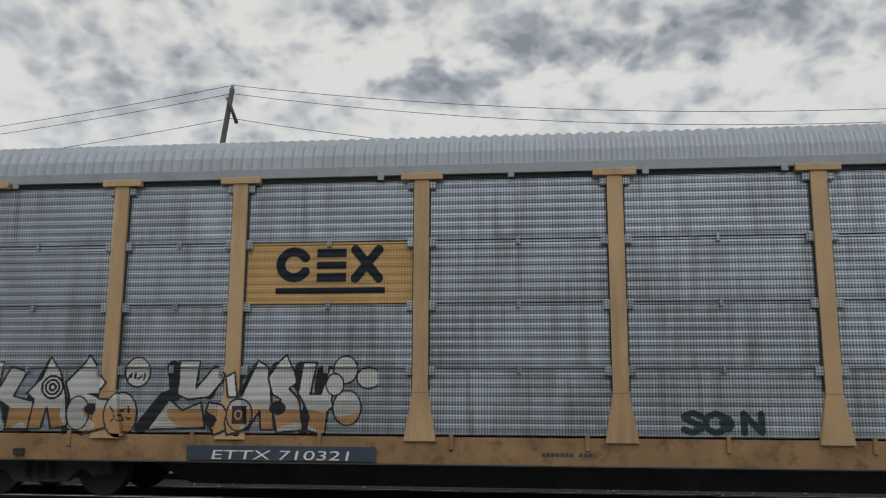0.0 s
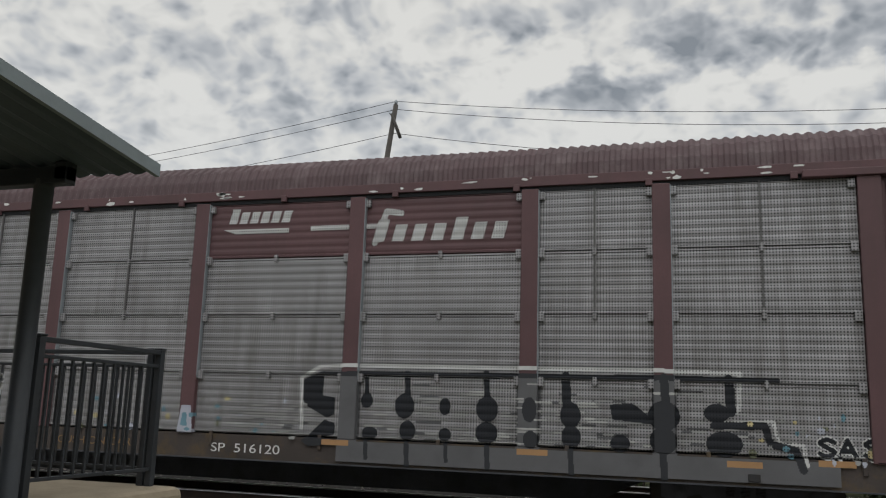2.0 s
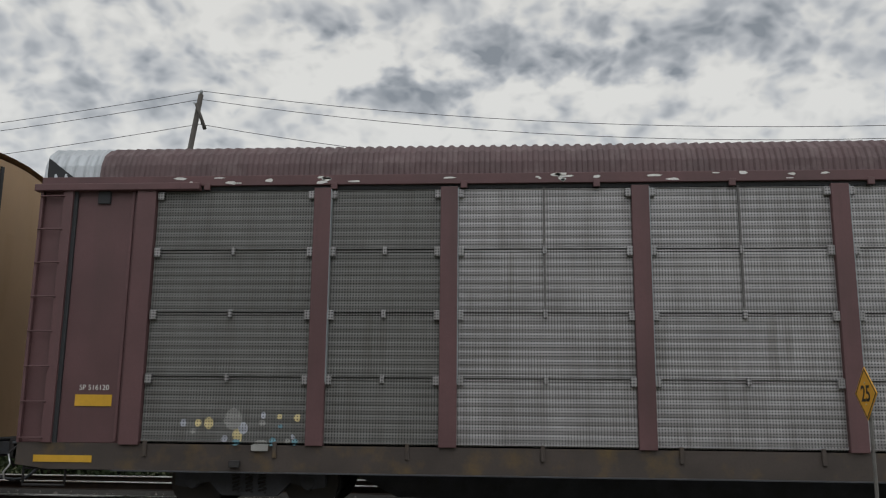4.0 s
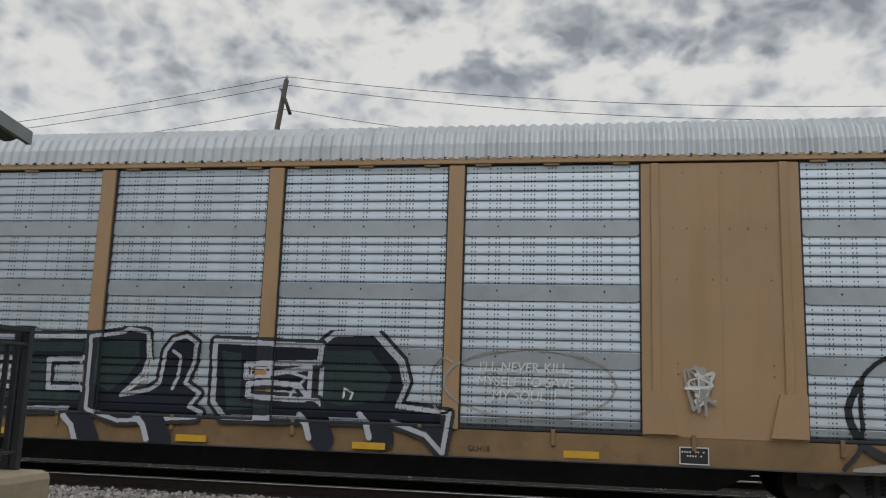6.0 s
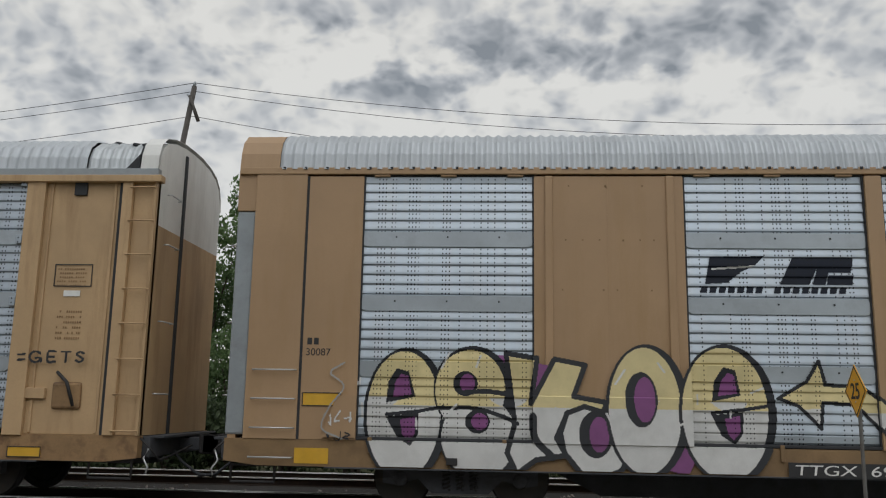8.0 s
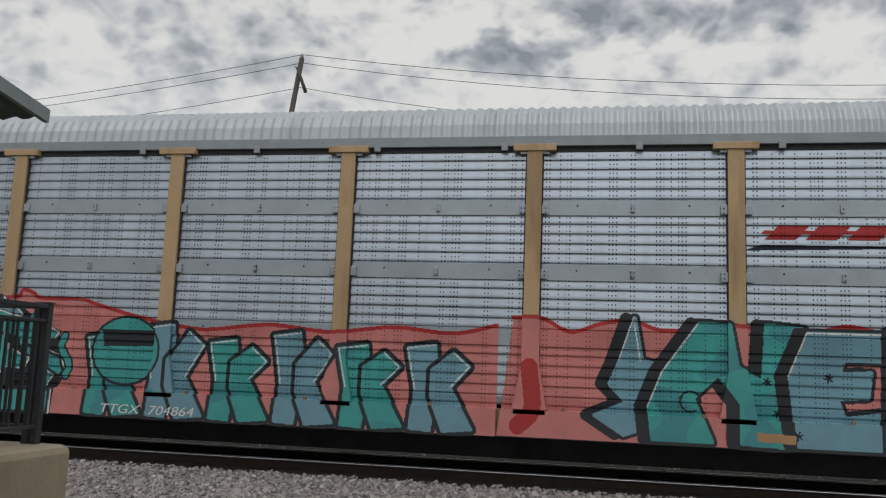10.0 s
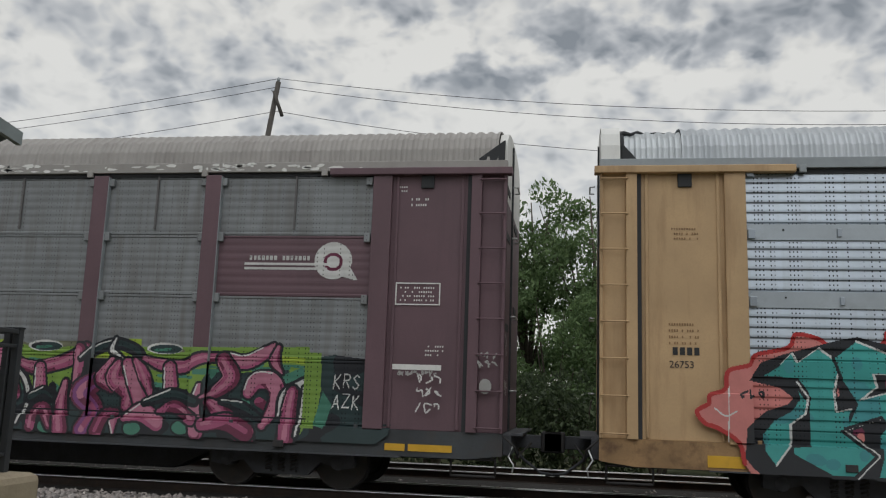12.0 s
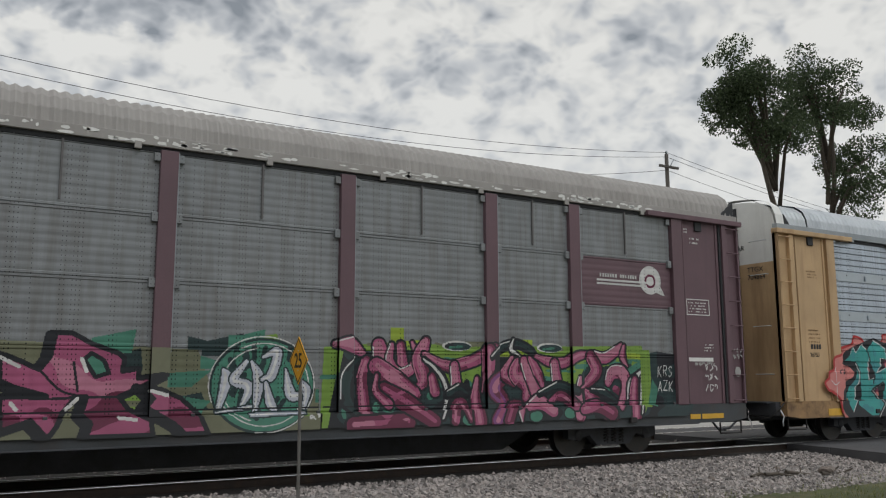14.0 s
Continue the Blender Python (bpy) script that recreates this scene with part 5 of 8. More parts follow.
    for key, pts in (
            ("t", [(-11.67, 1.9), (-11.4, 2.07), (-11.24, 2.23), (-11.17, 2.1), (-10.88, 2.31), (-10.62, 2.11), (-10.71, 1.72), (-10.69, 1.44), (-10.15, 1.57), (-10.59, 1.2), (-10.18, 0.88), (-10.47, 0.58), (-10.74, 0.58), (-11.27, 0.86), (-11.27, 0.98), (-11.03, 0.99), (-11.03, 1.71), (-11.15, 1.88)]),
            ("t", [(-11.19, 1.83), (-11.05, 1.63), (-11.09, 1.42), (-11.3, 1.26), (-11.29, 1.02), (-11.51, 0.71), (-11.63, 0.88), (-11.65, 1.12), (-11.48, 1.33), (-11.25, 1.46), (-11.14, 1.62)]),
            ("t", [(-10.67, 2.2), (-10.39, 2.42), (-9.93, 2.23), (-9.93, 1.98), (-10.2, 1.99), (-10.15, 1.81), (-10.39, 1.61), (-9.91, 1.75), (-9.76, 1.58), (-9.88, 1.31), (-9.72, 1.12), (-9.46, 1.01), (-9.46, 0.58), (-10.19, 0.58), (-10.11, 0.87), (-10.13, 1.14), (-10.02, 1.3), (-10.08, 1.4), (-10.55, 1.23), (-10.39, 1.57), (-10.57, 1.88)]),
            ("b", [(-9.79, 2.36), (-9.59, 2.34), (-9.43, 2.07), (-9.5, 1.75), (-9.67, 1.51), (-9.63, 1.42), (-9.3, 1.56), (-9.22, 1.33), (-9.61, 1.08), (-9.84, 1.27), (-9.73, 1.58), (-9.82, 1.98)]),
            ("b", [(-9.32, 2.35), (-9.03, 2.15), (-9.08, 1.88), (-9.06, 1.6), (-8.91, 1.26), (-8.95, 0.84), (-9.04, 0.64), (-9.24, 0.58), (-9.42, 0.65), (-9.44, 1.05), (-9.36, 1.05), (-9.24, 1.16), (-9.18, 1.41), (-9.29, 1.75)]),
            ("t", [(-9.05, 2.19), (-8.9, 2.38), (-8.56, 2.16), (-8.22, 2.17), (-8.09, 2.33), (-7.87, 2.06), (-8, 1.71), (-8.13, 1.5), (-8.28, 1.7), (-8.32, 1.87), (-8.69, 1.89), (-8.69, 1.69), (-8.84, 1.48), (-8.99, 1.68), (-9.05, 1.92)]),
            ("t", [(-8.68, 1.79), (-8.41, 1.82), (-8.41, 1.47), (-8.29, 1.02), (-8.27, 0.63), (-8.57, 0.58), (-8.88, 0.6), (-8.91, 0.92), (-8.74, 1.15), (-8.66, 1.46)]),
            ("b", [(-7.8, 2.24), (-7.56, 2.34), (-7.51, 2.11), (-7.63, 1.65), (-7.84, 1.26), (-7.77, 0.85), (-7.98, 0.58), (-8.22, 0.61), (-8.25, 1.02), (-8.28, 1.25), (-7.99, 1.54), (-7.84, 1.87)]),
            ("b", [(-7.44, 2.26), (-7.26, 2.42), (-6.95, 2.16), (-7.05, 1.99), (-7.13, 2.04), (-7.17, 1.51), (-7.28, 1.06), (-7.41, 0.58), (-7.78, 0.76), (-7.63, 1.01), (-7.49, 1.39), (-7.63, 1.38), (-7.55, 1.6), (-7.39, 1.65), (-7.34, 2.04)]),
            ("t", [(-7.45, 1.98), (-7.31, 2.2), (-6.79, 2.05), (-6.71, 2.17), (-6.5, 2.02), (-6.25, 1.87), (-6.29, 1.78), (-6.67, 1.82), (-6.74, 1.66), (-6.16, 1.49), (-6.08, 1.26), (-6.13, 1.17), (-6.45, 1.33), (-6.88, 1.57), (-6.95, 1.78), (-7.24, 1.82)]),
            ("t", [(-7.4, 1.65), (-7.17, 1.83), (-7.1, 1.58), (-6.74, 1.44), (-6.82, 1.28), (-7.11, 1.29), (-7.25, 1.13), (-7.2, 0.95), (-6.25, 0.95), (-6.26, 0.58), (-6.99, 0.58), (-7.65, 0.58), (-7.57, 1.03), (-7.5, 1.4), (-7.33, 1.48)]),
            ("t", [(-6.56, 1.33), (-6.28, 1.18), (-6.38, 1.03), (-6.64, 1.1)])):
        cv.stroke([(x + 0.015, z) for x, z in pts + pts[:1]], 0.075, "k", False)
        cv.stroke([(x + 0.015, z + 0.005) for x, z in pts + pts[:1]], 0.035, "w", False)
        cv.poly(pts, key)
        n = len(pts) // 2
        cv.stroke([(x - 0.02, z) for x, z in pts[n:] + pts[:2]], 0.045, "k", False)
    cv.stroke([(-6.11, 1.82), (-6.16, 1.64), (-6, 1.38), (-6.04, 1.19)], 0.16, "k")
    cv.stroke([(-6.11, 1.82), (-6.16, 1.64), (-6, 1.38), (-6.04, 1.19)], 0.10, "t")
    for i in range(40):
        x, z = rng.uniform(-11.8, -4.5), rng.uniform(0.65, 2.2)
        j, i2 = int((z - 0.56) / 0.012), int((x + 12.75) / 0.012)
        if cv.col[j, i2] in "tb":
            cv.disc(x, z, rng.uniform(0.03, 0.1), rng.uniform(0.03, 0.12), "h")
    cv.disc(-5.0, 1.62, 0.62, 0.56, "k")
    cv.disc(-5.0, 1.62, 0.58, 0.52, "t")
    cv.poly([(-5.45, 1.95), (-4.5, 1.95), (-4.55, 1.7), (-5.4, 1.68)], "k")
    cv.change("t", "h", seed=2, share=0.3)
    scrawl(cv, -11.95, 1.6, 0.35, 0.12, 1, "k", 4, 0.03)
    cv.lay(CARS["D"], "wide", POSTS_A, 0.13, columns=True, label="turquoise letter graffiti on a salmon cloud", proud=[(-13.0, -11.78)])
    cv = Canvas(11.8, 13.4, 1.0, 2.6)
    for ch, x in zip("GETS", (12.15, 12.4, 12.62, 12.84)):
        if ch in SKEL:
            letter(cv, ch, x, x + 0.14, 2.05, 2.2, 0.035, "k", "k", 0.0)
    cv.ring(12.22, 2.12, 0.09, 0.08, 0.035, "k", 40, 340)
    cv.stroke([(12.22, 2.1), (12.31, 2.1), (12.31, 2.05)], 0.03, "k")
    cv.stroke([(11.95, 2.15), (12.05, 2.16)], 0.03, "k")
    cv.stroke([(11.95, 2.07), (12.05, 2.08)], 0.03, "k")
    cv.lay(CARS["D"], "wide", [12.6], 1.0, label="black hand-sprayed word")


def graffiti_e():
    cv = Canvas(3.9, 12.4, 0.72, 2.45)
    rng = random.Random(21)
    cv.poly([(10.6, 0.75), (10.7, 1.95), (11.3, 2.05), (12.0, 1.98), (12.3, 1.5), (12.2, 0.9), (12.0, 0.75)], "x")
    # a lime ground, dark between the letters
    cv.poly([(3.95, 0.75), (4.0, 2.02), (5.2, 2.12), (7.4, 2.08), (9.4, 2.12), (10.9, 2.16), (11.05, 1.2), (10.8, 0.75)], "g")
    for i in range(46):
        x, z = rng.uniform(3.95, 10.6), rng.uniform(1.5, 2.12)
        cv.stroke([(x, z), (x + rng.uniform(0.15, 0.6), z + rng.uniform(-0.04, 0.04))], rng.uniform(0.03, 0.1), rng.choice("gGGvy"), end=0.02)
    cv.poly([(4.05, 0.75), (4.3, 1.95), (5.9, 2.0), (6.1, 1.45), (7.0, 1.4), (7.3, 1.9), (7.9, 1.9), (8.3, 1.5), (9.1, 1.4), (9.3, 1.7), (10.6, 1.8), (10.85, 0.75)], "x")
    for i in range(30):
        x, z = rng.uniform(4.1, 10.6), rng.uniform(0.8, 1.75)
        cv.stroke([(x, z), (x + rng.uniform(-0.1, 0.25), z + rng.uniform(-0.2, 0.2))], rng.uniform(0.05, 0.14), rng.choice("GGdxM"), end=0.02)
    for x, z, w in ((5.19, 2.12, 0.26), (7.85, 1.98, 0.3)):
        cv.poly([(x, z), (x + w, z), (x + w, z + 0.24), (x, z + 0.24)], "y")
    for x in (6.5, 8.55):
        cv.disc(x, 2.08, 0.3, 0.09, "w")
        cv.disc(x + 0.02, 2.07, 0.27, 0.07, "x")
        cv.stroke([(x - 0.15, 2.05), (x + 0.1, 2.07)], 0.04, "G")
    for x, z in ((4.5, 0.8), (6.7, 0.82), (8.15, 0.84), (8.95, 0.88)):
        cv.disc(x, z, 0.17, 0.13, "k")
        cv.disc(x, z, 0.14, 0.1, "G")
    # interlaced pink letters: dark rim, shaded body, pale upper edge
    for pts, ws, tone in (
        ([(4.62, 1.84), (4.4, 1.56), (4.38, 1.21), (4.57, 0.98)], [0.16, 0.24, 0.24, 0.11], "D"),
        ([(4.19, 2.07), (4.46, 2.06), (4.77, 1.86)], [0.09, 0.25, 0.03], "i"),
        ([(4.75, 1.8), (4.67, 1.52), (4.74, 0.89)], [0.16, 0.18, 0.22], "P"),
        ([(4.51, 0.78), (5.49, 0.81)], [0.27, 0.28], "R"),
        ([(4.98, 2.06), (5.03, 1.83), (5.07, 1.55)], [0.23, 0.3, 0.3], "i"),
        ([(5.39, 2.07), (5.44, 1.69)], [0.14, 0.18], "P"),
        ([(5.22, 2.08), (5.18, 1.81), (5.35, 1.6), (5.59, 1.67), (5.68, 1.92), (5.61, 2.12)], [0.07, 0.15, 0.18, 0.15, 0.12, 0.05], "i"),
        ([(5.88, 2.15), (5.76, 1.85), (5.83, 1.5), (5.58, 1.25)], [0.14, 0.28, 0.21, 0.03], "P"),
        ([(4.94, 1.72), (5.29, 1.48), (5.63, 1.25)], [0.27, 0.33, 0.27], "P"),
        ([(5.08, 1.35), (5.51, 1.11), (6, 0.8)], [0.21, 0.31, 0.23], "R"),
        ([(4.95, 1.58), (4.93, 1.32), (5.17, 1.1)], [0.05, 0.12, 0.16], "P"),
        ([(6, 1.55), (6.06, 1.3)], [0.13, 0.18], "P"),
        ([(5.83, 1.93), (6.28, 1.73), (6.76, 1.8), (7.26, 2.02)], [0.07, 0.18, 0.19, 0.23], "P"),
        ([(6.45, 1.73), (6.49, 1.37)], [0.16, 0.2], "i"),
        ([(7.15, 2.01), (7.13, 1.64), (7.02, 1.29)], [0.23, 0.18, 0.02], "P"),
        ([(5.84, 1.85), (6.19, 1.56), (6.3, 1.21), (6.18, 0.85)], [0.05, 0.09, 0.09, 0.05], "W"),
        ([(6.33, 1.25), (6.56, 1.33), (6.7, 1.26)], [0.13, 0.18, 0.11], "D"),
        ([(6.42, 0.8), (6.46, 1.04), (6.6, 1.09), (6.75, 0.82)], [0.16, 0.18, 0.18, 0.11], "R"),
        ([(6.92, 1.52), (6.88, 1.17), (6.94, 0.78)], [0.07, 0.19, 0.26], "P"),
        ([(7.61, 1.67), (7.26, 1.36), (7.47, 1.09), (7.33, 0.78)], [0.21, 0.37, 0.25, 0.32], "M"),
        ([(7.75, 1.98), (7.51, 1.6), (7.71, 1.45)], [0.04, 0.18, 0.16], "P"),
        ([(7.81, 1.83), (7.75, 1.6), (8.03, 1.38), (8, 1.18)], [0.13, 0.26, 0.3, 0.21], "P"),
        ([(7.95, 1.83), (8.1, 1.56), (8.24, 1.19)], [0.16, 0.27, 0.23], "i"),
        ([(8.1, 1.89), (8.26, 1.62), (8.39, 1.32)], [0.11, 0.18, 0.05], "P"),
        ([(7.19, 1.89), (7.45, 2.06), (7.76, 2.14), (8.07, 2.04), (8.26, 1.87)], [0.05, 0.13, 0.14, 0.13, 0.05], "D"),
        ([(7.72, 2.22), (7.67, 2.04), (7.85, 1.92)], [0.03, 0.11, 0.02], "W"),
        ([(8.21, 1.92), (8.54, 1.82), (8.87, 1.8), (9.18, 1.94), (9.53, 1.97)], [0.05, 0.16, 0.18, 0.16, 0.11], "P"),
        ([(8.66, 1.79), (8.71, 1.42)], [0.18, 0.22], "i"),
        ([(9.2, 1.53), (9.14, 1.19), (9.2, 0.82)], [0.06, 0.17, 0.23], "i"),
        ([(7.82, 1.04), (7.84, 0.76)], [0.18, 0.02], "i"),
        ([(7.55, 0.78), (7.66, 1.02), (7.82, 1.07)], [0.21, 0.19, 0.11], "R"),
        ([(8.01, 1), (8.27, 1.09), (8.55, 0.92)], [0.11, 0.28, 0.21], "i"),
        ([(8.29, 1.24), (8.73, 1.37), (9.14, 1.28)], [0.07, 0.17, 0.11], "D"),
        ([(8.53, 1.11), (8.8, 1.19), (9.1, 1.01)], [0.05, 0.19, 0.18], "R"),
        ([(9.62, 1.97), (9.89, 1.9), (10.21, 2.05), (10.34, 2.19)], [0.14, 0.21, 0.18, 0.03], "i"),
        ([(9.54, 1.93), (9.68, 1.66), (9.43, 1.42), (9.22, 1.34)], [0.21, 0.27, 0.16, 0.02], "P"),
        ([(9.35, 1.27), (9.58, 1.1), (9.99, 0.78)], [0.11, 0.27, 0.29], "P"),
        ([(9.29, 0.94), (9.66, 0.99), (9.99, 0.85)], [0.18, 0.25, 0.27], "R"),
        ([(9.54, 1.3), (9.86, 1.23), (10.24, 1.04)], [0.05, 0.14, 0.05], "D"),
        ([(10.42, 2.15), (10.37, 1.93), (10.49, 1.75)], [0.05, 0.16, 0.02], "P"),
        ([(9.97, 1.44), (10.09, 1.62), (10.33, 1.62), (10.44, 1.37), (10.25, 0.96)], [0.16, 0.25, 0.27, 0.25, 0.11], "i"),
        ([(10.48, 1.12), (10.55, 1.43), (10.84, 1.6)], [0.06, 0.12, 0.16], "W"),
        ([(10.68, 1.48), (10.64, 1.18), (10.63, 0.78)], [0.16, 0.23, 0.25], "P"),
        ([(10.86, 1.54), (10.84, 1.18), (10.78, 0.83)], [0.05, 0.07, 0.05], "W")):
        rim, dark, mid, pale = {"i": "kmii", "P": "kMmi", "R": "kMMm", "M": "kMpm", "D": "kkxd", "W": "kkww"}[tone]
        cv.blade(pts, [w + 0.075 for w in ws], rim)
        cv.blade(pts, ws, dark)
        cv.blade(pts, [w * 0.66 for w in ws], mid, -0.13)
        if tone != "W":
            cv.blade(pts, [w * 0.3 for w in ws], pale, -0.24)
        if tone in "iPD":
            n = len(pts) // 2 + 1
            cv.blade(pts[:n] if n > 1 else pts, [0.022] * n, "w" if tone != "P" else "i", [-0.5 * w for w in ws[:n]])
    cv.change("m", "i", seed=11, share=0.22)
    cv.change("m", "M", seed=12, share=0.28)
    cv.change("M", "m", seed=13, share=0.25)
    cv.change("x", "k", seed=14, share=0.1)
    cv.poly([(10.85, 0.95), (10.85, 2.08), (11.1, 2.08), (11.12, 1.5), (11.05, 0.95)], "g")
    cv.poly([(11.02, 1.0), (11.15, 1.5), (11.3, 1.3), (11.2, 0.95)], "G")
    cv.stroke([(4.0, 1.08), (10.9, 1.08)], 0.02, "k")
    for ch, x, z in (("K", 11.3, 1.55), ("R", 11.45, 1.57), ("S", 11.6, 1.55), ("A", 11.3, 1.25), ("Z", 11.45, 1.27), ("K", 11.6, 1.25)):
        letter(cv, ch, x, x + 0.11, z, z + 0.2, 0.017, "w", "w", 0.0, 0.02)
    cv.lay(CARS["E"], "flat", POSTS_A, 0.13, columns=True, label="pink and lime wild-style graffiti")

    cv = Canvas(-5.0, 3.93, 0.72, 2.45)
    cv.poly([(-5.0, 0.74), (-5.0, 1.95), (-1.0, 2.05), (2.0, 1.95), (2.3, 1.2), (4.2, 1.4), (4.2, 0.74)], "v")
    for i in range(50):
        x, z = rng.uniform(-4.9, 3.9), rng.uniform(0.9, 2.0)
        cv.poly([(x, z), (x + rng.uniform(0.3, 0.8), z), (x + rng.uniform(0.3, 0.7), z + rng.uniform(0.1, 0.35)), (x, z + 0.2)], rng.choice("gGGd"))
    for pts in ([(0.07, 2.14), (0.27, 2.15), (0.56, 2), (0.9, 1.88), (0.98, 1.81), (0.96, 1.63), (1.18, 1.67), (1.18, 1.53), (1.56, 1.58), (1.31, 1.46), (0.93, 1.28), (1.06, 1.11), (1.36, 0.95), (1.4, 0.74), (0.52, 0.74), (0.57, 0.92), (0.45, 1.05), (0.51, 1.28), (0.37, 1.28), (0.22, 1.08), (0.14, 0.89), (0.04, 0.74), (-0.17, 0.98), (-0.53, 0.86), (-0.55, 1.3), (0.01, 1.3), (-0.39, 1.42), (-0.57, 1.51), (-0.59, 1.86), (-0.42, 1.8), (-0.1, 1.65), (0.02, 1.82)],
                [(1.21, 1.42), (1.47, 1.38), (1.78, 1.25), (2.05, 1.01), (2.18, 0.74), (1.85, 0.74), (1.69, 0.89), (1.28, 1.13), (1.38, 1.25)],
                [(-4.9, 0.75), (-4.6, 2.0), (-4.0, 2.0), (-3.6, 1.3), (-3.2, 2.1), (-2.9, 1.9), (-3.0, 0.75), (-3.6, 0.9), (-4.2, 0.75)]):
        cv.stroke([(x - 0.06, z - 0.03) for x, z in pts + pts[:1]], 0.14, "k", False)
        cv.outlined(pts, "m", "k", 0.07)
    cv.outlined([(0.45, 1.79), (0.54, 1.88), (0.71, 1.78), (0.78, 1.61), (0.61, 1.55)], "G", "k", 0.06)
    cv.change("m", "M", z_max=1.5, seed=3, share=0.1)
    cv.change("m", "i", seed=8, share=0.3)
    for pts in ([(-0.1, 1.65), (0.18, 1.37), (0.51, 1.28)], [(-0.55, 1.3), (0.01, 1.26), (0.5, 1.29)], [(0.51, 1.28), (0.93, 1.28)], [(0.32, 1.75), (0.39, 1.36)]):
        cv.stroke(pts, 0.035, "k")
    for pts in ([(0.42, 1.8), (0.49, 1.63)], [(0.25, 1.12), (0.39, 1.26)], [(1.34, 1.36), (1.58, 1.29)], [(0.94, 0.99), (1.16, 0.96)], [(-0.59, 1.82), (-0.35, 1.69)], [(-0.42, 1.21), (-0.35, 1.13)]):
        cv.stroke(pts, 0.05, "w", end=0.02)
    # round emblem with pale letters
    cv.disc(3.02, 1.42, 0.84, 0.72, "d")
    cv.disc(3.02, 1.42, 0.80, 0.68, "G")
    for i in range(46):
        x, z = 3.02 + rng.uniform(-0.6, 0.5), 1.42 + rng.uniform(-0.5, 0.45)
        cv.stroke([(x, z), (x + rng.uniform(-0.1, 0.15), z + rng.uniform(0.05, 0.25))], 0.08, rng.choice("GdGxd"), end=0.02)
    for a0, a1, r in ((40, 200, 0.86), (200, 330, 0.72), (-20, 120, 0.74), (100, 250, 0.66), (260, 400, 0.84)):
        cv.ring(3.02, 1.43, r * 0.98, r * 0.85, 0.018, "w", a0, a1)
    # tall broken-pen letters
    for pts, ws in (([(2.42, 1.12), (2.52, 1.5), (2.48, 1.62)], [0.06, 0.15, 0.03]), ([(2.78, 1.72), (2.62, 1.5), (2.82, 1.4), (2.72, 1.15)], [0.05, 0.12, 0.13, 0.05]),
                    ([(2.9, 1.05), (2.95, 1.5), (2.85, 1.72)], [0.05, 0.15, 0.03]), ([(3.0, 1.78), (3.2, 1.85), (3.12, 1.55), (3.0, 1.5)], [0.03, 0.12, 0.13, 0.05]),
                    ([(3.05, 1.45), (3.12, 1.2), (3.2, 1.12)], [0.05, 0.13, 0.03]), ([(3.32, 1.62), (3.38, 1.35), (3.45, 1.28), (3.68, 1.34)], [0.03, 0.14, 0.12, 0.03]),
                    ([(3.5, 1.5), (3.62, 1.36), (3.58, 1.1)], [0.03, 0.12, 0.03]), ([(2.4, 1.1), (2.85, 1.16)], [0.02, 0.05]), ([(2.85, 1.06), (3.6, 1.08)], [0.05, 0.03])):
        big = [(3.02 + (x - 3.02) * 1.16, 1.44 + (z - 1.44) * 1.2) for x, z in pts]
        cv.blade(big, [w * 1.15 + 0.05 for w in ws], "x")
        cv.blade(big, [w * 1.15 for w in ws], "l")
        cv.blade(big, [w * 0.35 for w in ws], "w", -0.25)
    scrawl(cv, 3.75, 0.85, 0.4, 0.14, 1, "w", 77, 0.025)
    cv.stroke([(-4.9, 1.08), (3.93, 1.08)], 0.02, "k")
    cv.lay(CARS["E"], "flat", POSTS_A, 0.13, columns=True, label="magenta and green letter graffiti")


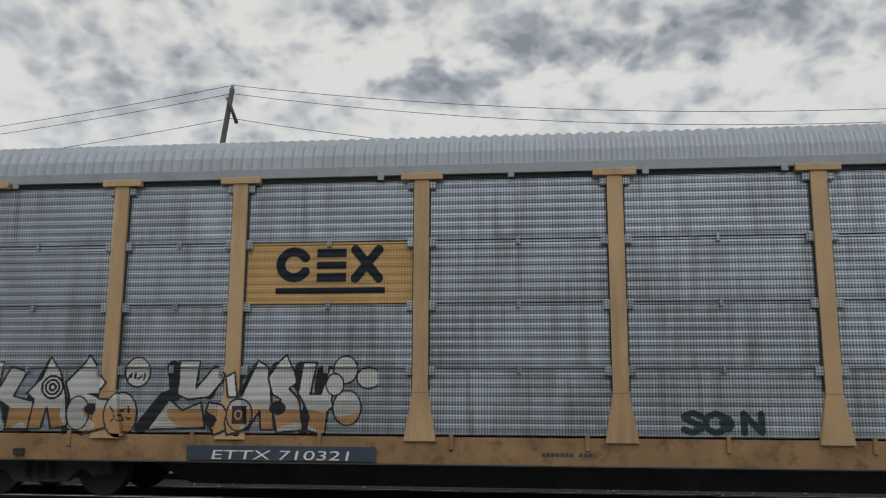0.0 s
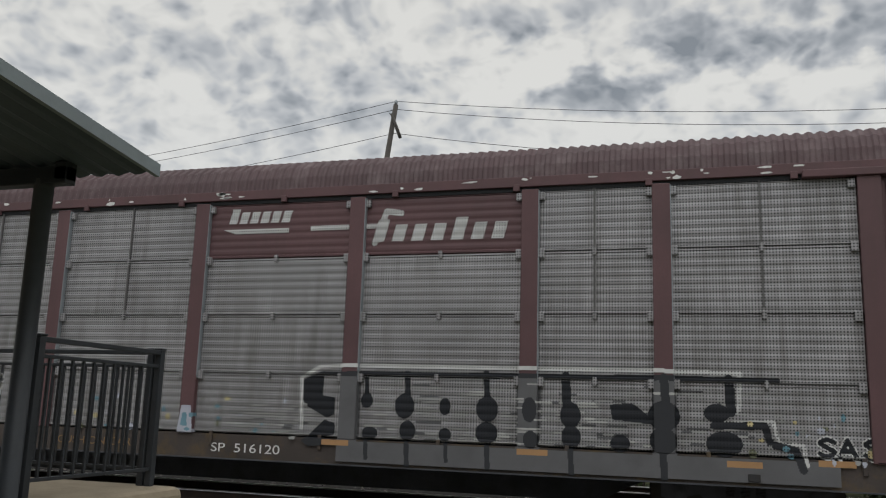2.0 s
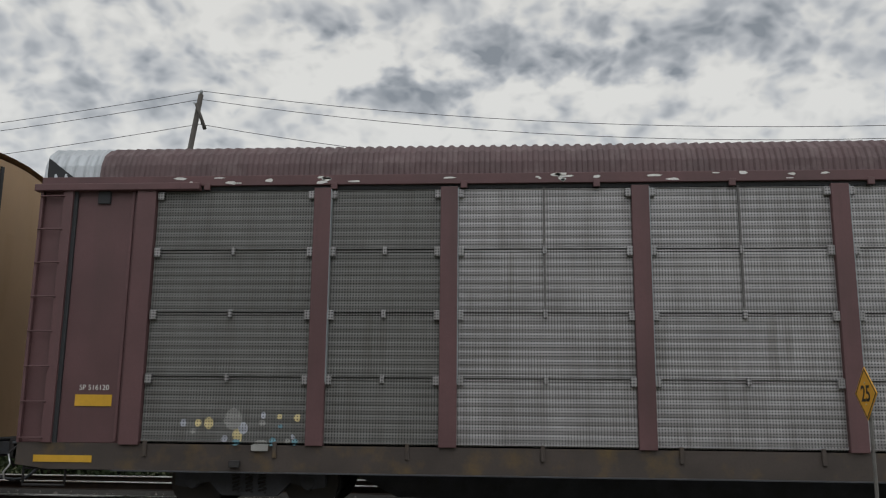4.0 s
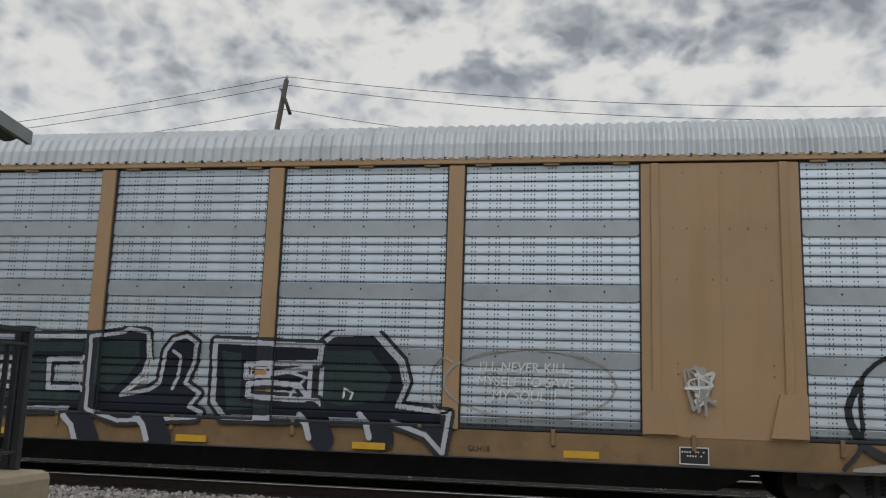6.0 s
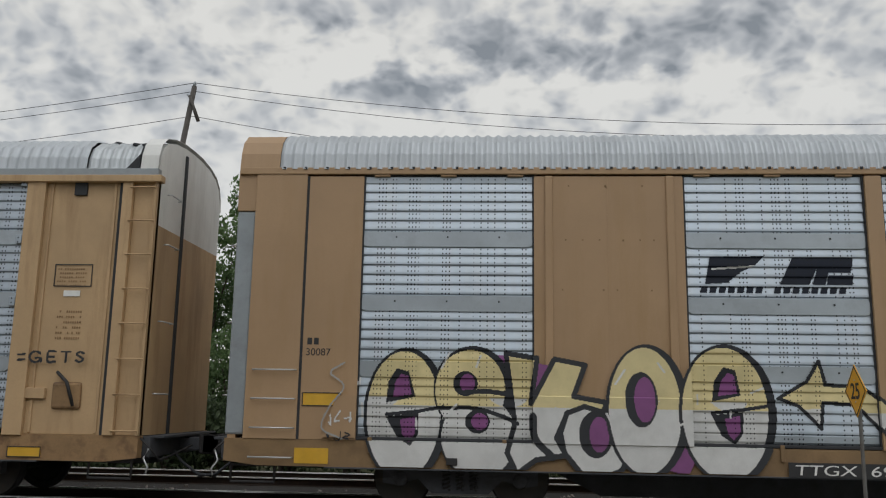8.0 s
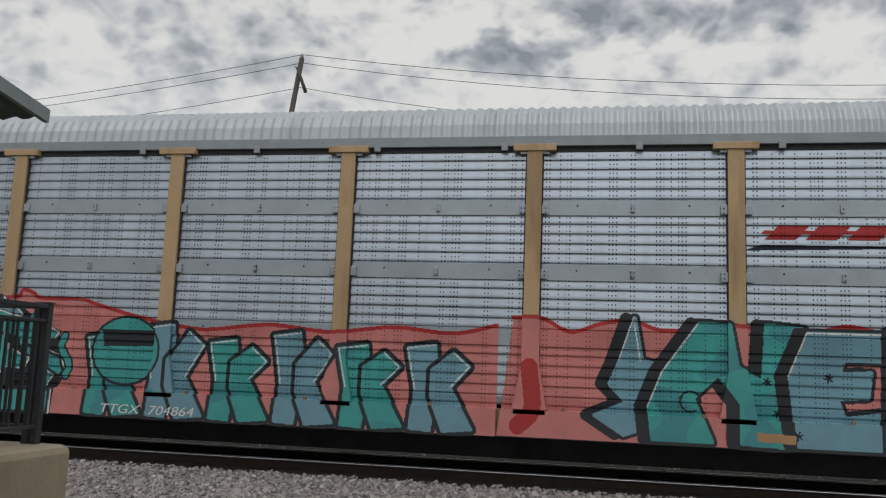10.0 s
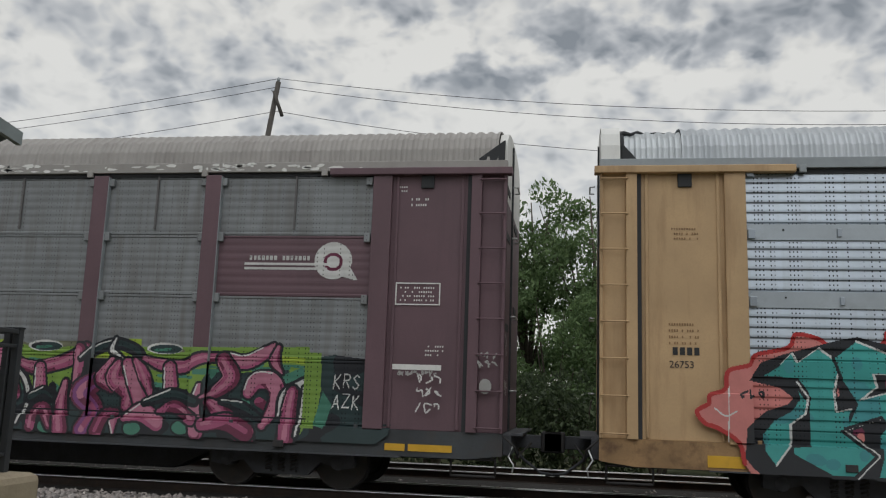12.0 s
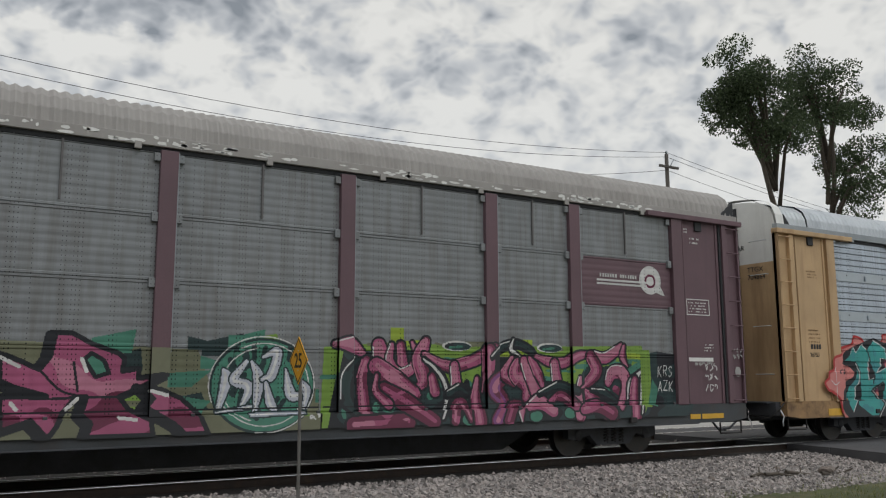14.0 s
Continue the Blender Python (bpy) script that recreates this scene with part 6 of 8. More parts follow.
def graffiti_a():
    cv = Canvas(-12.0, -5.0, 0.93, 2.2)
    # silver letters fading to rust orange below, with a black shadow to one side and thin black rims
    cv.stroke([(-11.28, 2.01), (-11.29, 1.58), (-11.57, 1.48), (-11.59, 1.07)], 0.20, "k", False)
    cv.stroke([(-10.4, 1.5), (-10.51, 1.05)], 0.16, "k", False)
    cv.stroke([(-10.87, 1.58), (-10.8, 1.21)], 0.20, "k", False)
    cv.stroke([(-10.17, 2.08), (-10.47, 1.5)], 0.10, "k", False)
    cv.stroke([(-9.77, 1.58), (-9.83, 1.05)], 0.16, "k", False)
    cv.stroke([(-9.48, 1.17), (-9.45, 1.32), (-9.38, 1.5)], 0.20, "k", False)
    cv.stroke([(-8.17, 1.99), (-8.11, 1.58), (-8.29, 1.52), (-8.64, 1.08)], 0.20, "k", False)
    cv.stroke([(-7.46, 1.87), (-7.59, 1.58)], 0.16, "k", False)
    cv.stroke([(-7.55, 1.22), (-7.5, 1.3)], 0.24, "k", False)
    cv.stroke([(-7.22, 1.14), (-7.12, 1.02)], 0.12, "k", False)
    cv.stroke([(-6.88, 1.99), (-7.07, 1.58)], 0.10, "k", False)
    cv.stroke([(-6.55, 1.99), (-6.68, 1.59)], 0.16, "k", False)
    cv.stroke([(-6.49, 1.38), (-6.44, 1.41)], 0.20, "k", False)
    cv.stroke([(-6.18, 1.99), (-6.23, 1.75), (-6.11, 1.59)], 0.16, "k", False)
    cv.stroke([(-5.83, 1.91), (-5.86, 1.67)], 0.20, "k", False)
    cv.stroke([(-6.07, 1.34), (-6.12, 1.06)], 0.14, "k", False)
    for outline in (
            [(-11.2, 2.06), (-10.94, 2.07), (-10.99, 1.66), (-10.81, 2.0), (-10.55, 1.91), (-10.74, 1.54), (-10.4, 1.46), (-10.47, 1.05), (-10.85, 1.04), (-10.8, 1.37), (-10.95, 1.46), (-11.02, 1.07), (-11.53, 1.04), (-11.51, 1.5), (-11.21, 1.5)],
            [(-10.47, 1.05), (-10.4, 1.5), (-10.53, 1.58), (-10.29, 1.83), (-10.17, 2.15), (-9.99, 1.91), (-9.89, 1.58), (-9.83, 1.09), (-10.09, 1.05), (-10.18, 1.37), (-10.26, 1.05)],
            [(-9.83, 1.05), (-9.81, 1.5), (-9.9, 1.75), (-9.61, 2.04), (-9.53, 2.18), (-9.31, 1.87), (-9.2, 1.75), (-9.34, 1.58), (-9.51, 1.58), (-9.26, 1.5), (-9.06, 1.5), (-9.04, 1.25), (-9.16, 1.08), (-9.54, 0.97)],
            [(-8.54, 1.05), (-8.21, 1.5), (-8.0, 1.34), (-7.71, 1.46), (-7.63, 1.08)],
            [(-8.07, 2.08), (-7.75, 2.08), (-7.8, 1.67), (-7.51, 2.01), (-7.31, 1.87), (-7.59, 1.54), (-7.92, 1.5), (-8.09, 1.58)],
            [(-7.59, 1.46), (-7.34, 1.42), (-7.2, 1.22), (-7.26, 1.06), (-7.46, 0.98), (-7.56, 1.08), (-7.42, 1.2), (-7.63, 1.32)],
            [(-7.31, 1.83), (-7.17, 1.91), (-7.12, 1.54), (-7.26, 1.54)],
            [(-7.09, 1.54), (-6.84, 2.09), (-6.68, 1.99), (-6.56, 1.06), (-6.77, 1.06), (-6.79, 1.34), (-6.97, 1.06), (-7.26, 0.98), (-7.3, 1.18), (-7.22, 1.46)],
            [(-6.68, 1.83), (-6.51, 2.08), (-6.4, 2.17), (-6.27, 1.91), (-6.23, 1.75), (-6.35, 1.67), (-6.19, 1.51), (-6.12, 1.06), (-6.52, 1.02), (-6.6, 1.38), (-6.46, 1.5), (-6.61, 1.59)],
            [(-6.14, 2.06), (-5.93, 2.06), (-6.02, 1.59), (-5.86, 1.59), (-5.73, 1.99), (-5.57, 1.91), (-5.7, 1.51), (-5.66, 1.41), (-5.75, 1.34), (-5.79, 0.99), (-6.07, 1.06), (-6.03, 1.26), (-6.15, 1.51), (-6.21, 1.59)]):
        cv.outlined(outline, "s", "k", 0.03)
    for x, z, rx, rz in ((-8.96, 1.27, 0.23, 0.32), (-8.74, 1.91, 0.19, 0.21), (-5.49, 1.95, 0.17, 0.19), (-5.14, 1.83, 0.17, 0.14), (-5.46, 1.39, 0.2, 0.24), (-5.65, 1.73, 0.12, 0.15), (-7.09, 1.28, 0.17, 0.22), (-9.67, 1.29, 0.17, 0.24)):
        cv.disc(x, z, rx + 0.025, rz + 0.025, "k")
        cv.disc(x, z, rx, rz, "s")
    for r in (0.17, 0.11, 0.05):
        cv.ring(-10.11, 1.68, r, r, 0.035, "k")
    cv.poly([(-7.19, 1.15), (-6.99, 1.15), (-6.99, 1.41), (-7.19, 1.41)], "k")
    cv.ring(-7.09, 1.28, 0.05, 0.06, 0.025, "s")
    cv.disc(-6.52, 1.38, 0.13, 0.1, "k")
    cv.disc(-9.45, 1.35, 0.12, 0.09, "k")
    scrawl(cv, -8.9, 1.80, 0.32, 0.1, 1, "k", 2, 0.028)
    scrawl(cv, -9.11, 1.3, 0.3, 0.1, 2, "k", 3, 0.022)
    cv.change("s", "w", z_min=1.5)
    cv.change("s", "o", z_max=1.36, seed=2, share=-0.12)
    cv.lay(CARS["A"], "fine", POSTS_A, 0.13, label="silver and rust block-letter graffiti")
    cv = Canvas(-13.2, -11.9, 1.0, 2.1)
    cv.ring(-12.68, 1.62, 0.22, 0.3, 0.05, "d", 40, 300)
    cv.ring(-12.6, 1.32, 0.16, 0.12, 0.07, "d")
    cv.ring(-12.2, 1.33, 0.11, 0.11, 0.04, "d")
    cv.stroke([(-12.27, 1.28), (-12.12, 1.38)], 0.04, "d")
    cv.stroke([(-12.9, 1.3), (-12.4, 1.85)], 0.025, "d")
    cv.lay(CARS["A"], "fine", [-12.6], 0.8, label="faint dark hand-sprayed loops")
    cv = Canvas(-0.8, 0.8, 1.0, 1.5)
    for ch, x in (("S", -0.62), ("O", -0.3), ("N", 0.2)):
        letter(cv, ch, x, x + 0.3, 1.08, 1.34, 0.09, "d", "d", 0.0)
    cv.disc(0.0, 1.2, 0.1, 0.12, "d")
    cv.lay(CARS["A"], "fine", POSTS_A, 0.13, label="dark hand-sprayed word")


def graffiti_b():
    cv = Canvas(-1.2, 12.2, 0.62, 2.3)
    # pale outlined letters with black voids
    for x0, x1 in ((4.2, 4.54), (7.05, 7.4), (9.0, 9.34)):
        cv.poly([(x0, 0.64), (x0, 2.0), (x1, 2.0), (x1, 0.64)], "e")
    cv.poly([(4.2, 0.64), (4.2, 0.96), (11.4, 0.96), (11.4, 0.64)], "e")
    rng = random.Random(5)
    for i in range(330):
        x, z = rng.choice([rng.uniform(4.6, 10.2), rng.uniform(4.6, 10.2), rng.uniform(2.2, 3.7)]), 1.03 + 0.043 * rng.randint(0, 20)
        if x > 4 or z < 1.5:
            cv.stroke([(x, z), (x + rng.uniform(0.06, 0.4), z)], 0.03, rng.choice("fffse"), False)
    cv.stroke([(3.55, 1.12), (3.51, 1.92), (3.83, 2.1), (4.45, 2.13), (7.19, 2.13), (9.18, 2.12), (10.19, 2.1), (10.16, 1.6), (9.89, 1.46)], 0.060, "w", False)
    cv.stroke([(9.94, 1.42), (10.6, 1.46), (10.66, 1.18), (10.97, 1.16), (11.0, 0.9)], 0.050, "w", False)
    cv.stroke([(3.91, 1.99), (7.19, 2.01), (9.17, 2.02), (10.67, 2.01)], 0.075, "k", False)
    cv.stroke([(9.83, 1.38), (10.49, 1.4), (10.56, 1.16), (10.87, 1.09), (10.95, 0.84)], 0.100, "k", False)
    cv.poly([(3.54, 1.89), (3.9, 2.04), (3.89, 1.65), (4.1, 1.62), (4.11, 1.36), (3.98, 1.3), (3.65, 1.46), (3.56, 1.52)], "k")
    cv.poly([(3.59, 0.93), (3.94, 1.27), (4.12, 1.22), (4.13, 1.05), (3.95, 1.0), (4.09, 0.9), (3.72, 0.85)], "k")
    cv.poly([(8.41, 1.63), (8.72, 1.66), (8.95, 1.49), (8.99, 1.37), (8.44, 1.42)], "k")
    for x, z, rx, rz in ((4.65, 1.59, 0.1, 0.12), (5.28, 1.52, 0.16, 0.19), (5.34, 1.15, 0.13, 0.15), (4.72, 1.09, 0.13, 0.1), (5.93, 1.53, 0.09, 0.13), (5.94, 1.11, 0.1, 0.1), (6.59, 1.51, 0.17, 0.19), (6.59, 1.16, 0.17, 0.16), (7.25, 1.52, 0.11, 0.18), (7.27, 1.09, 0.11, 0.13), (7.84, 1.46, 0.15, 0.19), (7.85, 1.15, 0.14, 0.17), (9.16, 1.49, 0.22, 0.21), (8.55, 1.09, 0.14, 0.12), (9.15, 1.15, 0.19, 0.19), (9.87, 1.55, 0.17, 0.13), (9.96, 1.14, 0.24, 0.17)):
        cv.disc(x, z, rx, rz, "k")
    for x, z0, z1, w in ((4.63, 2.01, 1.63, 0.07), (5.31, 2.02, 1.68, 0.09), (6.57, 2.04, 1.67, 0.09), (7.77, 2.02, 1.58, 0.13), (9.17, 2.02, 1.69, 0.12), (10.04, 2.02, 1.57, 0.13), (4.68, 1.05, 0.72, 0.07), (5.35, 1.03, 0.62, 0.08), (5.97, 1.05, 0.73, 0.06), (6.61, 1.03, 0.67, 0.08), (7.85, 0.99, 0.64, 0.08), (9.14, 1.01, 0.65, 0.1)):
        cv.stroke([(x, z0), (x + 0.02, z1)], w, "k", False)
    for x, z in ((3.95, 0.92), (7.07, 0.91), (9.99, 0.87), (11.14, 0.93)):
        cv.poly([(x, z - 0.04), (x + 0.45, z - 0.04), (x + 0.45, z + 0.05), (x, z + 0.05)], "o")
    cv.poly([(1.31, 0.98), (1.61, 0.98), (1.55, 1.42), (1.37, 1.42)], "l")
    cv.poly([(1.37, 1.1), (1.5, 1.08), (1.48, 1.3), (1.4, 1.3)], "b")
    for ch, x in (("S", 11.15), ("A", 11.4), ("S", 11.7)):
        letter(cv, ch, x, x + 0.22, 1.03, 1.25, 0.06, "k", "w", 0.02)
    for i in range(80):
        x, z = rng.choice([rng.uniform(-1.0, 3.6), rng.uniform(10.3, 12.0)]), rng.uniform(0.95, 1.55)
        cv.disc(x, z, rng.uniform(0.015, 0.06), rng.uniform(0.015, 0.06), rng.choice("fffflbvc"))
    cv.lay(CARS["B"], "fine", POSTS_A, 0.14, label="pale outlined graffiti with black voids and paint dabs")
    cv = Canvas(-13.2, -9.2, 0.9, 1.6)
    for i in range(22):
        x, z = rng.uniform(-11.3, -9.4), rng.uniform(0.92, 1.5)
        r = rng.choice((0.03, 0.04, 0.05, 0.07, 0.13))
        cv.disc(x, z, r, r * rng.uniform(0.9, 1.3), rng.choice("fflbcf"))
    cv.lay(CARS["B"], "fine", POSTS_A, 0.14, label="pale paint dabs")


graffiti_c()
graffiti_d()
graffiti_e()
graffiti_a()
graffiti_b()


def plate(car, x0, x1, z0, z1, y, mat, name="label_plate", label=""):
    return box(name, (x0, x1, y - 0.004, y + 0.004, z0, z1), mat, CARS[car], label, bevel=0.0)


def frame_lines(car, x0, x1, z0, z1, y, mat, w=0.018):
    bm = bmesh.new()
    for a, b, c, d in ((x0, x1, z0, z0 + w), (x0, x1, z1 - w, z1), (x0, x0 + w, z0 + w, z1 - w), (x1 - w, x1, z0 + w, z1 - w)):
        add_box(bm, a, b, y - 0.006, y - 0.002, c, d)
    part("label_border", bm, mat, CARS[car])


def data_block(car, x, z, w, rows, y, mat, h=0.045):
    rng = random.Random(int(x * 10) + rows)
    out = []
    for r in range(rows):
        txt = "".join(rng.choice(["1", "1", "1", " "]) for _ in range(int(w / 0.036)))
        out.append((x, z - r * h * 1.8, txt, 0.02, h * 0.7, 0.036))
    bars("stencilled_data", out, y, mat, CARS[car])


def emblem(car, kind, x0, x1, z0, z1, items, columns, label):
    """Plain shapes of an emblem, laid on the ribbed sheet. items of (colour key, list of outlines)."""
    cv = Canvas(x0, x1, z0, z1, 0.01)
    for op, key, args in items:
        if op == "poly":
            cv.poly(args, key)
        elif op == "ring":
            cv.ring(*args[:5], key, *args[5:])
        elif op == "disc":
            cv.disc(*args, key)
        else:
            cv.stroke(args[0], args[1], key, False)
    cv.lay(CARS[car], kind, [], 0.0, "emblem", columns, label)


def slant(x, z, w, h, s=0.25):
    return [(x, z), (x + w, z), (x + w + s * h, z + h), (x + s * h, z + h)]


def stencils():
    a, b, c, d, e = (CARS[k] for k in "ABCDE")
    # A: blue shapes on a yellow panel
    emblem("A", "fine", -7.1, -4.4, 2.95, 3.95, [
        ("ring", "n", (-6.34, 3.55, 0.21, 0.20, 0.14, 32, 328)), ("poly", "n", slant(-5.98, 3.66, 0.46, 0.13, 0)), ("poly", "n", slant(-5.98, 3.48, 0.46, 0.11, 0)), ("poly", "n", slant(-5.98, 3.28, 0.46, 0.13, 0)),
        ("stroke", "n", ([(-5.38, 3.33), (-5.02, 3.77)], 0.14)), ("stroke", "n", ([(-5.38, 3.77), (-5.02, 3.33)], 0.14)), ("poly", "n", slant(-6.62, 3.1, 1.7, 0.09, 0))], False, "faded blue railway emblem")
    plate("A", -7.86, -5.0, 0.62, 0.83, -1.575, M["navy"], "number_board", "dark blue number board")
    writing("ETTX 710321", -7.5, 0.635, 0.19, -1.583, M["label_white"], a, 0.1, stretch=2.0)
    plate("A", -13.09, -12.24, 3.5, 4.08, -1.51, M["yellow"], "notice", "yellow notice with dark lettering")
    frame_lines("A", -13.09, -12.24, 3.5, 4.08, -1.513, M["label_black"])
    writing("Quality", -12.92, 3.74, 0.19, -1.518, M["label_black"], a, 0.2)
    writing("Auto Rack", -13.06, 3.54, 0.17, -1.518, M["label_black"], a, 0.2)
    bars("lettering", [(-12.85, 3.92, "1 111", 0.07, 0.12, 0.09)], -1.518, M["label_black"], a, 0.2)
    frame_lines("A", -13.1, -12.5, 1.45, 1.68, -1.505, M["label_black"], 0.012)
    bars("lettering", [(-2.6, 0.72, "1111111 111", 0.05, 0.05, 0.066)], -1.537, M["black"], a)
    # B: pale slanted blocks in place of the line's name
    emblem("B", "fine", 1.6, 7.2, 3.95, 4.85, [("poly", "w", slant(1.95 + i * 0.2, 4.5, 0.15, 0.2 if i else 0.26)) for i in range(6)] + [("poly", "w", slant(4.62 + i * 0.33, 4.12, 0.2, 0.36 if i in (0, 4) else 0.27)) for i in range(7)] + [("poly", "w", [(1.85, 4.4), (2.1, 4.32), (3.1, 4.32), (3.1, 4.4)]), ("poly", "w", [(3.5, 4.34), (4.65, 4.34), (4.75, 4.42), (3.5, 4.42)]), ("stroke", "w", ([(4.66, 4.1), (4.85, 4.62), (5.1, 4.58)], 0.1))], False, "pale railway emblem on the upper sheets")
    writing("CUSHION-CAR", -1.1, 0.72, 0.18, -1.537, M["sill_tan"], b, 0, stretch=1.25)
    writing("SP  516120", 1.95, 0.70, 0.2, -1.537, M["label_white"], b, 0, stretch=1.4)
    frame_lines("B", 12.13, 12.84, 3.46, 3.93, -1.51, M["label_white"])
    data_block("B", 12.2, 3.84, 0.6, 5, -1.508, M["label_white"])
    plate("B", 12.28, 12.84, 1.52, 1.69, -1.508, M["label_yellow"], "notice", "yellow notice")
    writing("SP 516120", 12.3, 1.76, 0.11, -1.508, M["label_white"], b)
    plate("B", -12.85, -12.28, 1.52, 1.69, -1.508, M["label_yellow"], "notice", "yellow notice")
    writing("SP 516120", -12.8, 1.76, 0.11, -1.508, M["label_white"], b)
    for x in (-13.4, 12.6):
        plate("B", x, x + 0.9, 0.70, 0.80, -1.537, M["label_yellow"], "reflector", "yellow reflective strip")
    # C
    emblem("C", "wide", -7.0, -4.3, 3.1, 3.95, [
        ("poly", "n", [(-6.82, 3.32), (-6.74, 3.72), (-5.95, 3.74), (-6.1, 3.6), (-6.3, 3.5), (-6.5, 3.34)]),
        ("poly", "w", [(-6.72, 3.56), (-6.1, 3.60), (-6.15, 3.57), (-6.72, 3.53)]),
        ("poly", "n", slant(-5.75, 3.32, 0.42, 0.4, 0.5)), ("poly", "n", slant(-5.28, 3.32, 0.18, 0.4, 0.3)), ("poly", "n", slant(-5.05, 3.5, 0.32, 0.22, 0.2)), ("poly", "n", slant(-5.08, 3.32, 0.36, 0.14, 0.2))]
        + [("poly", "n", slant(-6.9 + i * 0.132, 3.19, 0.095, 0.09, 0.3)) for i in range(16) if i != 7], True, "black railway emblem on the ribbed sheet")
    plate("C", -5.79, -3.47, 0.60, 0.80, -1.577, M["label_black"], "number_board", "black number board")
    writing("TTGX  697684", -5.72, 0.63, 0.2, -1.583, M["label_white"], c, 0.1, stretch=1.6)
    for txt, x, z in (("I'LL NEVER KILL", 4.75, 1.83), ("MYSELF TO SAVE", 4.72, 1.62), ("MY SOUL !!", 4.95, 1.42)):
        writing(txt, x, z, 0.2, -1.532, M["label_white"], c, 0.1, "hand_lettering", stretch=0.95)
    writing("GLH18", 4.62, 0.68, 0.11, -1.537, M["label_black"], c)
    writing("FB-661", 12.04, 1.69, 0.16, -1.542, M["label_black"], c)
    plate("C", 12.06, 12.56, 1.88, 2.06, -1.538, M["label_yellow"], "notice", "yellow notice with a dark border")
    frame_lines("C", 12.06, 12.56, 1.88, 2.06, -1.54, M["label_black"], 0.014)
    data_block("C", 12.02, 3.55, 0.6, 5, -1.538, M["label_black"])
    data_block("C", 11.98, 2.52, 0.65, 2, -1.538, M["label_black"])
    box("stencil_line", (11.95, 12.6, -1.541, -1.537, 2.62, 2.635), M["label_black"], c, bevel=0)
    data_block("C", 11.95, 2.68, 0.65, 1, -1.538, M["label_black"], 0.04)
    data_block("C", 12.1, 4.55, 0.45, 3, -1.538, M["tan"])
    bars("lettering", [(-12.68, 2.36, "11", 0.07, 0.1, 0.1), ], -1.538, M["label_black"], c)
    writing("30087", -12.7, 2.2, 0.15, -1.538, M["label_black"], c)
    plate("C", -12.72, -12.14, 1.46, 1.66, -1.538, M["label_yellow"], "notice", "yellow notice with a dark border")
    frame_lines("C", -12.72, -12.14, 1.46, 1.66, -1.54, M["label_black"], 0.014)
    for x in (-12.8, -3.3, 0.1, 2.9, 6.0, 12.35):
        plate("C", x, x + 0.5, 0.64, 0.74 if abs(x) < 12 else 0.86, -1.577 if -4 < x < 4 else -1.537, M["label_yellow"], "reflector", "yellow reflective strip")
    plate("C", 7.6, 8.0, 0.62, 0.86, -1.537, M["label_black"], "notice", "black data plate")
    frame_lines("C", 7.6, 8.0, 0.62, 0.86, -1.54, M["label_white"], 0.014)
    data_block("C", 7.63, 0.78, 0.35, 2, -1.542, M["label_white"], 0.03)
    # D
    emblem("D", "wide", 4.4, 7.3, 3.2, 3.85, [("poly", "R", slant(4.75 + i * 0.55, 3.52, 0.42, 0.2, 0.9)) for i in range(4)] + [("poly", "R", slant(4.7, 3.6, 2.1, 0.05, 0.9)), ("poly", "n", [(4.45, 3.36), (4.7, 3.44), (7.1, 3.42), (5.4, 3.38)])], True, "red railway emblem over a dark swoosh")
    frame_lines("D", 12.35, 12.95, 3.2, 3.55, -1.51, M["label_black"], 0.014)
    data_block("D", 12.4, 3.46, 0.5, 5, -1.508, M["sill_yellow"], 0.035)
    plate("D", 12.52, 12.78, 3.05, 3.14, -1.508, M["label_white"], "notice", "small white label")
    data_block("D", 12.45, 2.8, 0.4, 6, -1.508, M["sill_yellow"], 0.045)
    plate("D", 11.9, 12.42, 0.64, 0.8, -1.537, M["label_yellow"], "notice", "yellow notice")
    frame_lines("D", 11.9, 12.42, 0.64, 0.8, -1.54, M["label_black"], 0.014)
    bars("lettering", [(-12.85, 2.18, "1111", 0.07, 0.11, 0.1)], -1.508, M["label_black"], d)
    writing("26753", -12.9, 2.0, 0.14, -1.508, M["label_black"], d)
    data_block("D", -12.85, 4.0, 0.4, 3, -1.508, M["sill_yellow"], 0.04)
    data_block("D", -12.9, 2.6, 0.45, 4, -1.508, M["sill_yellow"], 0.05)
    plate("D", -12.4, -11.9, 0.64, 0.8, -1.537, M["label_yellow"], "notice", "yellow notice")
    writing("TTGX  704864", -5.35, 0.64, 0.2, -1.583, M["label_white"], d, 0.2, stretch=1.3)
    box("door_handle_box", (11.95, 12.4, -1.56, -1.48, 1.50, 1.66), M["yellow"], d)
    rod("lock_bar", [(12.55, -1.52, 1.9), (12.75, -1.6, 1.75), (12.85, -1.55, 1.4)], 0.025, M["wheel"], d)
    box("lock_housing", (12.5, 12.95, -1.55, -1.48, 1.35, 1.75), M["sill_yellow"], d, bevel=0.04)
    # E
    emblem("E", "flat", 9.5, 11.8, 3.05, 3.85, [("disc", "w", (11.2, 3.5, 0.30, 0.29)), ("ring", "M", (11.2, 3.48, 0.13, 0.12, 0.05)), ("poly", "w", [(11.25, 3.28), (11.55, 3.2), (11.6, 3.2), (11.48, 3.4)]), ("poly", "w", slant(9.76, 3.42, 1.35, 0.035, 0)), ("poly", "w", slant(9.76, 3.35, 1.35, 0.035, 0))] + [("poly", "w", slant(9.84 + i * 0.067, 3.5, 0.045, 0.07, 0)) for i in range(15) if i != 7], True, "pale round railway emblem with two bars")
    frame_lines("E", 12.21, 12.9, 2.83, 3.17, -1.51, M["label_white"])
    data_block("E", 12.28, 3.08, 0.55, 4, -1.508, M["label_white"], 0.035)
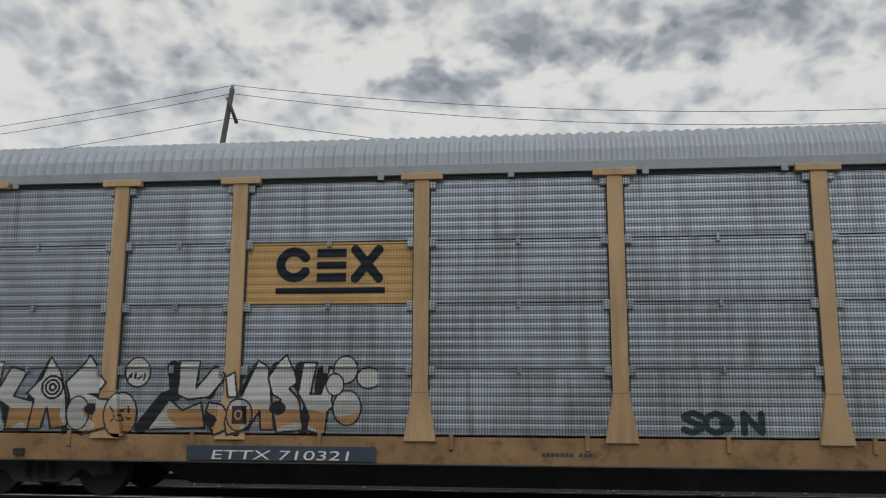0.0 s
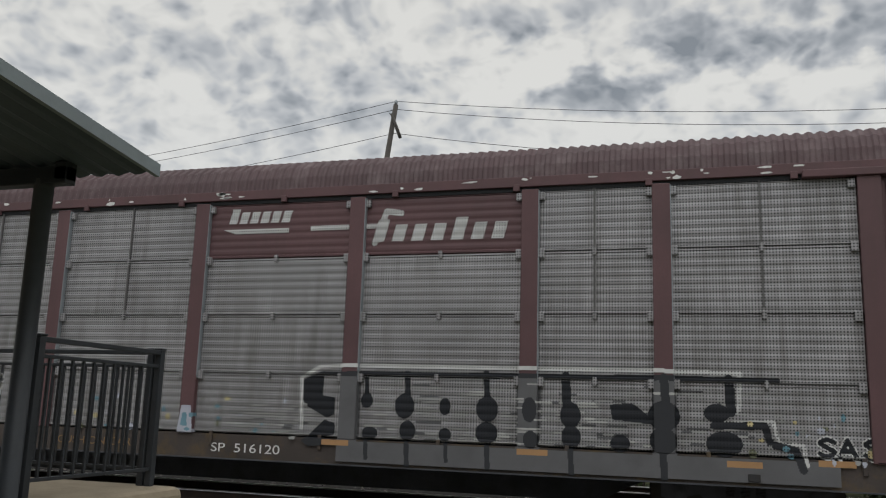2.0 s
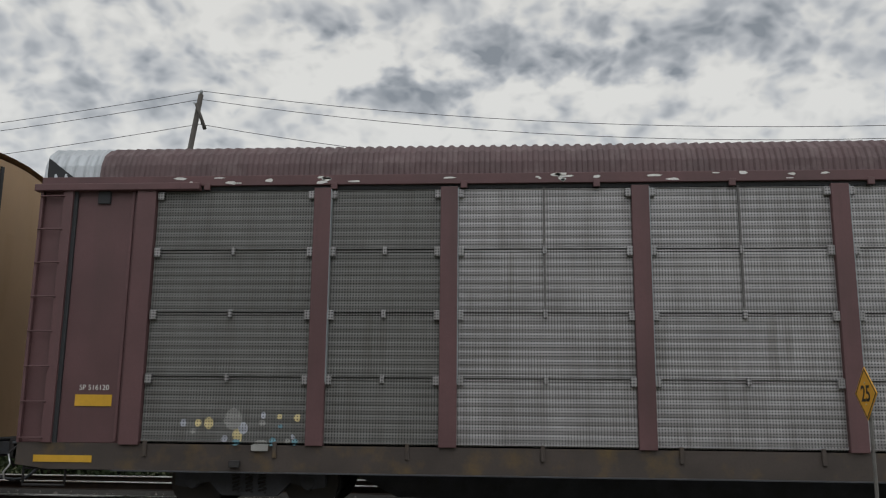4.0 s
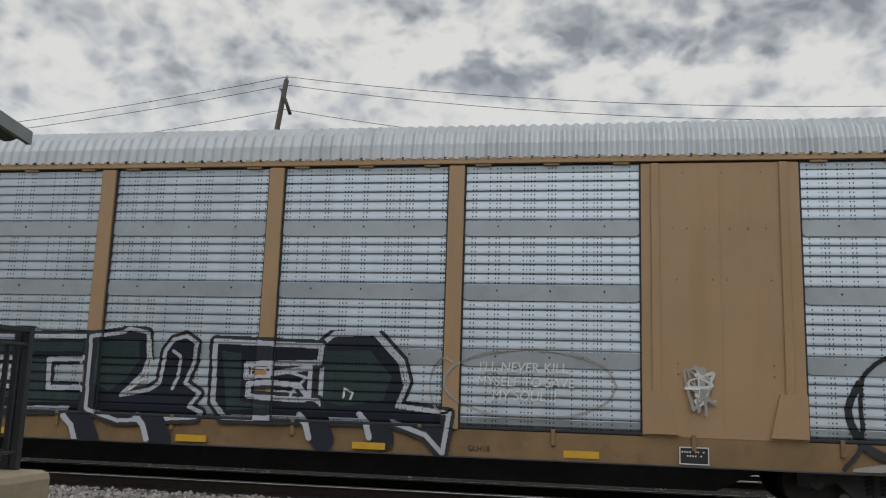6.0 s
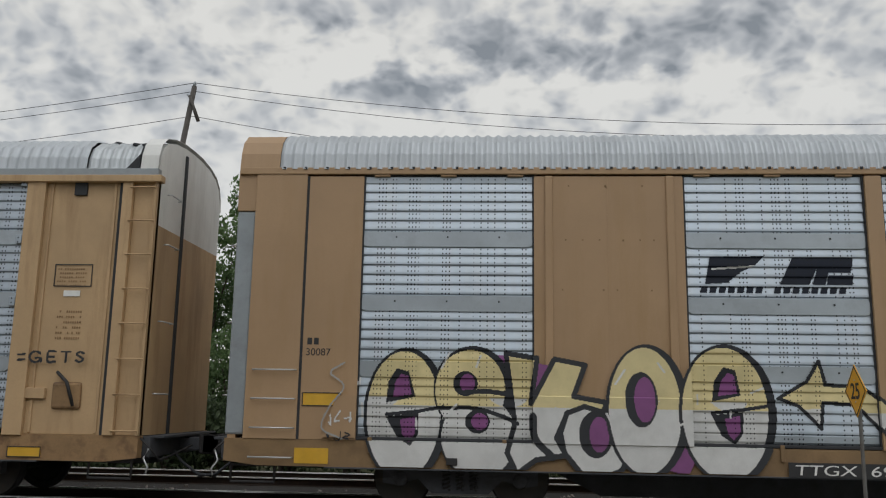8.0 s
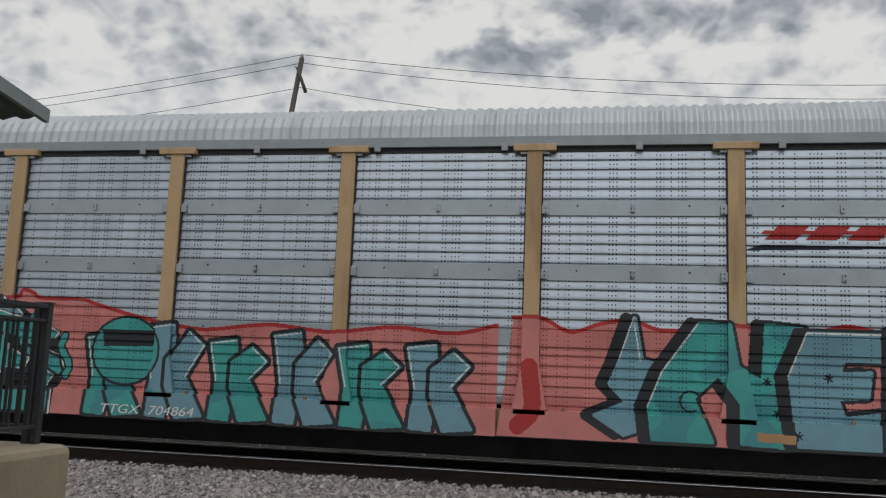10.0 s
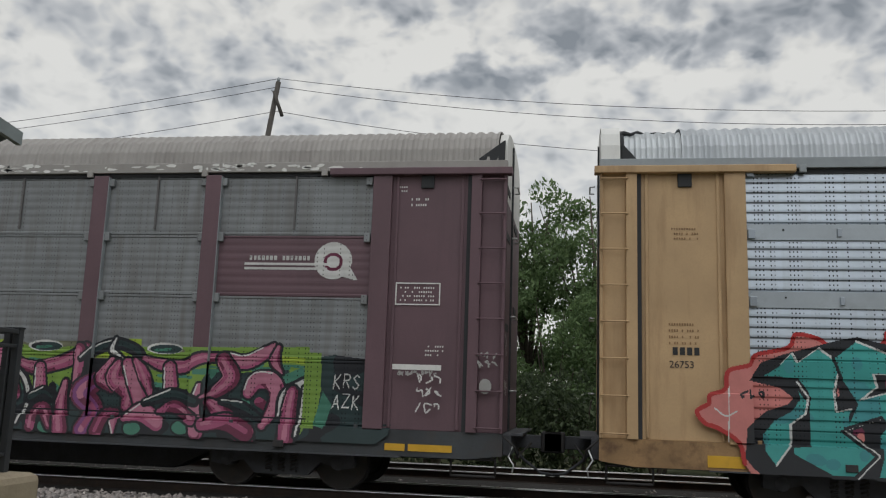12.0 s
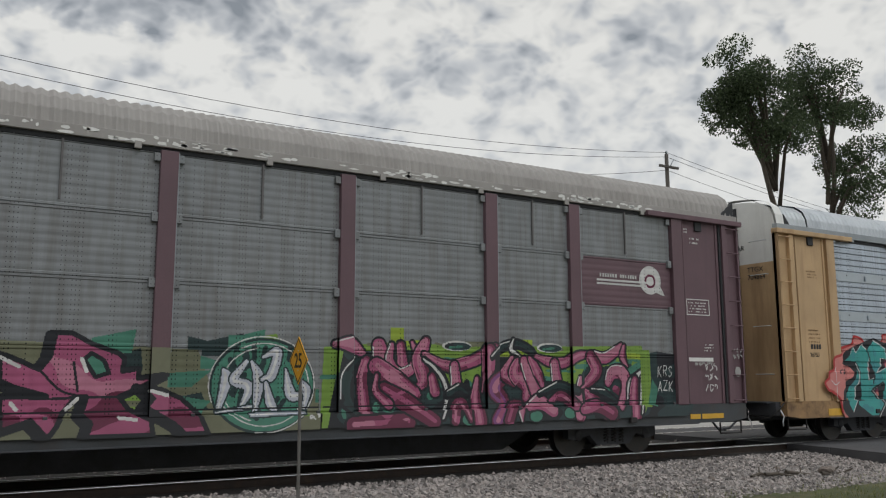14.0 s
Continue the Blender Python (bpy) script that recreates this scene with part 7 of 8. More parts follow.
    data_block("E", 12.4, 4.45, 0.3, 2, -1.508, M["label_white"], 0.05)
    data_block("E", 12.2, 4.65, 0.15, 2, -1.508, M["label_white"], 0.035)
    data_block("E", 12.7, 2.2, 0.3, 3, -1.508, M["label_white"], 0.035)
    plate("E", 12.2, 12.95, 1.86, 1.94, -1.508, M["label_white"], "notice", "pale strip label")
    plate("E", 12.15, 12.45, 0.68, 0.78, -1.537, M["label_yellow"], "reflector", "yellow reflective strip")
    plate("E", 12.5, 13.15, 0.68, 0.78, -1.537, M["label_yellow"], "reflector", "yellow reflective strip")
    cv = Canvas(12.2, 13.9, 1.0, 2.3)
    scrawl(cv, 12.6, 1.65, 0.4, 0.16, 3, "w", 41, 0.022)
    scrawl(cv, 12.3, 1.78, 0.6, 0.08, 1, "f", 42, 0.02)
    scrawl(cv, 13.5, 2.05, 0.3, 0.1, 2, "f", 43, 0.02)
    cv.disc(13.62, 1.65, 0.09, 0.11, "f")
    cv.lay(e, "flat", [13.0], 1.0, label="thin white tags")


def end_writing(car, text, x, y, z, size):
    """Letters on the end wall that faces back along the train."""
    cu = bpy.data.curves.new("lettering", "FONT")
    cu.body, cu.size, cu.extrude = text, size, 0.001
    tmp = bpy.data.objects.new("lettering", cu)
    scene.collection.objects.link(tmp)
    me = bpy.data.meshes.new_from_object(tmp.evaluated_get(bpy.context.evaluated_depsgraph_get()))
    bpy.data.objects.remove(tmp)
    me.transform(Matrix.Translation((x, y, z)) @ pose(0, 0, 0, 0, 0, -90) @ pose(0, 0, 0, 90, 0, 0))
    me.materials.clear()
    link("lettering", me, M["label_black"], CARS[car])


def end_tags(car, x, y, z, w, h, lines, seed):
    """Quick unreadable tags on the end of a car, drawn as narrow flat ribbons."""
    rng = random.Random(seed)
    verts, faces = [], []
    for r in range(lines):
        n = max(3, int(w / (h * 0.8)))
        for i in range(n):
            pts = [np.array((y + (i + rng.uniform(0, 0.95)) * w / n, z - r * h * 1.35 + rng.uniform(0, h))) for q in range(4)]
            for a, b in zip(pts, pts[1:]):
                d = (b - a) / (np.hypot(*(b - a)) + 1e-6)
                o = np.array((-d[1], d[0])) * 0.013
                k = len(verts)
                verts += [(x, *(a + o)), (x, *(b + o)), (x, *(b - o)), (x, *(a - o))]
                faces.append((k, k + 1, k + 2, k + 3))
    tagged(link("graffiti", mesh_from("graffiti", verts, faces), M["label_white"], CARS[car], "thin white spray tags"), kind="stuff")


stencils()
end_tags("B", 13.668, -1.3, 2.75, 0.8, 0.3, 1, 61)
end_tags("B", 13.668, -1.35, 1.9, 0.45, 0.12, 3, 62)
end_tags("B", 13.668, -1.3, 1.45, 1.0, 0.4, 1, 63)
end_tags("E", 13.868, -1.35, 2.1, 0.5, 0.4, 1, 64)
end_tags("E", 13.868, -1.3, 1.5, 0.6, 0.4, 1, 65)
end_writing("D", "EXCESS HEIGHT CAR", -13.875, 1.0, 4.55, 0.17)
end_writing("D", "TTGX", -13.875, -0.65, 4.0, 0.17)
end_writing("D", "704864", -13.875, -0.65, 3.82, 0.17)


# ---- ground and track ----
M["gravel_bed"] = material("grey_ballast_bed", (0.27, 0.25, 0.235), 0.95, 0, 0.45, 9.0, (0.10, 0.09, 0.08), 0.6, 0.9, 22)
M["stone"] = None


def stone_material():
    mat = bpy.data.materials.new("crushed_ballast_stone")
    mat.use_nodes = True
    k = Net(mat.node_tree)
    r = k.n("ShaderNodeNewGeometry").outputs["Random Per Island"]
    ramp = k.n("ShaderNodeValToRGB", {0: r})
    els = ramp.color_ramp.elements
    els[0].color, els[1].color = rgb(0.13, 0.12, 0.115), rgb(0.44, 0.40, 0.375)
    for p, c in ((0.35, rgb(0.27, 0.25, 0.24)), (0.7, rgb(0.37, 0.33, 0.31))):
        els.new(p).color = c
    bs = k.n("ShaderNodeBsdfPrincipled", {"Base Color": ramp.outputs[0], "Roughness": 0.9})
    k.n("ShaderNodeOutputMaterial", {0: bs.outputs[0]})
    return mat


M["stone"] = stone_material()
M["grass_soil"] = material("grass_and_soil", (0.075, 0.085, 0.036), 0.95, 0, 0.4, 0.9, (0.20, 0.17, 0.11), 0.6, 0.6, 18)
M["asphalt"] = material("worn_asphalt", (0.085, 0.085, 0.09), 0.9, 0, 0.2, 1.2, (0.075, 0.075, 0.08), 0.5, 0.4, 60)
M["rail_side"] = material("rusty_rail_steel", (0.034, 0.024, 0.019), 0.8, 0.1, 0.3, 3.0, (0.09, 0.05, 0.03), 0.5, 0.2, 40)
M["rail_head"] = material("polished_rail_head", (0.93, 0.93, 0.93), 0.4, 1.0, 0.05, 2.0, (0.5, 0.48, 0.46), 0.3, 0.0)
M["tie"] = material("creosoted_timber", (0.045, 0.036, 0.03), 0.9, 0, 0.35, 4.0, (0.11, 0.09, 0.075), 0.5, 0.5, 30)
M["concrete"] = material("weathered_tan_concrete", (0.36, 0.30, 0.215), 0.9, 0, 0.15, 1.5, (0.22, 0.18, 0.13), 0.6, 0.3, 30)


def ground_height(x, y):
    """Shoulder of the ballast bed, then open ground."""
    d = abs(y - MID)
    h = -0.24 if d < 1.9 else -0.24 - 0.16 * min(1.0, (d - 1.9) / 1.3)
    if y > MID + 1.9:
        d2 = abs(y - MID - 4.3)
        h = max(h, -0.24 if d2 < 2.4 else -0.24 - 0.25 * min(1.0, (d2 - 2.4) / 1.5))
    return h


def build_ground():
    xs = [-1500, -300, -80] + [-40 + i * 1.0 for i in range(101)] + [90, 300, 1500]
    ys = [-1500, -300, -60, -20, 0, 6] + [8 + i * 0.4 for i in range(41)] + [26, 30, 40, 60, 150, 400, 1500]
    verts = [(x, y, ground_height(x, y) - 0.03 + (0.03 * noise.noise((x * 0.7, y * 0.7, 0)) if abs(x) < 70 and 4 < y < 40 else 0)) for y in ys for x in xs]
    n = len(xs)
    faces = [(j * n + i, j * n + i + 1, (j + 1) * n + i + 1, (j + 1) * n + i) for j in range(len(ys) - 1) for i in range(n - 1)]
    link("ground", mesh_from("ground", verts, faces), M["grass_soil"], None, "", True)
    tagged(bpy.data.objects["ground"], "flat grassy ground beside the railway", "ground", kind="structure")
    # ballast bed as a low bank over it
    prof = [(9.6, -0.46), (10.4, -0.37), (11.3, -0.28), (12.3, -0.205), (12.9, -0.17), (16.2, -0.17), (20.6, -0.2), (21.4, -0.3), (22.4, -0.46)]
    xs = [-60 + i * 0.5 for i in range(0, 301)]
    verts = [(x, y + (0.3 * noise.noise((x * 0.4, j, 3)) if j in (0, 1, 8) else 0), z + 0.02 * noise.noise((x * 1.7, y * 1.7, 5))) for j, (y, z) in enumerate(prof) for x in xs]
    n = len(xs)
    faces = [(j * n + i, j * n + i + 1, (j + 1) * n + i + 1, (j + 1) * n + i) for j in range(len(prof) - 1) for i in range(n - 1)]
    link("ballast_bed", mesh_from("ballast_bed", verts, faces), M["gravel_bed"], None, "", True)
    tagged(bpy.data.objects["ballast_bed"], "grey crushed-stone ballast under the tracks", "ballast", kind="structure")


def build_shaded_bed():
    # near-black colour holds oil brown plus the shade under the train
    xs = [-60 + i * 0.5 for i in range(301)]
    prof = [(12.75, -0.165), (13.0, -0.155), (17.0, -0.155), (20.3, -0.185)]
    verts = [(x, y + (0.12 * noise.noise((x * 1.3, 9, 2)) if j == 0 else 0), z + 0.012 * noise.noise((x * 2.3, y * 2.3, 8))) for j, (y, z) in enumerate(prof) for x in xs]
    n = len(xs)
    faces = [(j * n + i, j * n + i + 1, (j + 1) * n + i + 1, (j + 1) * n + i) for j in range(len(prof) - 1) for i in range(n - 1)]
    ob = link("oiled_ballast", mesh_from("oiled_ballast", verts, faces), material("oil_and_shade_dark_ballast", (0.024, 0.021, 0.019), 0.95, 0, 0.5, 7.0, (0.012, 0.011, 0.01), 0.6, 0.8, 25), None, "", True)
    tagged(ob, "oily ballast between and beside the rails, darkened with the train's shade", "ballast", kind="structure")


def bed_height(y):
    prof = [(9.6, -0.46), (10.4, -0.37), (11.3, -0.28), (12.3, -0.205), (12.9, -0.17), (16.2, -0.17), (20.6, -0.2)]
    return float(np.interp(y, [p[0] for p in prof], [p[1] for p in prof]))


def build_stones():
    """Loose ballast stones, thickest along the near shoulder."""
    rng = np.random.default_rng(4)
    cube = np.array([(x, y, z) for x in (-1, 1) for y in (-1, 1) for z in (-1, 1)], float)
    quads = [(0, 1, 3, 2), (4, 6, 7, 5), (0, 4, 5, 1), (2, 3, 7, 6), (0, 2, 6, 4), (1, 5, 7, 3)]
    verts, faces = [], []
    for count, x0, x1, y0, y1, big in ((21000, -11, 18, 9.7, 12.85, 1.0), (3500, 18, 26, 10.5, 12.9, 1.0), (500, -16, 20, 15.2, 17.0, 1.1)):
        for i in range(count):
            x, y = rng.uniform(x0, x1), rng.uniform(y0, y1)
            s = rng.uniform(0.011, 0.030) * big
            c = cube * (s * rng.uniform(0.6, 1.3, 3)) + rng.normal(0, s * 0.3, (8, 3))
            q = Euler(rng.uniform(0, 6.3, 3)).to_matrix()
            c = c @ np.array(q) + (x, y, bed_height(y) + s * 0.3)
            b = len(verts)
            verts += c.tolist()
            faces += [tuple(b + v for v in f) for f in quads]
    link("ballast_stones", mesh_from("ballast_stones", verts, faces), M["stone"], None)
    tagged(bpy.data.objects["ballast_stones"], "loose grey crushed stones of the track bed", "gravel", kind="stuff")


def rail_piece(y, x0, x1):
    """Flat-bottomed rail: base, web and head, with the running surface a polished strip of its own."""
    half = [(-0.07, -0.172), (-0.07, -0.158), (-0.012, -0.14), (-0.010, -0.045), (-0.036, -0.034), (-0.036, -0.006), (-0.03, -0.001)]
    sec = half + [(-a, b) for a, b in half[::-1]]
    verts = [(x, y + a, b) for x in (x0, x1) for a, b in sec]
    n = len(sec)
    faces = [(i, (i + 1) % n, n + (i + 1) % n, n + i) for i in range(n)] + [tuple(range(n))[::-1], tuple(range(n, 2 * n))]
    rail = link("rail", mesh_from("rail", verts, faces), M["rail_side"])
    tagged(rail, "rusty steel rail with a polished running surface", "rail", "rails of the two tracks", "structure")
    crown = [(-0.0375, -0.02), (-0.0375, -0.009), (-0.024, -0.001), (-0.012, 0.0022), (0, 0.003), (0.012, 0.0022), (0.024, -0.001), (0.0375, -0.009), (0.0375, -0.02)]
    v = [(x, y + a, z) for x in (x0, x1) for a, z in crown]
    k = len(crown)
    f = [(i, i + 1, k + i + 1, k + i) for i in range(k - 1)]
    link("running_surface", mesh_from("running_surface", v, f), M["rail_head"], rail, "polished steel strip", True)


def build_track():
    rng = random.Random(7)
    for c in (MID, MID + 4.3):
        for s in (-0.753, 0.753):
            rail_piece(c + s, -90, 120)
    me = None
    for c, x0, x1, nm in ((MID, -16.0, 26.0, "ties of the near track"), (MID + 4.3, -16.0, 26.0, "ties of the far track")):
        if me is None:
            bm = bmesh.new()
            add_box(bm, -0.115, 0.115, -1.29, 1.29, -0.36, -0.176, 0.012)
            me = bpy.data.meshes.new("railway_tie")
            bm.to_mesh(me)
            bm.free()
            me.materials.append(M["tie"])
        x = x0
        while x < x1:
            if not (17.2 < x < 25.8):
                ob = new("railway_tie", me)
                ob.matrix_basis = pose(x, c + rng.uniform(-0.04, 0.04), rng.uniform(-0.012, 0.004), 0, 0, rng.uniform(-1.2, 1.2))
                tagged(ob, "dark creosoted timber railway tie in ballast", "railway tie", nm)
            x += 0.50 + rng.uniform(-0.03, 0.03)


build_ground()
build_shaded_bed()
build_stones()
build_track()


M["pale_concrete"] = material("pale_worn_concrete", (0.42, 0.41, 0.39), 0.9, 0, 0.12, 1.0, (0.3, 0.29, 0.28), 0.5, 0.2, 40)


def level_crossing():
    road = new("road")
    tagged(road, "grey worn asphalt road over the level crossing", "road", kind="structure")
    for y0, y1, z0, z1 in ((2.0, 12.2, -0.30, -0.03), (12.2, MID - 0.82, -0.03, -0.008), (MID - 0.68, MID + 0.68, -0.01, -0.01), (MID + 0.82, MID + 3.45, -0.008, -0.008), (MID + 3.62, MID + 4.95, -0.01, -0.01), (MID + 5.15, 60, -0.01, -0.2)):
        verts, faces = [], []
        n = 12
        for i in range(n + 1):
            y = y0 + (y1 - y0) * i / n
            z = z0 + (z1 - z0) * i / n
            wob = 0.25 * noise.noise((y * 0.6, 2.0, 1.0)) if y1 < 12.3 else 0
            verts += [(17.6 + wob, y, z), (27.5 - wob, y, z), (27.5 - wob, y, z - 0.25), (17.6 + wob, y, z - 0.25)]
        for i in range(n):
            a, b = 4 * i, 4 * i + 4
            faces += [(a, a + 1, b + 1, b), (a + 3, a, b, b + 3), (a + 1, a + 2, b + 2, b + 1)]
        faces += [(0, 3, 2, 1), (4 * n, 4 * n + 1, 4 * n + 2, 4 * n + 3)]
        link("road_slab", mesh_from("road_slab", verts, faces), M["asphalt"] if y0 < MID + 5 else M["pale_concrete"], road)
    lot = box("paved_lot", (12.0, 60.0, MID + 7.5, 44.0, -0.6, -0.33), M["pale_concrete"], None, bevel=0.02)
    tagged(lot, "pale concrete lot beyond the tracks", "pavement", kind="structure")


level_crossing()

# ---- station shelter, fence and wall ----
M["dark_metal"] = material("dark_painted_steel", (0.034, 0.039, 0.046), 0.5, 0.0, 0.2, 5.0, (0.05, 0.05, 0.05), 0.3, 0.05, 60)
M["fascia"] = material("grey_green_fascia_metal", (0.25, 0.29, 0.30), 0.5, 0.2, 0.1, 3.0, (0.16, 0.18, 0.18), 0.4, 0.0)
M["soffit"] = material("dark_corrugated_soffit", (0.10, 0.125, 0.15), 0.6, 0.2, 0.15, 3.0, None, 0, 0.0)
BASE_Z = 0.83


def build_shelter():
    wall = box("platform_wall", (-14.0, -3.98, 1.2, 6.08, -0.6, BASE_Z), M["concrete"], None, bevel=0.06)
    tagged(wall, "low tan concrete platform wall with rounded edges", "platform", kind="structure")
    root = tagged(new("platform_shelter"), "dark metal platform shelter with a corrugated roof", "shelter")
    # corrugated roof rising towards the camera's side
    cx, cy, cz, slope = -3.54, 4.72, 3.0, 0.122
    y1 = 0.6
    n = 220
    verts, faces = [], []
    for i in range(n + 1):
        x = cx - 10.0 * i / n
        dz = 0.012 * math.sin(i * math.tau / 3.4)
        for yy in (cy, y1):
            z = cz + (cy - yy) * slope + dz
            verts += [(x, yy, z), (x, yy, z + 0.012)]
    for i in range(n):
        a, b = 4 * i, 4 * i + 4
        faces += [(a, b, b + 2, a + 2), (a + 1, a + 3, b + 3, b + 1), (a, a + 1, b + 1, b)]
    link("roof_sheet", mesh_from("shelter_roof_sheet", verts, faces), M["soffit"], root, "dark corrugated metal")
    for nm, dx0, dx1, lo, hi, mt in (("fascia", 0.0, 0.035, -0.02, 0.065, M["fascia"]), ("rake_trim", -0.06, 0.0, 0.02, 0.075, M["fascia"])):
        bm = bmesh.new()
        vs = [bm.verts.new((cx + dx, yy, cz + (cy - yy) * slope + dz)) for dx in (dx0, dx1) for yy in (cy + 0.03, y1) for dz in (lo, hi)]
        for q in ((0, 1, 3, 2), (4, 6, 7, 5), (0, 4, 5, 1), (2, 3, 7, 6), (0, 2, 6, 4), (1, 5, 7, 3)):
            bm.faces.new([vs[i] for i in q])
        bmesh.ops.recalc_face_normals(bm, faces=bm.faces)
        part(nm, bm, mt, root)
    box("eave_beam", (-13.3, -4.0, 4.44, 4.54, 2.88, 3.0), M["dark_metal"], root)
    box("beam_end", (-4.10, -4.0, 4.44, 4.54, 2.9, 3.03), M["dark_metal"], root)
    bm = bmesh.new()
    add_rod(bm, [(-4.22, 4.5, BASE_Z), (-4.22, 4.5, 2.92)], 0.065, 12)
    part("column", bm, M["dark_metal"], root, smooth=True)
    bm = bmesh.new()
    add_rod(bm, [(-9.22, 4.5, BASE_Z), (-9.22, 4.5, 2.92)], 0.065, 12)
    part("column", bm, M["dark_metal"], root, smooth=True)
    box("base_plate", (-4.34, -4.10, 4.38, 4.62, BASE_Z, BASE_Z + 0.02), M["dark_metal"], root)
    box("ridge_beam", (-13.3, -3.6, 0.6, 0.75, 3.34, 3.48), M["dark_metal"], root)
    box("rear_column", (-4.3, -4.16, 0.6, 0.74, -0.4, 3.34), M["dark_metal"], root)


def fence_run(p0, p1, posts, gap=0.105):
    """Black picket railing between two points on the wall."""
    root = tagged(new("railing"), "black metal picket railing on the platform wall", "railing", "platform railings")
    (xa, ya), (xb, yb) = p0, p1
    ln = math.hypot(xb - xa, yb - ya)
    root.matrix_basis = pose(xa, ya, BASE_Z, 0, 0, math.degrees(math.atan2(yb - ya, xb - xa)))
    for z, r in ((1.04, 0.022), (0.93, 0.016), (0.13, 0.016)):
        box("top_rail" if z > 1 else "rail_bar", (0, ln, -r, r, z - r * 0.8, z + r * 0.8), M["dark_metal"], root, bevel=0.004)
    for i in range(posts):
        x = ln * i / (posts - 1) if posts > 1 else ln
        box("post", (x - 0.028, x + 0.028, -0.028, 0.028, 0.0, 1.06), M["dark_metal"], root, bevel=0.005)
        box("post_cap", (x - 0.034, x + 0.034, -0.034, 0.034, 1.06, 1.075), M["dark_metal"], root, bevel=0.004)
    me = None
    n = int(ln / gap)
    for i in range(1, n):
        x = i * ln / n
        if me is None:
            bm = bmesh.new()
            add_box(bm, -0.009, 0.009, -0.009, 0.009, 0.13, 0.93)
            me = bpy.data.meshes.new("picket")
            bm.to_mesh(me)
            bm.free()
        ob = link("picket", me, M["dark_metal"], root)
        ob.location = (x, 0, 0)
    return root


build_shelter()
fence_run((-4.215, 4.62), (-4.215, 5.94), 2)
fence_run((-11.5, 5.94), (-4.29, 5.94), 5)


def hanging_chain():
    bm = bmesh.new()
    for i in range(16):
        z = 1.60 - i * 0.048
        pts = [(-4.28 - 0.02 * math.sin(i * 0.35), 4.4 + (0.018 * math.cos(a) if i % 2 else 0), z + 0.03 * math.sin(a)) if i % 2 else (-4.28 - 0.02 * math.sin(i * 0.35) + 0.018 * math.cos(a), 4.4, z + 0.03 * math.sin(a)) for a in [k * math.tau / 8 for k in range(9)]]
        add_rod(bm, pts, 0.006, 5)
    tagged(part("chain", bm, M["bright"], None), "steel chain hanging beside the shelter column", "chain")


hanging_chain()


# ---- speed board ----
def speed_board():
    root = tagged(new("speed_sign"), "yellow diamond speed sign on a steel post", "sign")
    root.location = (4.02, 10.0, 0)
    M["sign_yellow"] = material("yellow_sign_sheet", (0.80, 0.40, 0.02), 0.4, 0, 0.06, 6.0, (0.5, 0.27, 0.05), 0.3, 0.0)
    M["post_steel"] = material("weathered_post_steel", (0.17, 0.165, 0.16), 0.6, 0.4, 0.2, 5.0, RUST, 0.4, 0.1)
    h = 0.295
    for nm, r, y0, y1, mt in (("sign_plate", h, -0.004, 0.004, M["sign_yellow"]),):
        bm = bmesh.new()
        add_prism(bm, [(0, -r), (r, 0), (0, r), (-r, 0)], y0, y1)
        bmesh.ops.recalc_face_normals(bm, faces=bm.faces)
        plate = part(nm, bm, mt, root)
        plate.matrix_basis = pose(0, 0, 1.74, 0, 0, -90)
    bm = bmesh.new()
    for a, b in (((0, -1), (1, 0)), ((1, 0), (0, 1)), ((0, 1), (-1, 0)), ((-1, 0), (0, -1))):
        q = [(a[0] * h * 0.95, a[1] * h * 0.95), (b[0] * h * 0.95, b[1] * h * 0.95), (b[0] * h * 0.88, b[1] * h * 0.88), (a[0] * h * 0.88, a[1] * h * 0.88)]
        add_prism(bm, q, -0.006, -0.0045)
    border = part("sign_border", bm, M["label_black"], plate)
    writing("25", 0, -0.085, 0.25, -0.0065, M["label_black"], plate, name="numerals", align="CENTER", bold=0.004)
    # bent-lip channel post, leaning a little
    bm = bmesh.new()
    add_rod(bm, [(0.03, 0.0, -0.7), (0.03, 0, 1.9)], 0.022, 8)
    p = part("post", bm, M["post_steel"], root)
    for z in (1.62, 1.86):
        bm = bmesh.new()
        add_rod(bm, [(-0.012, 0, z), (0.02, 0, z)], 0.009, 6)
        part("bolt", bm, M["bright"], root)


speed_board()


# ---- utility poles and wires ----
M["pole_wood"] = material("weathered_grey_pole_timber", (0.075, 0.068, 0.062), 0.85, 0, 0.25, 3.0, (0.10, 0.085, 0.07), 0.6, 0.3, 30, True)
M["wire"] = material("dark_cable", (0.03, 0.03, 0.032), 0.6, 0, 0.1, 3.0, None, 0, 0.0)
POLE_Y = 25.0
P1, P2 = (-9.6, 11.27), (26.4, 10.9)


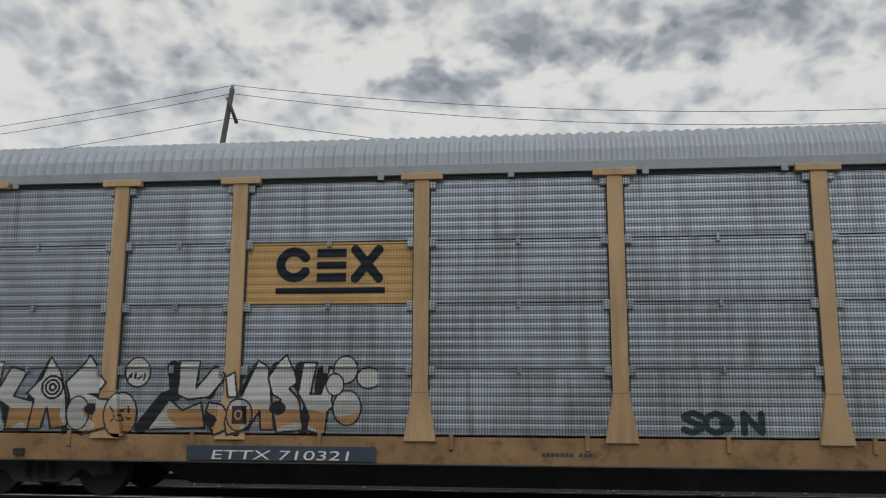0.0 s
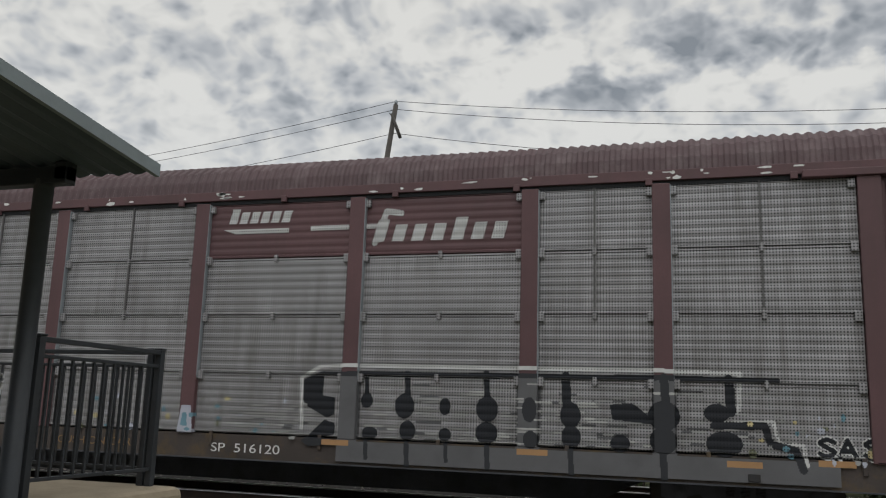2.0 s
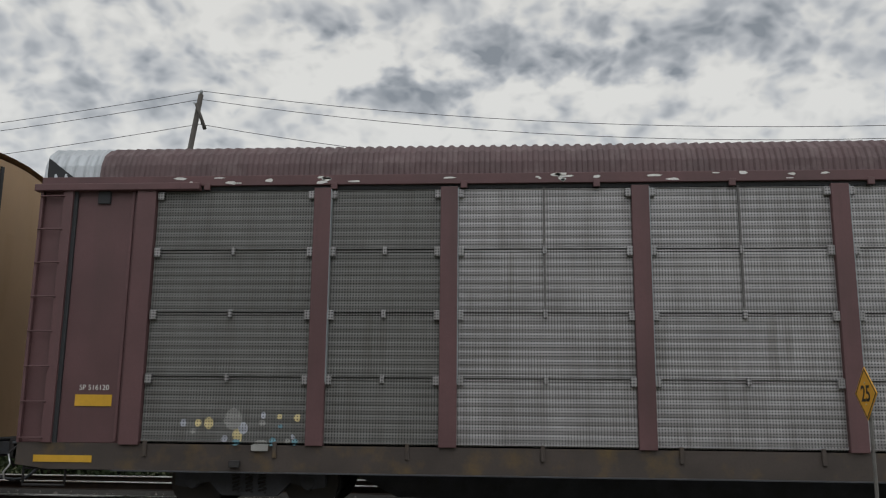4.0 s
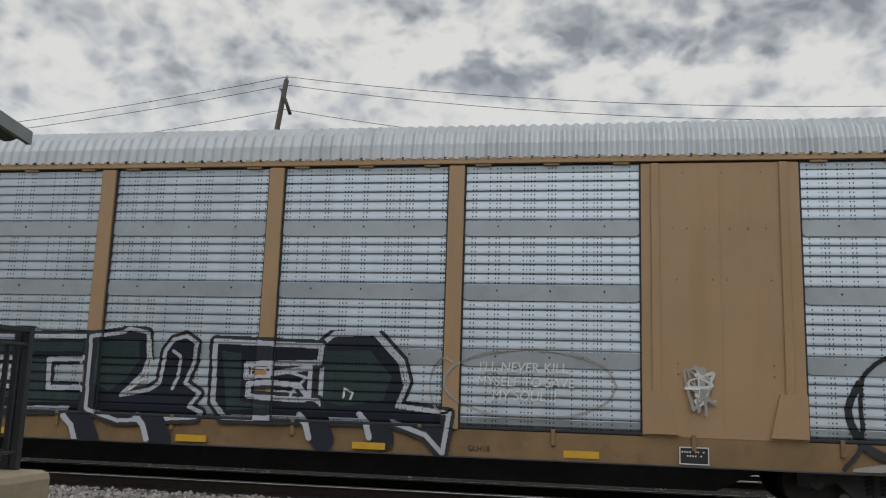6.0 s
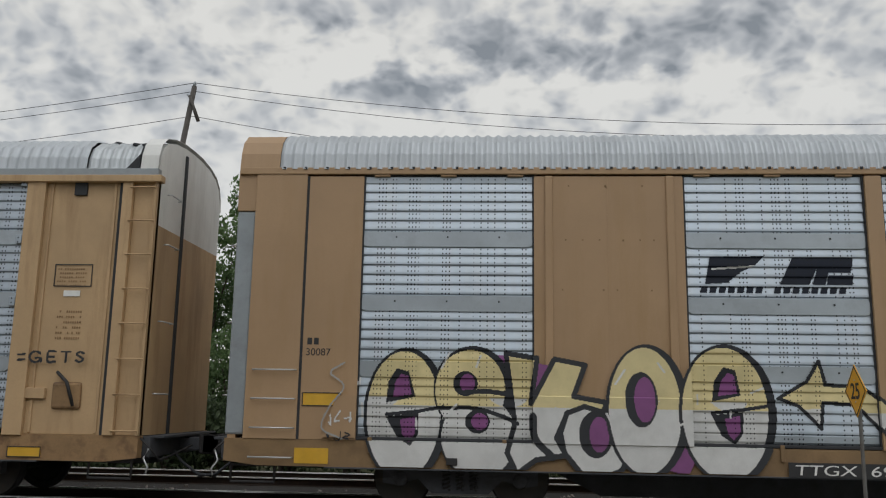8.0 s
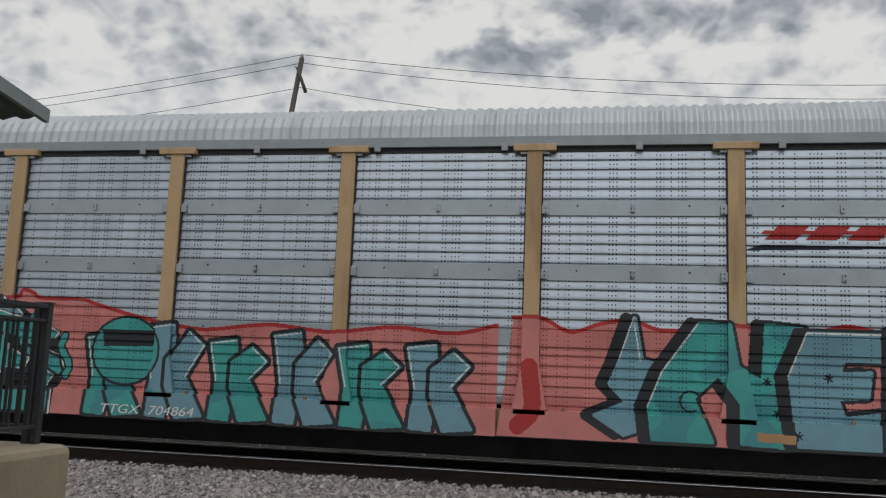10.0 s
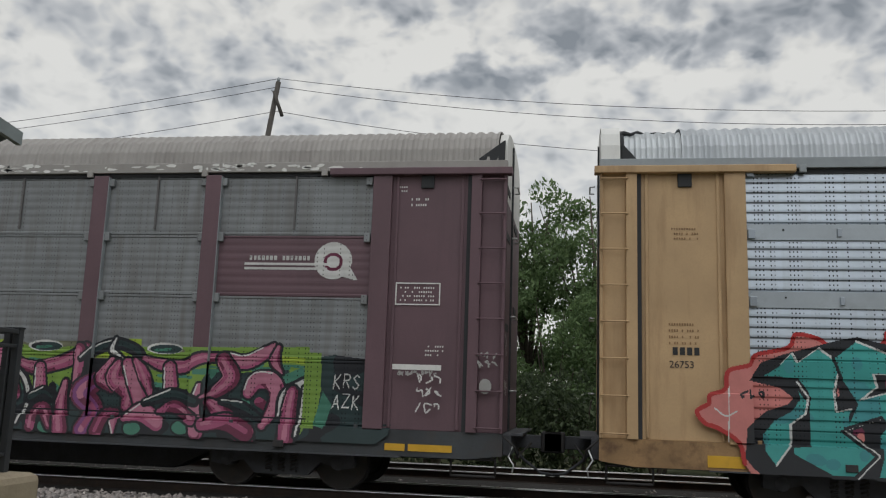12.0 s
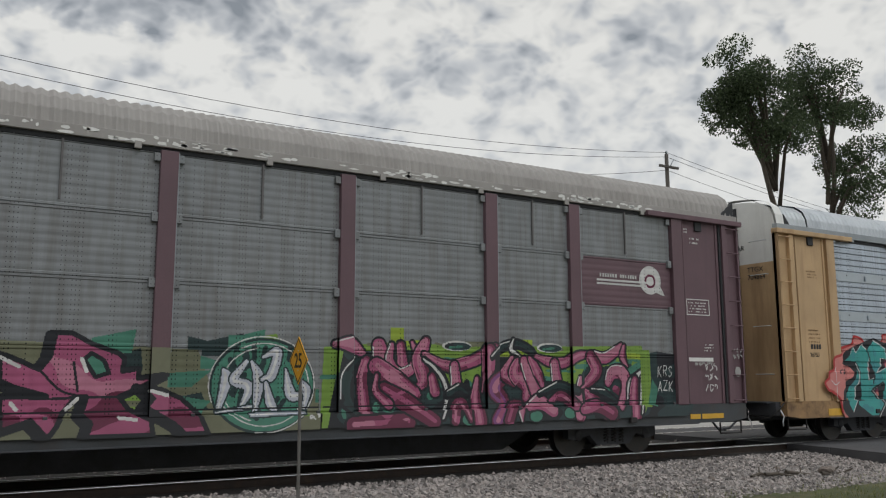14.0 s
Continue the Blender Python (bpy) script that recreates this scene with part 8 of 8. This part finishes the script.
def utility_pole(x, top, lean, y=POLE_Y, brace=True):
    root = tagged(new("utility_pole"), "weathered wooden utility pole with a short brace arm" if brace else "weathered wooden utility pole with a short crossarm", "utility pole", "poles of the power line")
    dx = math.tan(radians(lean)) * (top + 0.4)
    rod("shaft", [(x - dx, y, -0.5), (x, y, top)], [0.125, 0.08], M["pole_wood"], root, sides=12)
    rod("insulator", [(x, y, top), (x, y, top + 0.08), (x, y, top + 0.16)], [0.035, 0.06, 0.02], M["galv_dull"], root, sides=8)
    if brace:
        rod("brace", [(x - 0.08, y - 0.15, top - 0.36), (x + 0.26, y - 0.17, top - 1.2)], [0.05, 0.06], M["pole_wood"], root, sides=6)
        rod("bracket", [(x - 0.04, y - 0.12, top - 0.42), (x - 0.16, y - 0.15, top - 0.32)], 0.03, M["galv_dull"], root)
    else:
        box("crossarm", (x - 0.55, x + 0.55, y - 0.16, y - 0.07, top - 0.62, top - 0.52), M["pole_wood"], root)
        rod("brace", [(x + 0.3, y - 0.13, top - 0.2), (x + 0.05, y - 0.13, top - 0.55)], 0.02, M["galv_dull"], root)


def cable(a, b, sag):
    pts = []
    for i in range(25):
        f = i / 24
        pts.append((a[0] + (b[0] - a[0]) * f, a[1] + (b[1] - a[1]) * f, a[2] + (b[2] - a[2]) * f - sag * 4 * f * (1 - f)))
    tagged(rod("power_cable", pts, 0.0095, M["wire"], None, sides=5), "thin dark overhead power cable between poles", "cable", "overhead cables", "structure")


utility_pole(P1[0], P1[1], 7.5)
utility_pole(P2[0], P2[1], 0.0, brace=False)
for drop, sg in ((-0.12, 1.25), (0.16, 1.42), (0.98, 1.75)):
    cable((P1[0], POLE_Y, P1[1] - drop), (P2[0], POLE_Y, P2[1] - drop * 0.7), sg)
    cable((P1[0], POLE_Y, P1[1] - drop), (-46, POLE_Y + 3, 10.2 - drop), 0.9)
    cable((P2[0], POLE_Y, P2[1] - drop * 0.7), (70, POLE_Y + 4, 10.4 - drop), 1.0)


# ---- grass, debris ----
def grass_tufts():
    rng = np.random.default_rng(12)
    verts, faces = [], []
    for i in range(7000):
        x = rng.uniform(9.5, 20.0)
        y = rng.uniform(6.8, 10.2) + 0.25 * math.sin(x * 1.3)
        if y > 9.2 and rng.uniform() < 0.6:
            continue
        a, h = rng.uniform(0, 6.28), rng.uniform(0.03, 0.10)
        dx, dy, lean = 0.006 * math.cos(a), 0.006 * math.sin(a), rng.uniform(-0.6, 0.6) * h
        z = -0.44 if y < 9.6 else -0.44 + (y - 9.6) * 0.1
        b = len(verts)
        verts += [(x - dx, y - dy, z), (x + dx, y + dy, z), (x + lean * math.sin(a), y + lean * math.cos(a), z + h)]
        faces.append((b, b + 1, b + 2))
    ob = link("grass_tufts", mesh_from("grass_tufts", verts, faces), leaf_material("short_dry_grass", (0.13, 0.16, 0.05), (0.30, 0.30, 0.13)), None)
    tagged(ob, "short patchy green and dry grass", "grass", kind="stuff")


def debris():
    rng = random.Random(6)
    for k in range(5):
        x, y = 13.2 + k * 0.55 + rng.uniform(-0.2, 0.2), 10.5 + rng.uniform(-0.25, 0.5)
        a = rng.uniform(-0.5, 0.5)
        ln = rng.uniform(0.5, 1.3)
        pts = [(x + math.cos(a) * ln * f, y + math.sin(a) * ln * f, -0.30 + 0.05 * math.sin(f * 4 + k)) for f in (0, 0.3, 0.65, 1.0)]
        bm = bmesh.new()
        add_rod(bm, pts, [0.035, 0.03, 0.022, 0.012], 7)
        add_rod(bm, [pts[1], (pts[1][0] + 0.15, pts[1][1] + 0.12, pts[1][2] + 0.12)], [0.02, 0.008], 5)
        tagged(part("fallen_branch", bm, M["bark"], None, smooth=True), "grey dead branch lying on the ballast edge", "branch", "dead branches on the ballast")
    for x, y, r in ((15.3, 10.7, 0.16), (15.6, 10.85, 0.12), (14.6, 11.3, 0.08), (12.4, 11.0, 0.07)):
        bm = bmesh.new()
        bmesh.ops.create_icosphere(bm, subdivisions=2, radius=r)
        for v in bm.verts:
            v.co *= 1 + 0.35 * noise.noise(v.co * 6 + Vector((x, y, 0)))
            v.co.z *= 0.6
            v.co += Vector((x, y, bed_height(y) + r * 0.35))
        tagged(part("rock", bm, M["rock"], None), "rough grey-brown rock at the edge of the ballast", "rock", "loose rocks")


# ---- trees ----
def leaf_material(name, dark, lite):
    mat = bpy.data.materials.new(name)
    mat.use_nodes = True
    k = Net(mat.node_tree)
    r = k.n("ShaderNodeNewGeometry").outputs["Random Per Island"]
    col = k.mix(r, rgb(*dark), rgb(*lite))
    bs = k.n("ShaderNodeBsdfPrincipled", {"Base Color": col, "Roughness": 0.65})
    tr = k.n("ShaderNodeBsdfTranslucent", {"Color": col})
    mx = k.n("ShaderNodeMixShader", {0: 0.45, 1: bs.outputs[0], 2: tr.outputs[0]})
    k.n("ShaderNodeOutputMaterial", {0: mx.outputs[0]})
    return mat


M["leaf"] = leaf_material("green_leaves", (0.09, 0.15, 0.06), (0.19, 0.28, 0.12))
M["leaf_dark"] = leaf_material("dark_green_leaves", (0.036, 0.055, 0.028), (0.085, 0.12, 0.055))
M["bark"] = material("grey_brown_bark", (0.085, 0.07, 0.055), 0.95, 0, 0.3, 6.0, (0.04, 0.035, 0.03), 0.6, 0.6, 30)


def crown_mesh(clumps, per, size, seed):
    """Many small bent leaf sprays round limb ends."""
    rng = np.random.default_rng(seed)
    verts, faces = [], []
    for cx, cy, cz, cr in clumps:
        for i in range(int(per * cr * cr)):
            d = rng.normal(0, 1, 3)
            d /= np.linalg.norm(d)
            c = np.array((cx, cy, cz)) + d * cr * rng.uniform(0.35, 1.0) ** 0.6 * (1.0, 1.0, 0.8)
            q = np.array(Euler(rng.uniform(0, 6.3, 3)).to_matrix())
            s = size * rng.uniform(0.6, 1.4)
            leaf = np.array([(-0.9, 0, 0), (0, -0.45, 0.12), (0.9, 0, -0.1), (0, 0.45, 0.12)]) * s
            b = len(verts)
            verts += (leaf @ q + c).tolist()
            faces += [(b, b + 1, b + 2), (b, b + 2, b + 3)]
    return mesh_from("crown", verts, faces)


def tree(x, y, h, spread, seed, mat, fork=0.35, per=220, size=0.13, low=0.3, lean=0.0, inner=0.5, label="broad leafy green tree behind the railway"):
    rng = random.Random(seed)
    root = tagged(new("tree"), label, "tree", "trees behind the railway")
    root.location = (x, y, -0.4)
    bm = bmesh.new()
    zf = h * fork
    add_rod(bm, [(0, 0, 0), (0.05 * h * rng.uniform(-1, 1), 0, zf * 0.6), (0.04 * h * rng.uniform(-1, 1), 0, zf)], [h * 0.018, h * 0.014, h * 0.012], 9)
    add_rod(bm, [(0, 0, zf * 0.85), (lean * 0.55 + 0.2, 0, h * 0.62), (lean * 0.85, 0.1, h * 0.88)], [h * 0.011, h * 0.006, h * 0.002], 7)
    clumps = []
    for i in range(11):
        a = i * 2.4 + rng.uniform(-0.3, 0.3)
        r = spread * rng.uniform(0.25, 0.85)
        z = h * rng.uniform(low + 0.12, 0.93)
        e = Vector((r * math.cos(a) + lean * z / h, r * math.sin(a) * 0.8, z))
        zs = max(zf * 0.8, z * 0.8 - 0.04 * h) if lean else min(zf, z * 0.7)
        s = Vector((lean * max(0.0, zs - zf * 0.85) / h * 1.25, 0, zs))
        m = s.lerp(e, 0.5) + Vector((0, 0, h * 0.05))
        add_rod(bm, [s, m, e], [h * 0.0065, h * 0.0045, h * 0.0015], 6)
        for j in range(7):
            q = s.lerp(e, rng.uniform(inner, 1.05)) + Vector((rng.uniform(-1, 1), rng.uniform(-1, 1), rng.uniform(-0.6, 0.8))) * spread * 0.34
            clumps.append((q.x, q.y, min(q.z, h * 0.97), spread * rng.uniform(0.13, 0.31)))
    bmesh.ops.recalc_face_normals(bm, faces=bm.faces)
    part("trunk", bm, M["bark"], root, smooth=True)
    link("crown", crown_mesh(clumps, per, size, seed), mat, root)
    return root


def bush(x, y, h, seed, mat):
    """A dense shrub: short stems under a thick leafy mass down to the ground."""
    rng = random.Random(seed)
    root = tagged(new("shrub"), "dense dark green shrub at the foot of the trees", "shrub", "shrubs behind the railway")
    root.location = (x, y, -0.45)
    bm = bmesh.new()
    clumps = []
    for k in range(5):
        a = k * 1.26
        e = (0.8 * math.cos(a), 0.6 * math.sin(a), h * rng.uniform(0.5, 0.8))
        add_rod(bm, [(0.15 * math.cos(a), 0.15 * math.sin(a), 0), (e[0] * 0.5, e[1] * 0.5, e[2] * 0.5), e], [0.06, 0.045, 0.015], 5)
    for k in range(16):
        clumps.append((rng.uniform(-1.2, 1.2), rng.uniform(-0.8, 0.8), h * rng.uniform(0.08, 0.88), rng.uniform(0.5, 0.95)))
    part("woody_base", bm, M["bark"], root)
    link("foliage", crown_mesh(clumps, 380, 0.10, seed), mat, root)


def plant_trees():
    rng = random.Random(11)
    x = -32.0
    i = 0
    while x < 11.5:
        h = rng.uniform(9.0, 11.3)
        tree(x, rng.uniform(31, 35), h, rng.uniform(2.6, 3.4), 100 + i, M["leaf"], 0.22, 300, 0.12, 0.06)
        x += rng.uniform(2.2, 3.0)
        i += 1
    x = -34.0
    while x < 8.5:
        bush(x, rng.uniform(27.5, 29), rng.uniform(3.6, 6.6), 400 + i, M["leaf"])
        bush(x + 0.8, rng.uniform(23.4, 24.4), rng.uniform(2.0, 3.0), 700 + i, M["leaf_dark"])
        x += rng.uniform(1.5, 2.2)
        i += 1
    tall = "tall open-crowned tree with dark foliage and forked trunk"
    tree(36.6, 26.5, 18.6, 2.9, 3, M["leaf_dark"], 0.4, 480, 0.085, 0.44, -3.6, 0.7, tall)
    tree(39.2, 26.5, 19.8, 3.1, 8, M["leaf_dark"], 0.42, 480, 0.085, 0.46, 1.6, 0.7, tall)
    tree(44.0, 30, 12.5, 3.4, 9, M["leaf_dark"], 0.3, 300, 0.10, 0.2, 0.0, 0.6)


M["rock"] = material("rough_brown_rock", (0.19, 0.16, 0.14), 0.95, 0, 0.3, 6.0, (0.1, 0.085, 0.075), 0.6, 0.6, 30)
plant_trees()
grass_tufts()
debris()


# ---- unseen wall added behind the camera to block low sky light ----
def sky_block_wall():
    brick = material("weathered_brown_blocker", (0.16, 0.125, 0.105), 0.9, 0, 0.2, 1.5, (0.09, 0.075, 0.065), 0.5, 0.3, 30)
    # added blocker: dims the cars' lower sides and what they reflect
    wall = box("wall_south", (-36.0, 12.0, -9.4, -9.0, -0.6, 7.6), brick, None)
    tagged(wall, "plain weathered brown wall, unseen, added to block low sky light", "wall", kind="structure")


sky_block_wall()


# ---- what moves ----
def motions():
    def way(t):
        for (t0, a), (t1, b) in zip(RUN, RUN[1:]):
            if t <= t1 + 1e-9:
                return a + (b - a) * (t - t0) / (t1 - t0)
        return RUN[-1][1]

    for key in CARS:
        x = CARS[key].location.x
        walk(CARS[key], [(t, pose(x + d, MID, 0)) for t, d in RUN])
        for ws in SETS[key]:
            lx = ws.location.x
            rows = [(2 * i / FPS, pose(lx, 0, WHEEL_R, 0, math.degrees(way(2 * i / FPS) / WHEEL_R), 0)) for i in range(211)]
            walk(ws, rows)


motions()
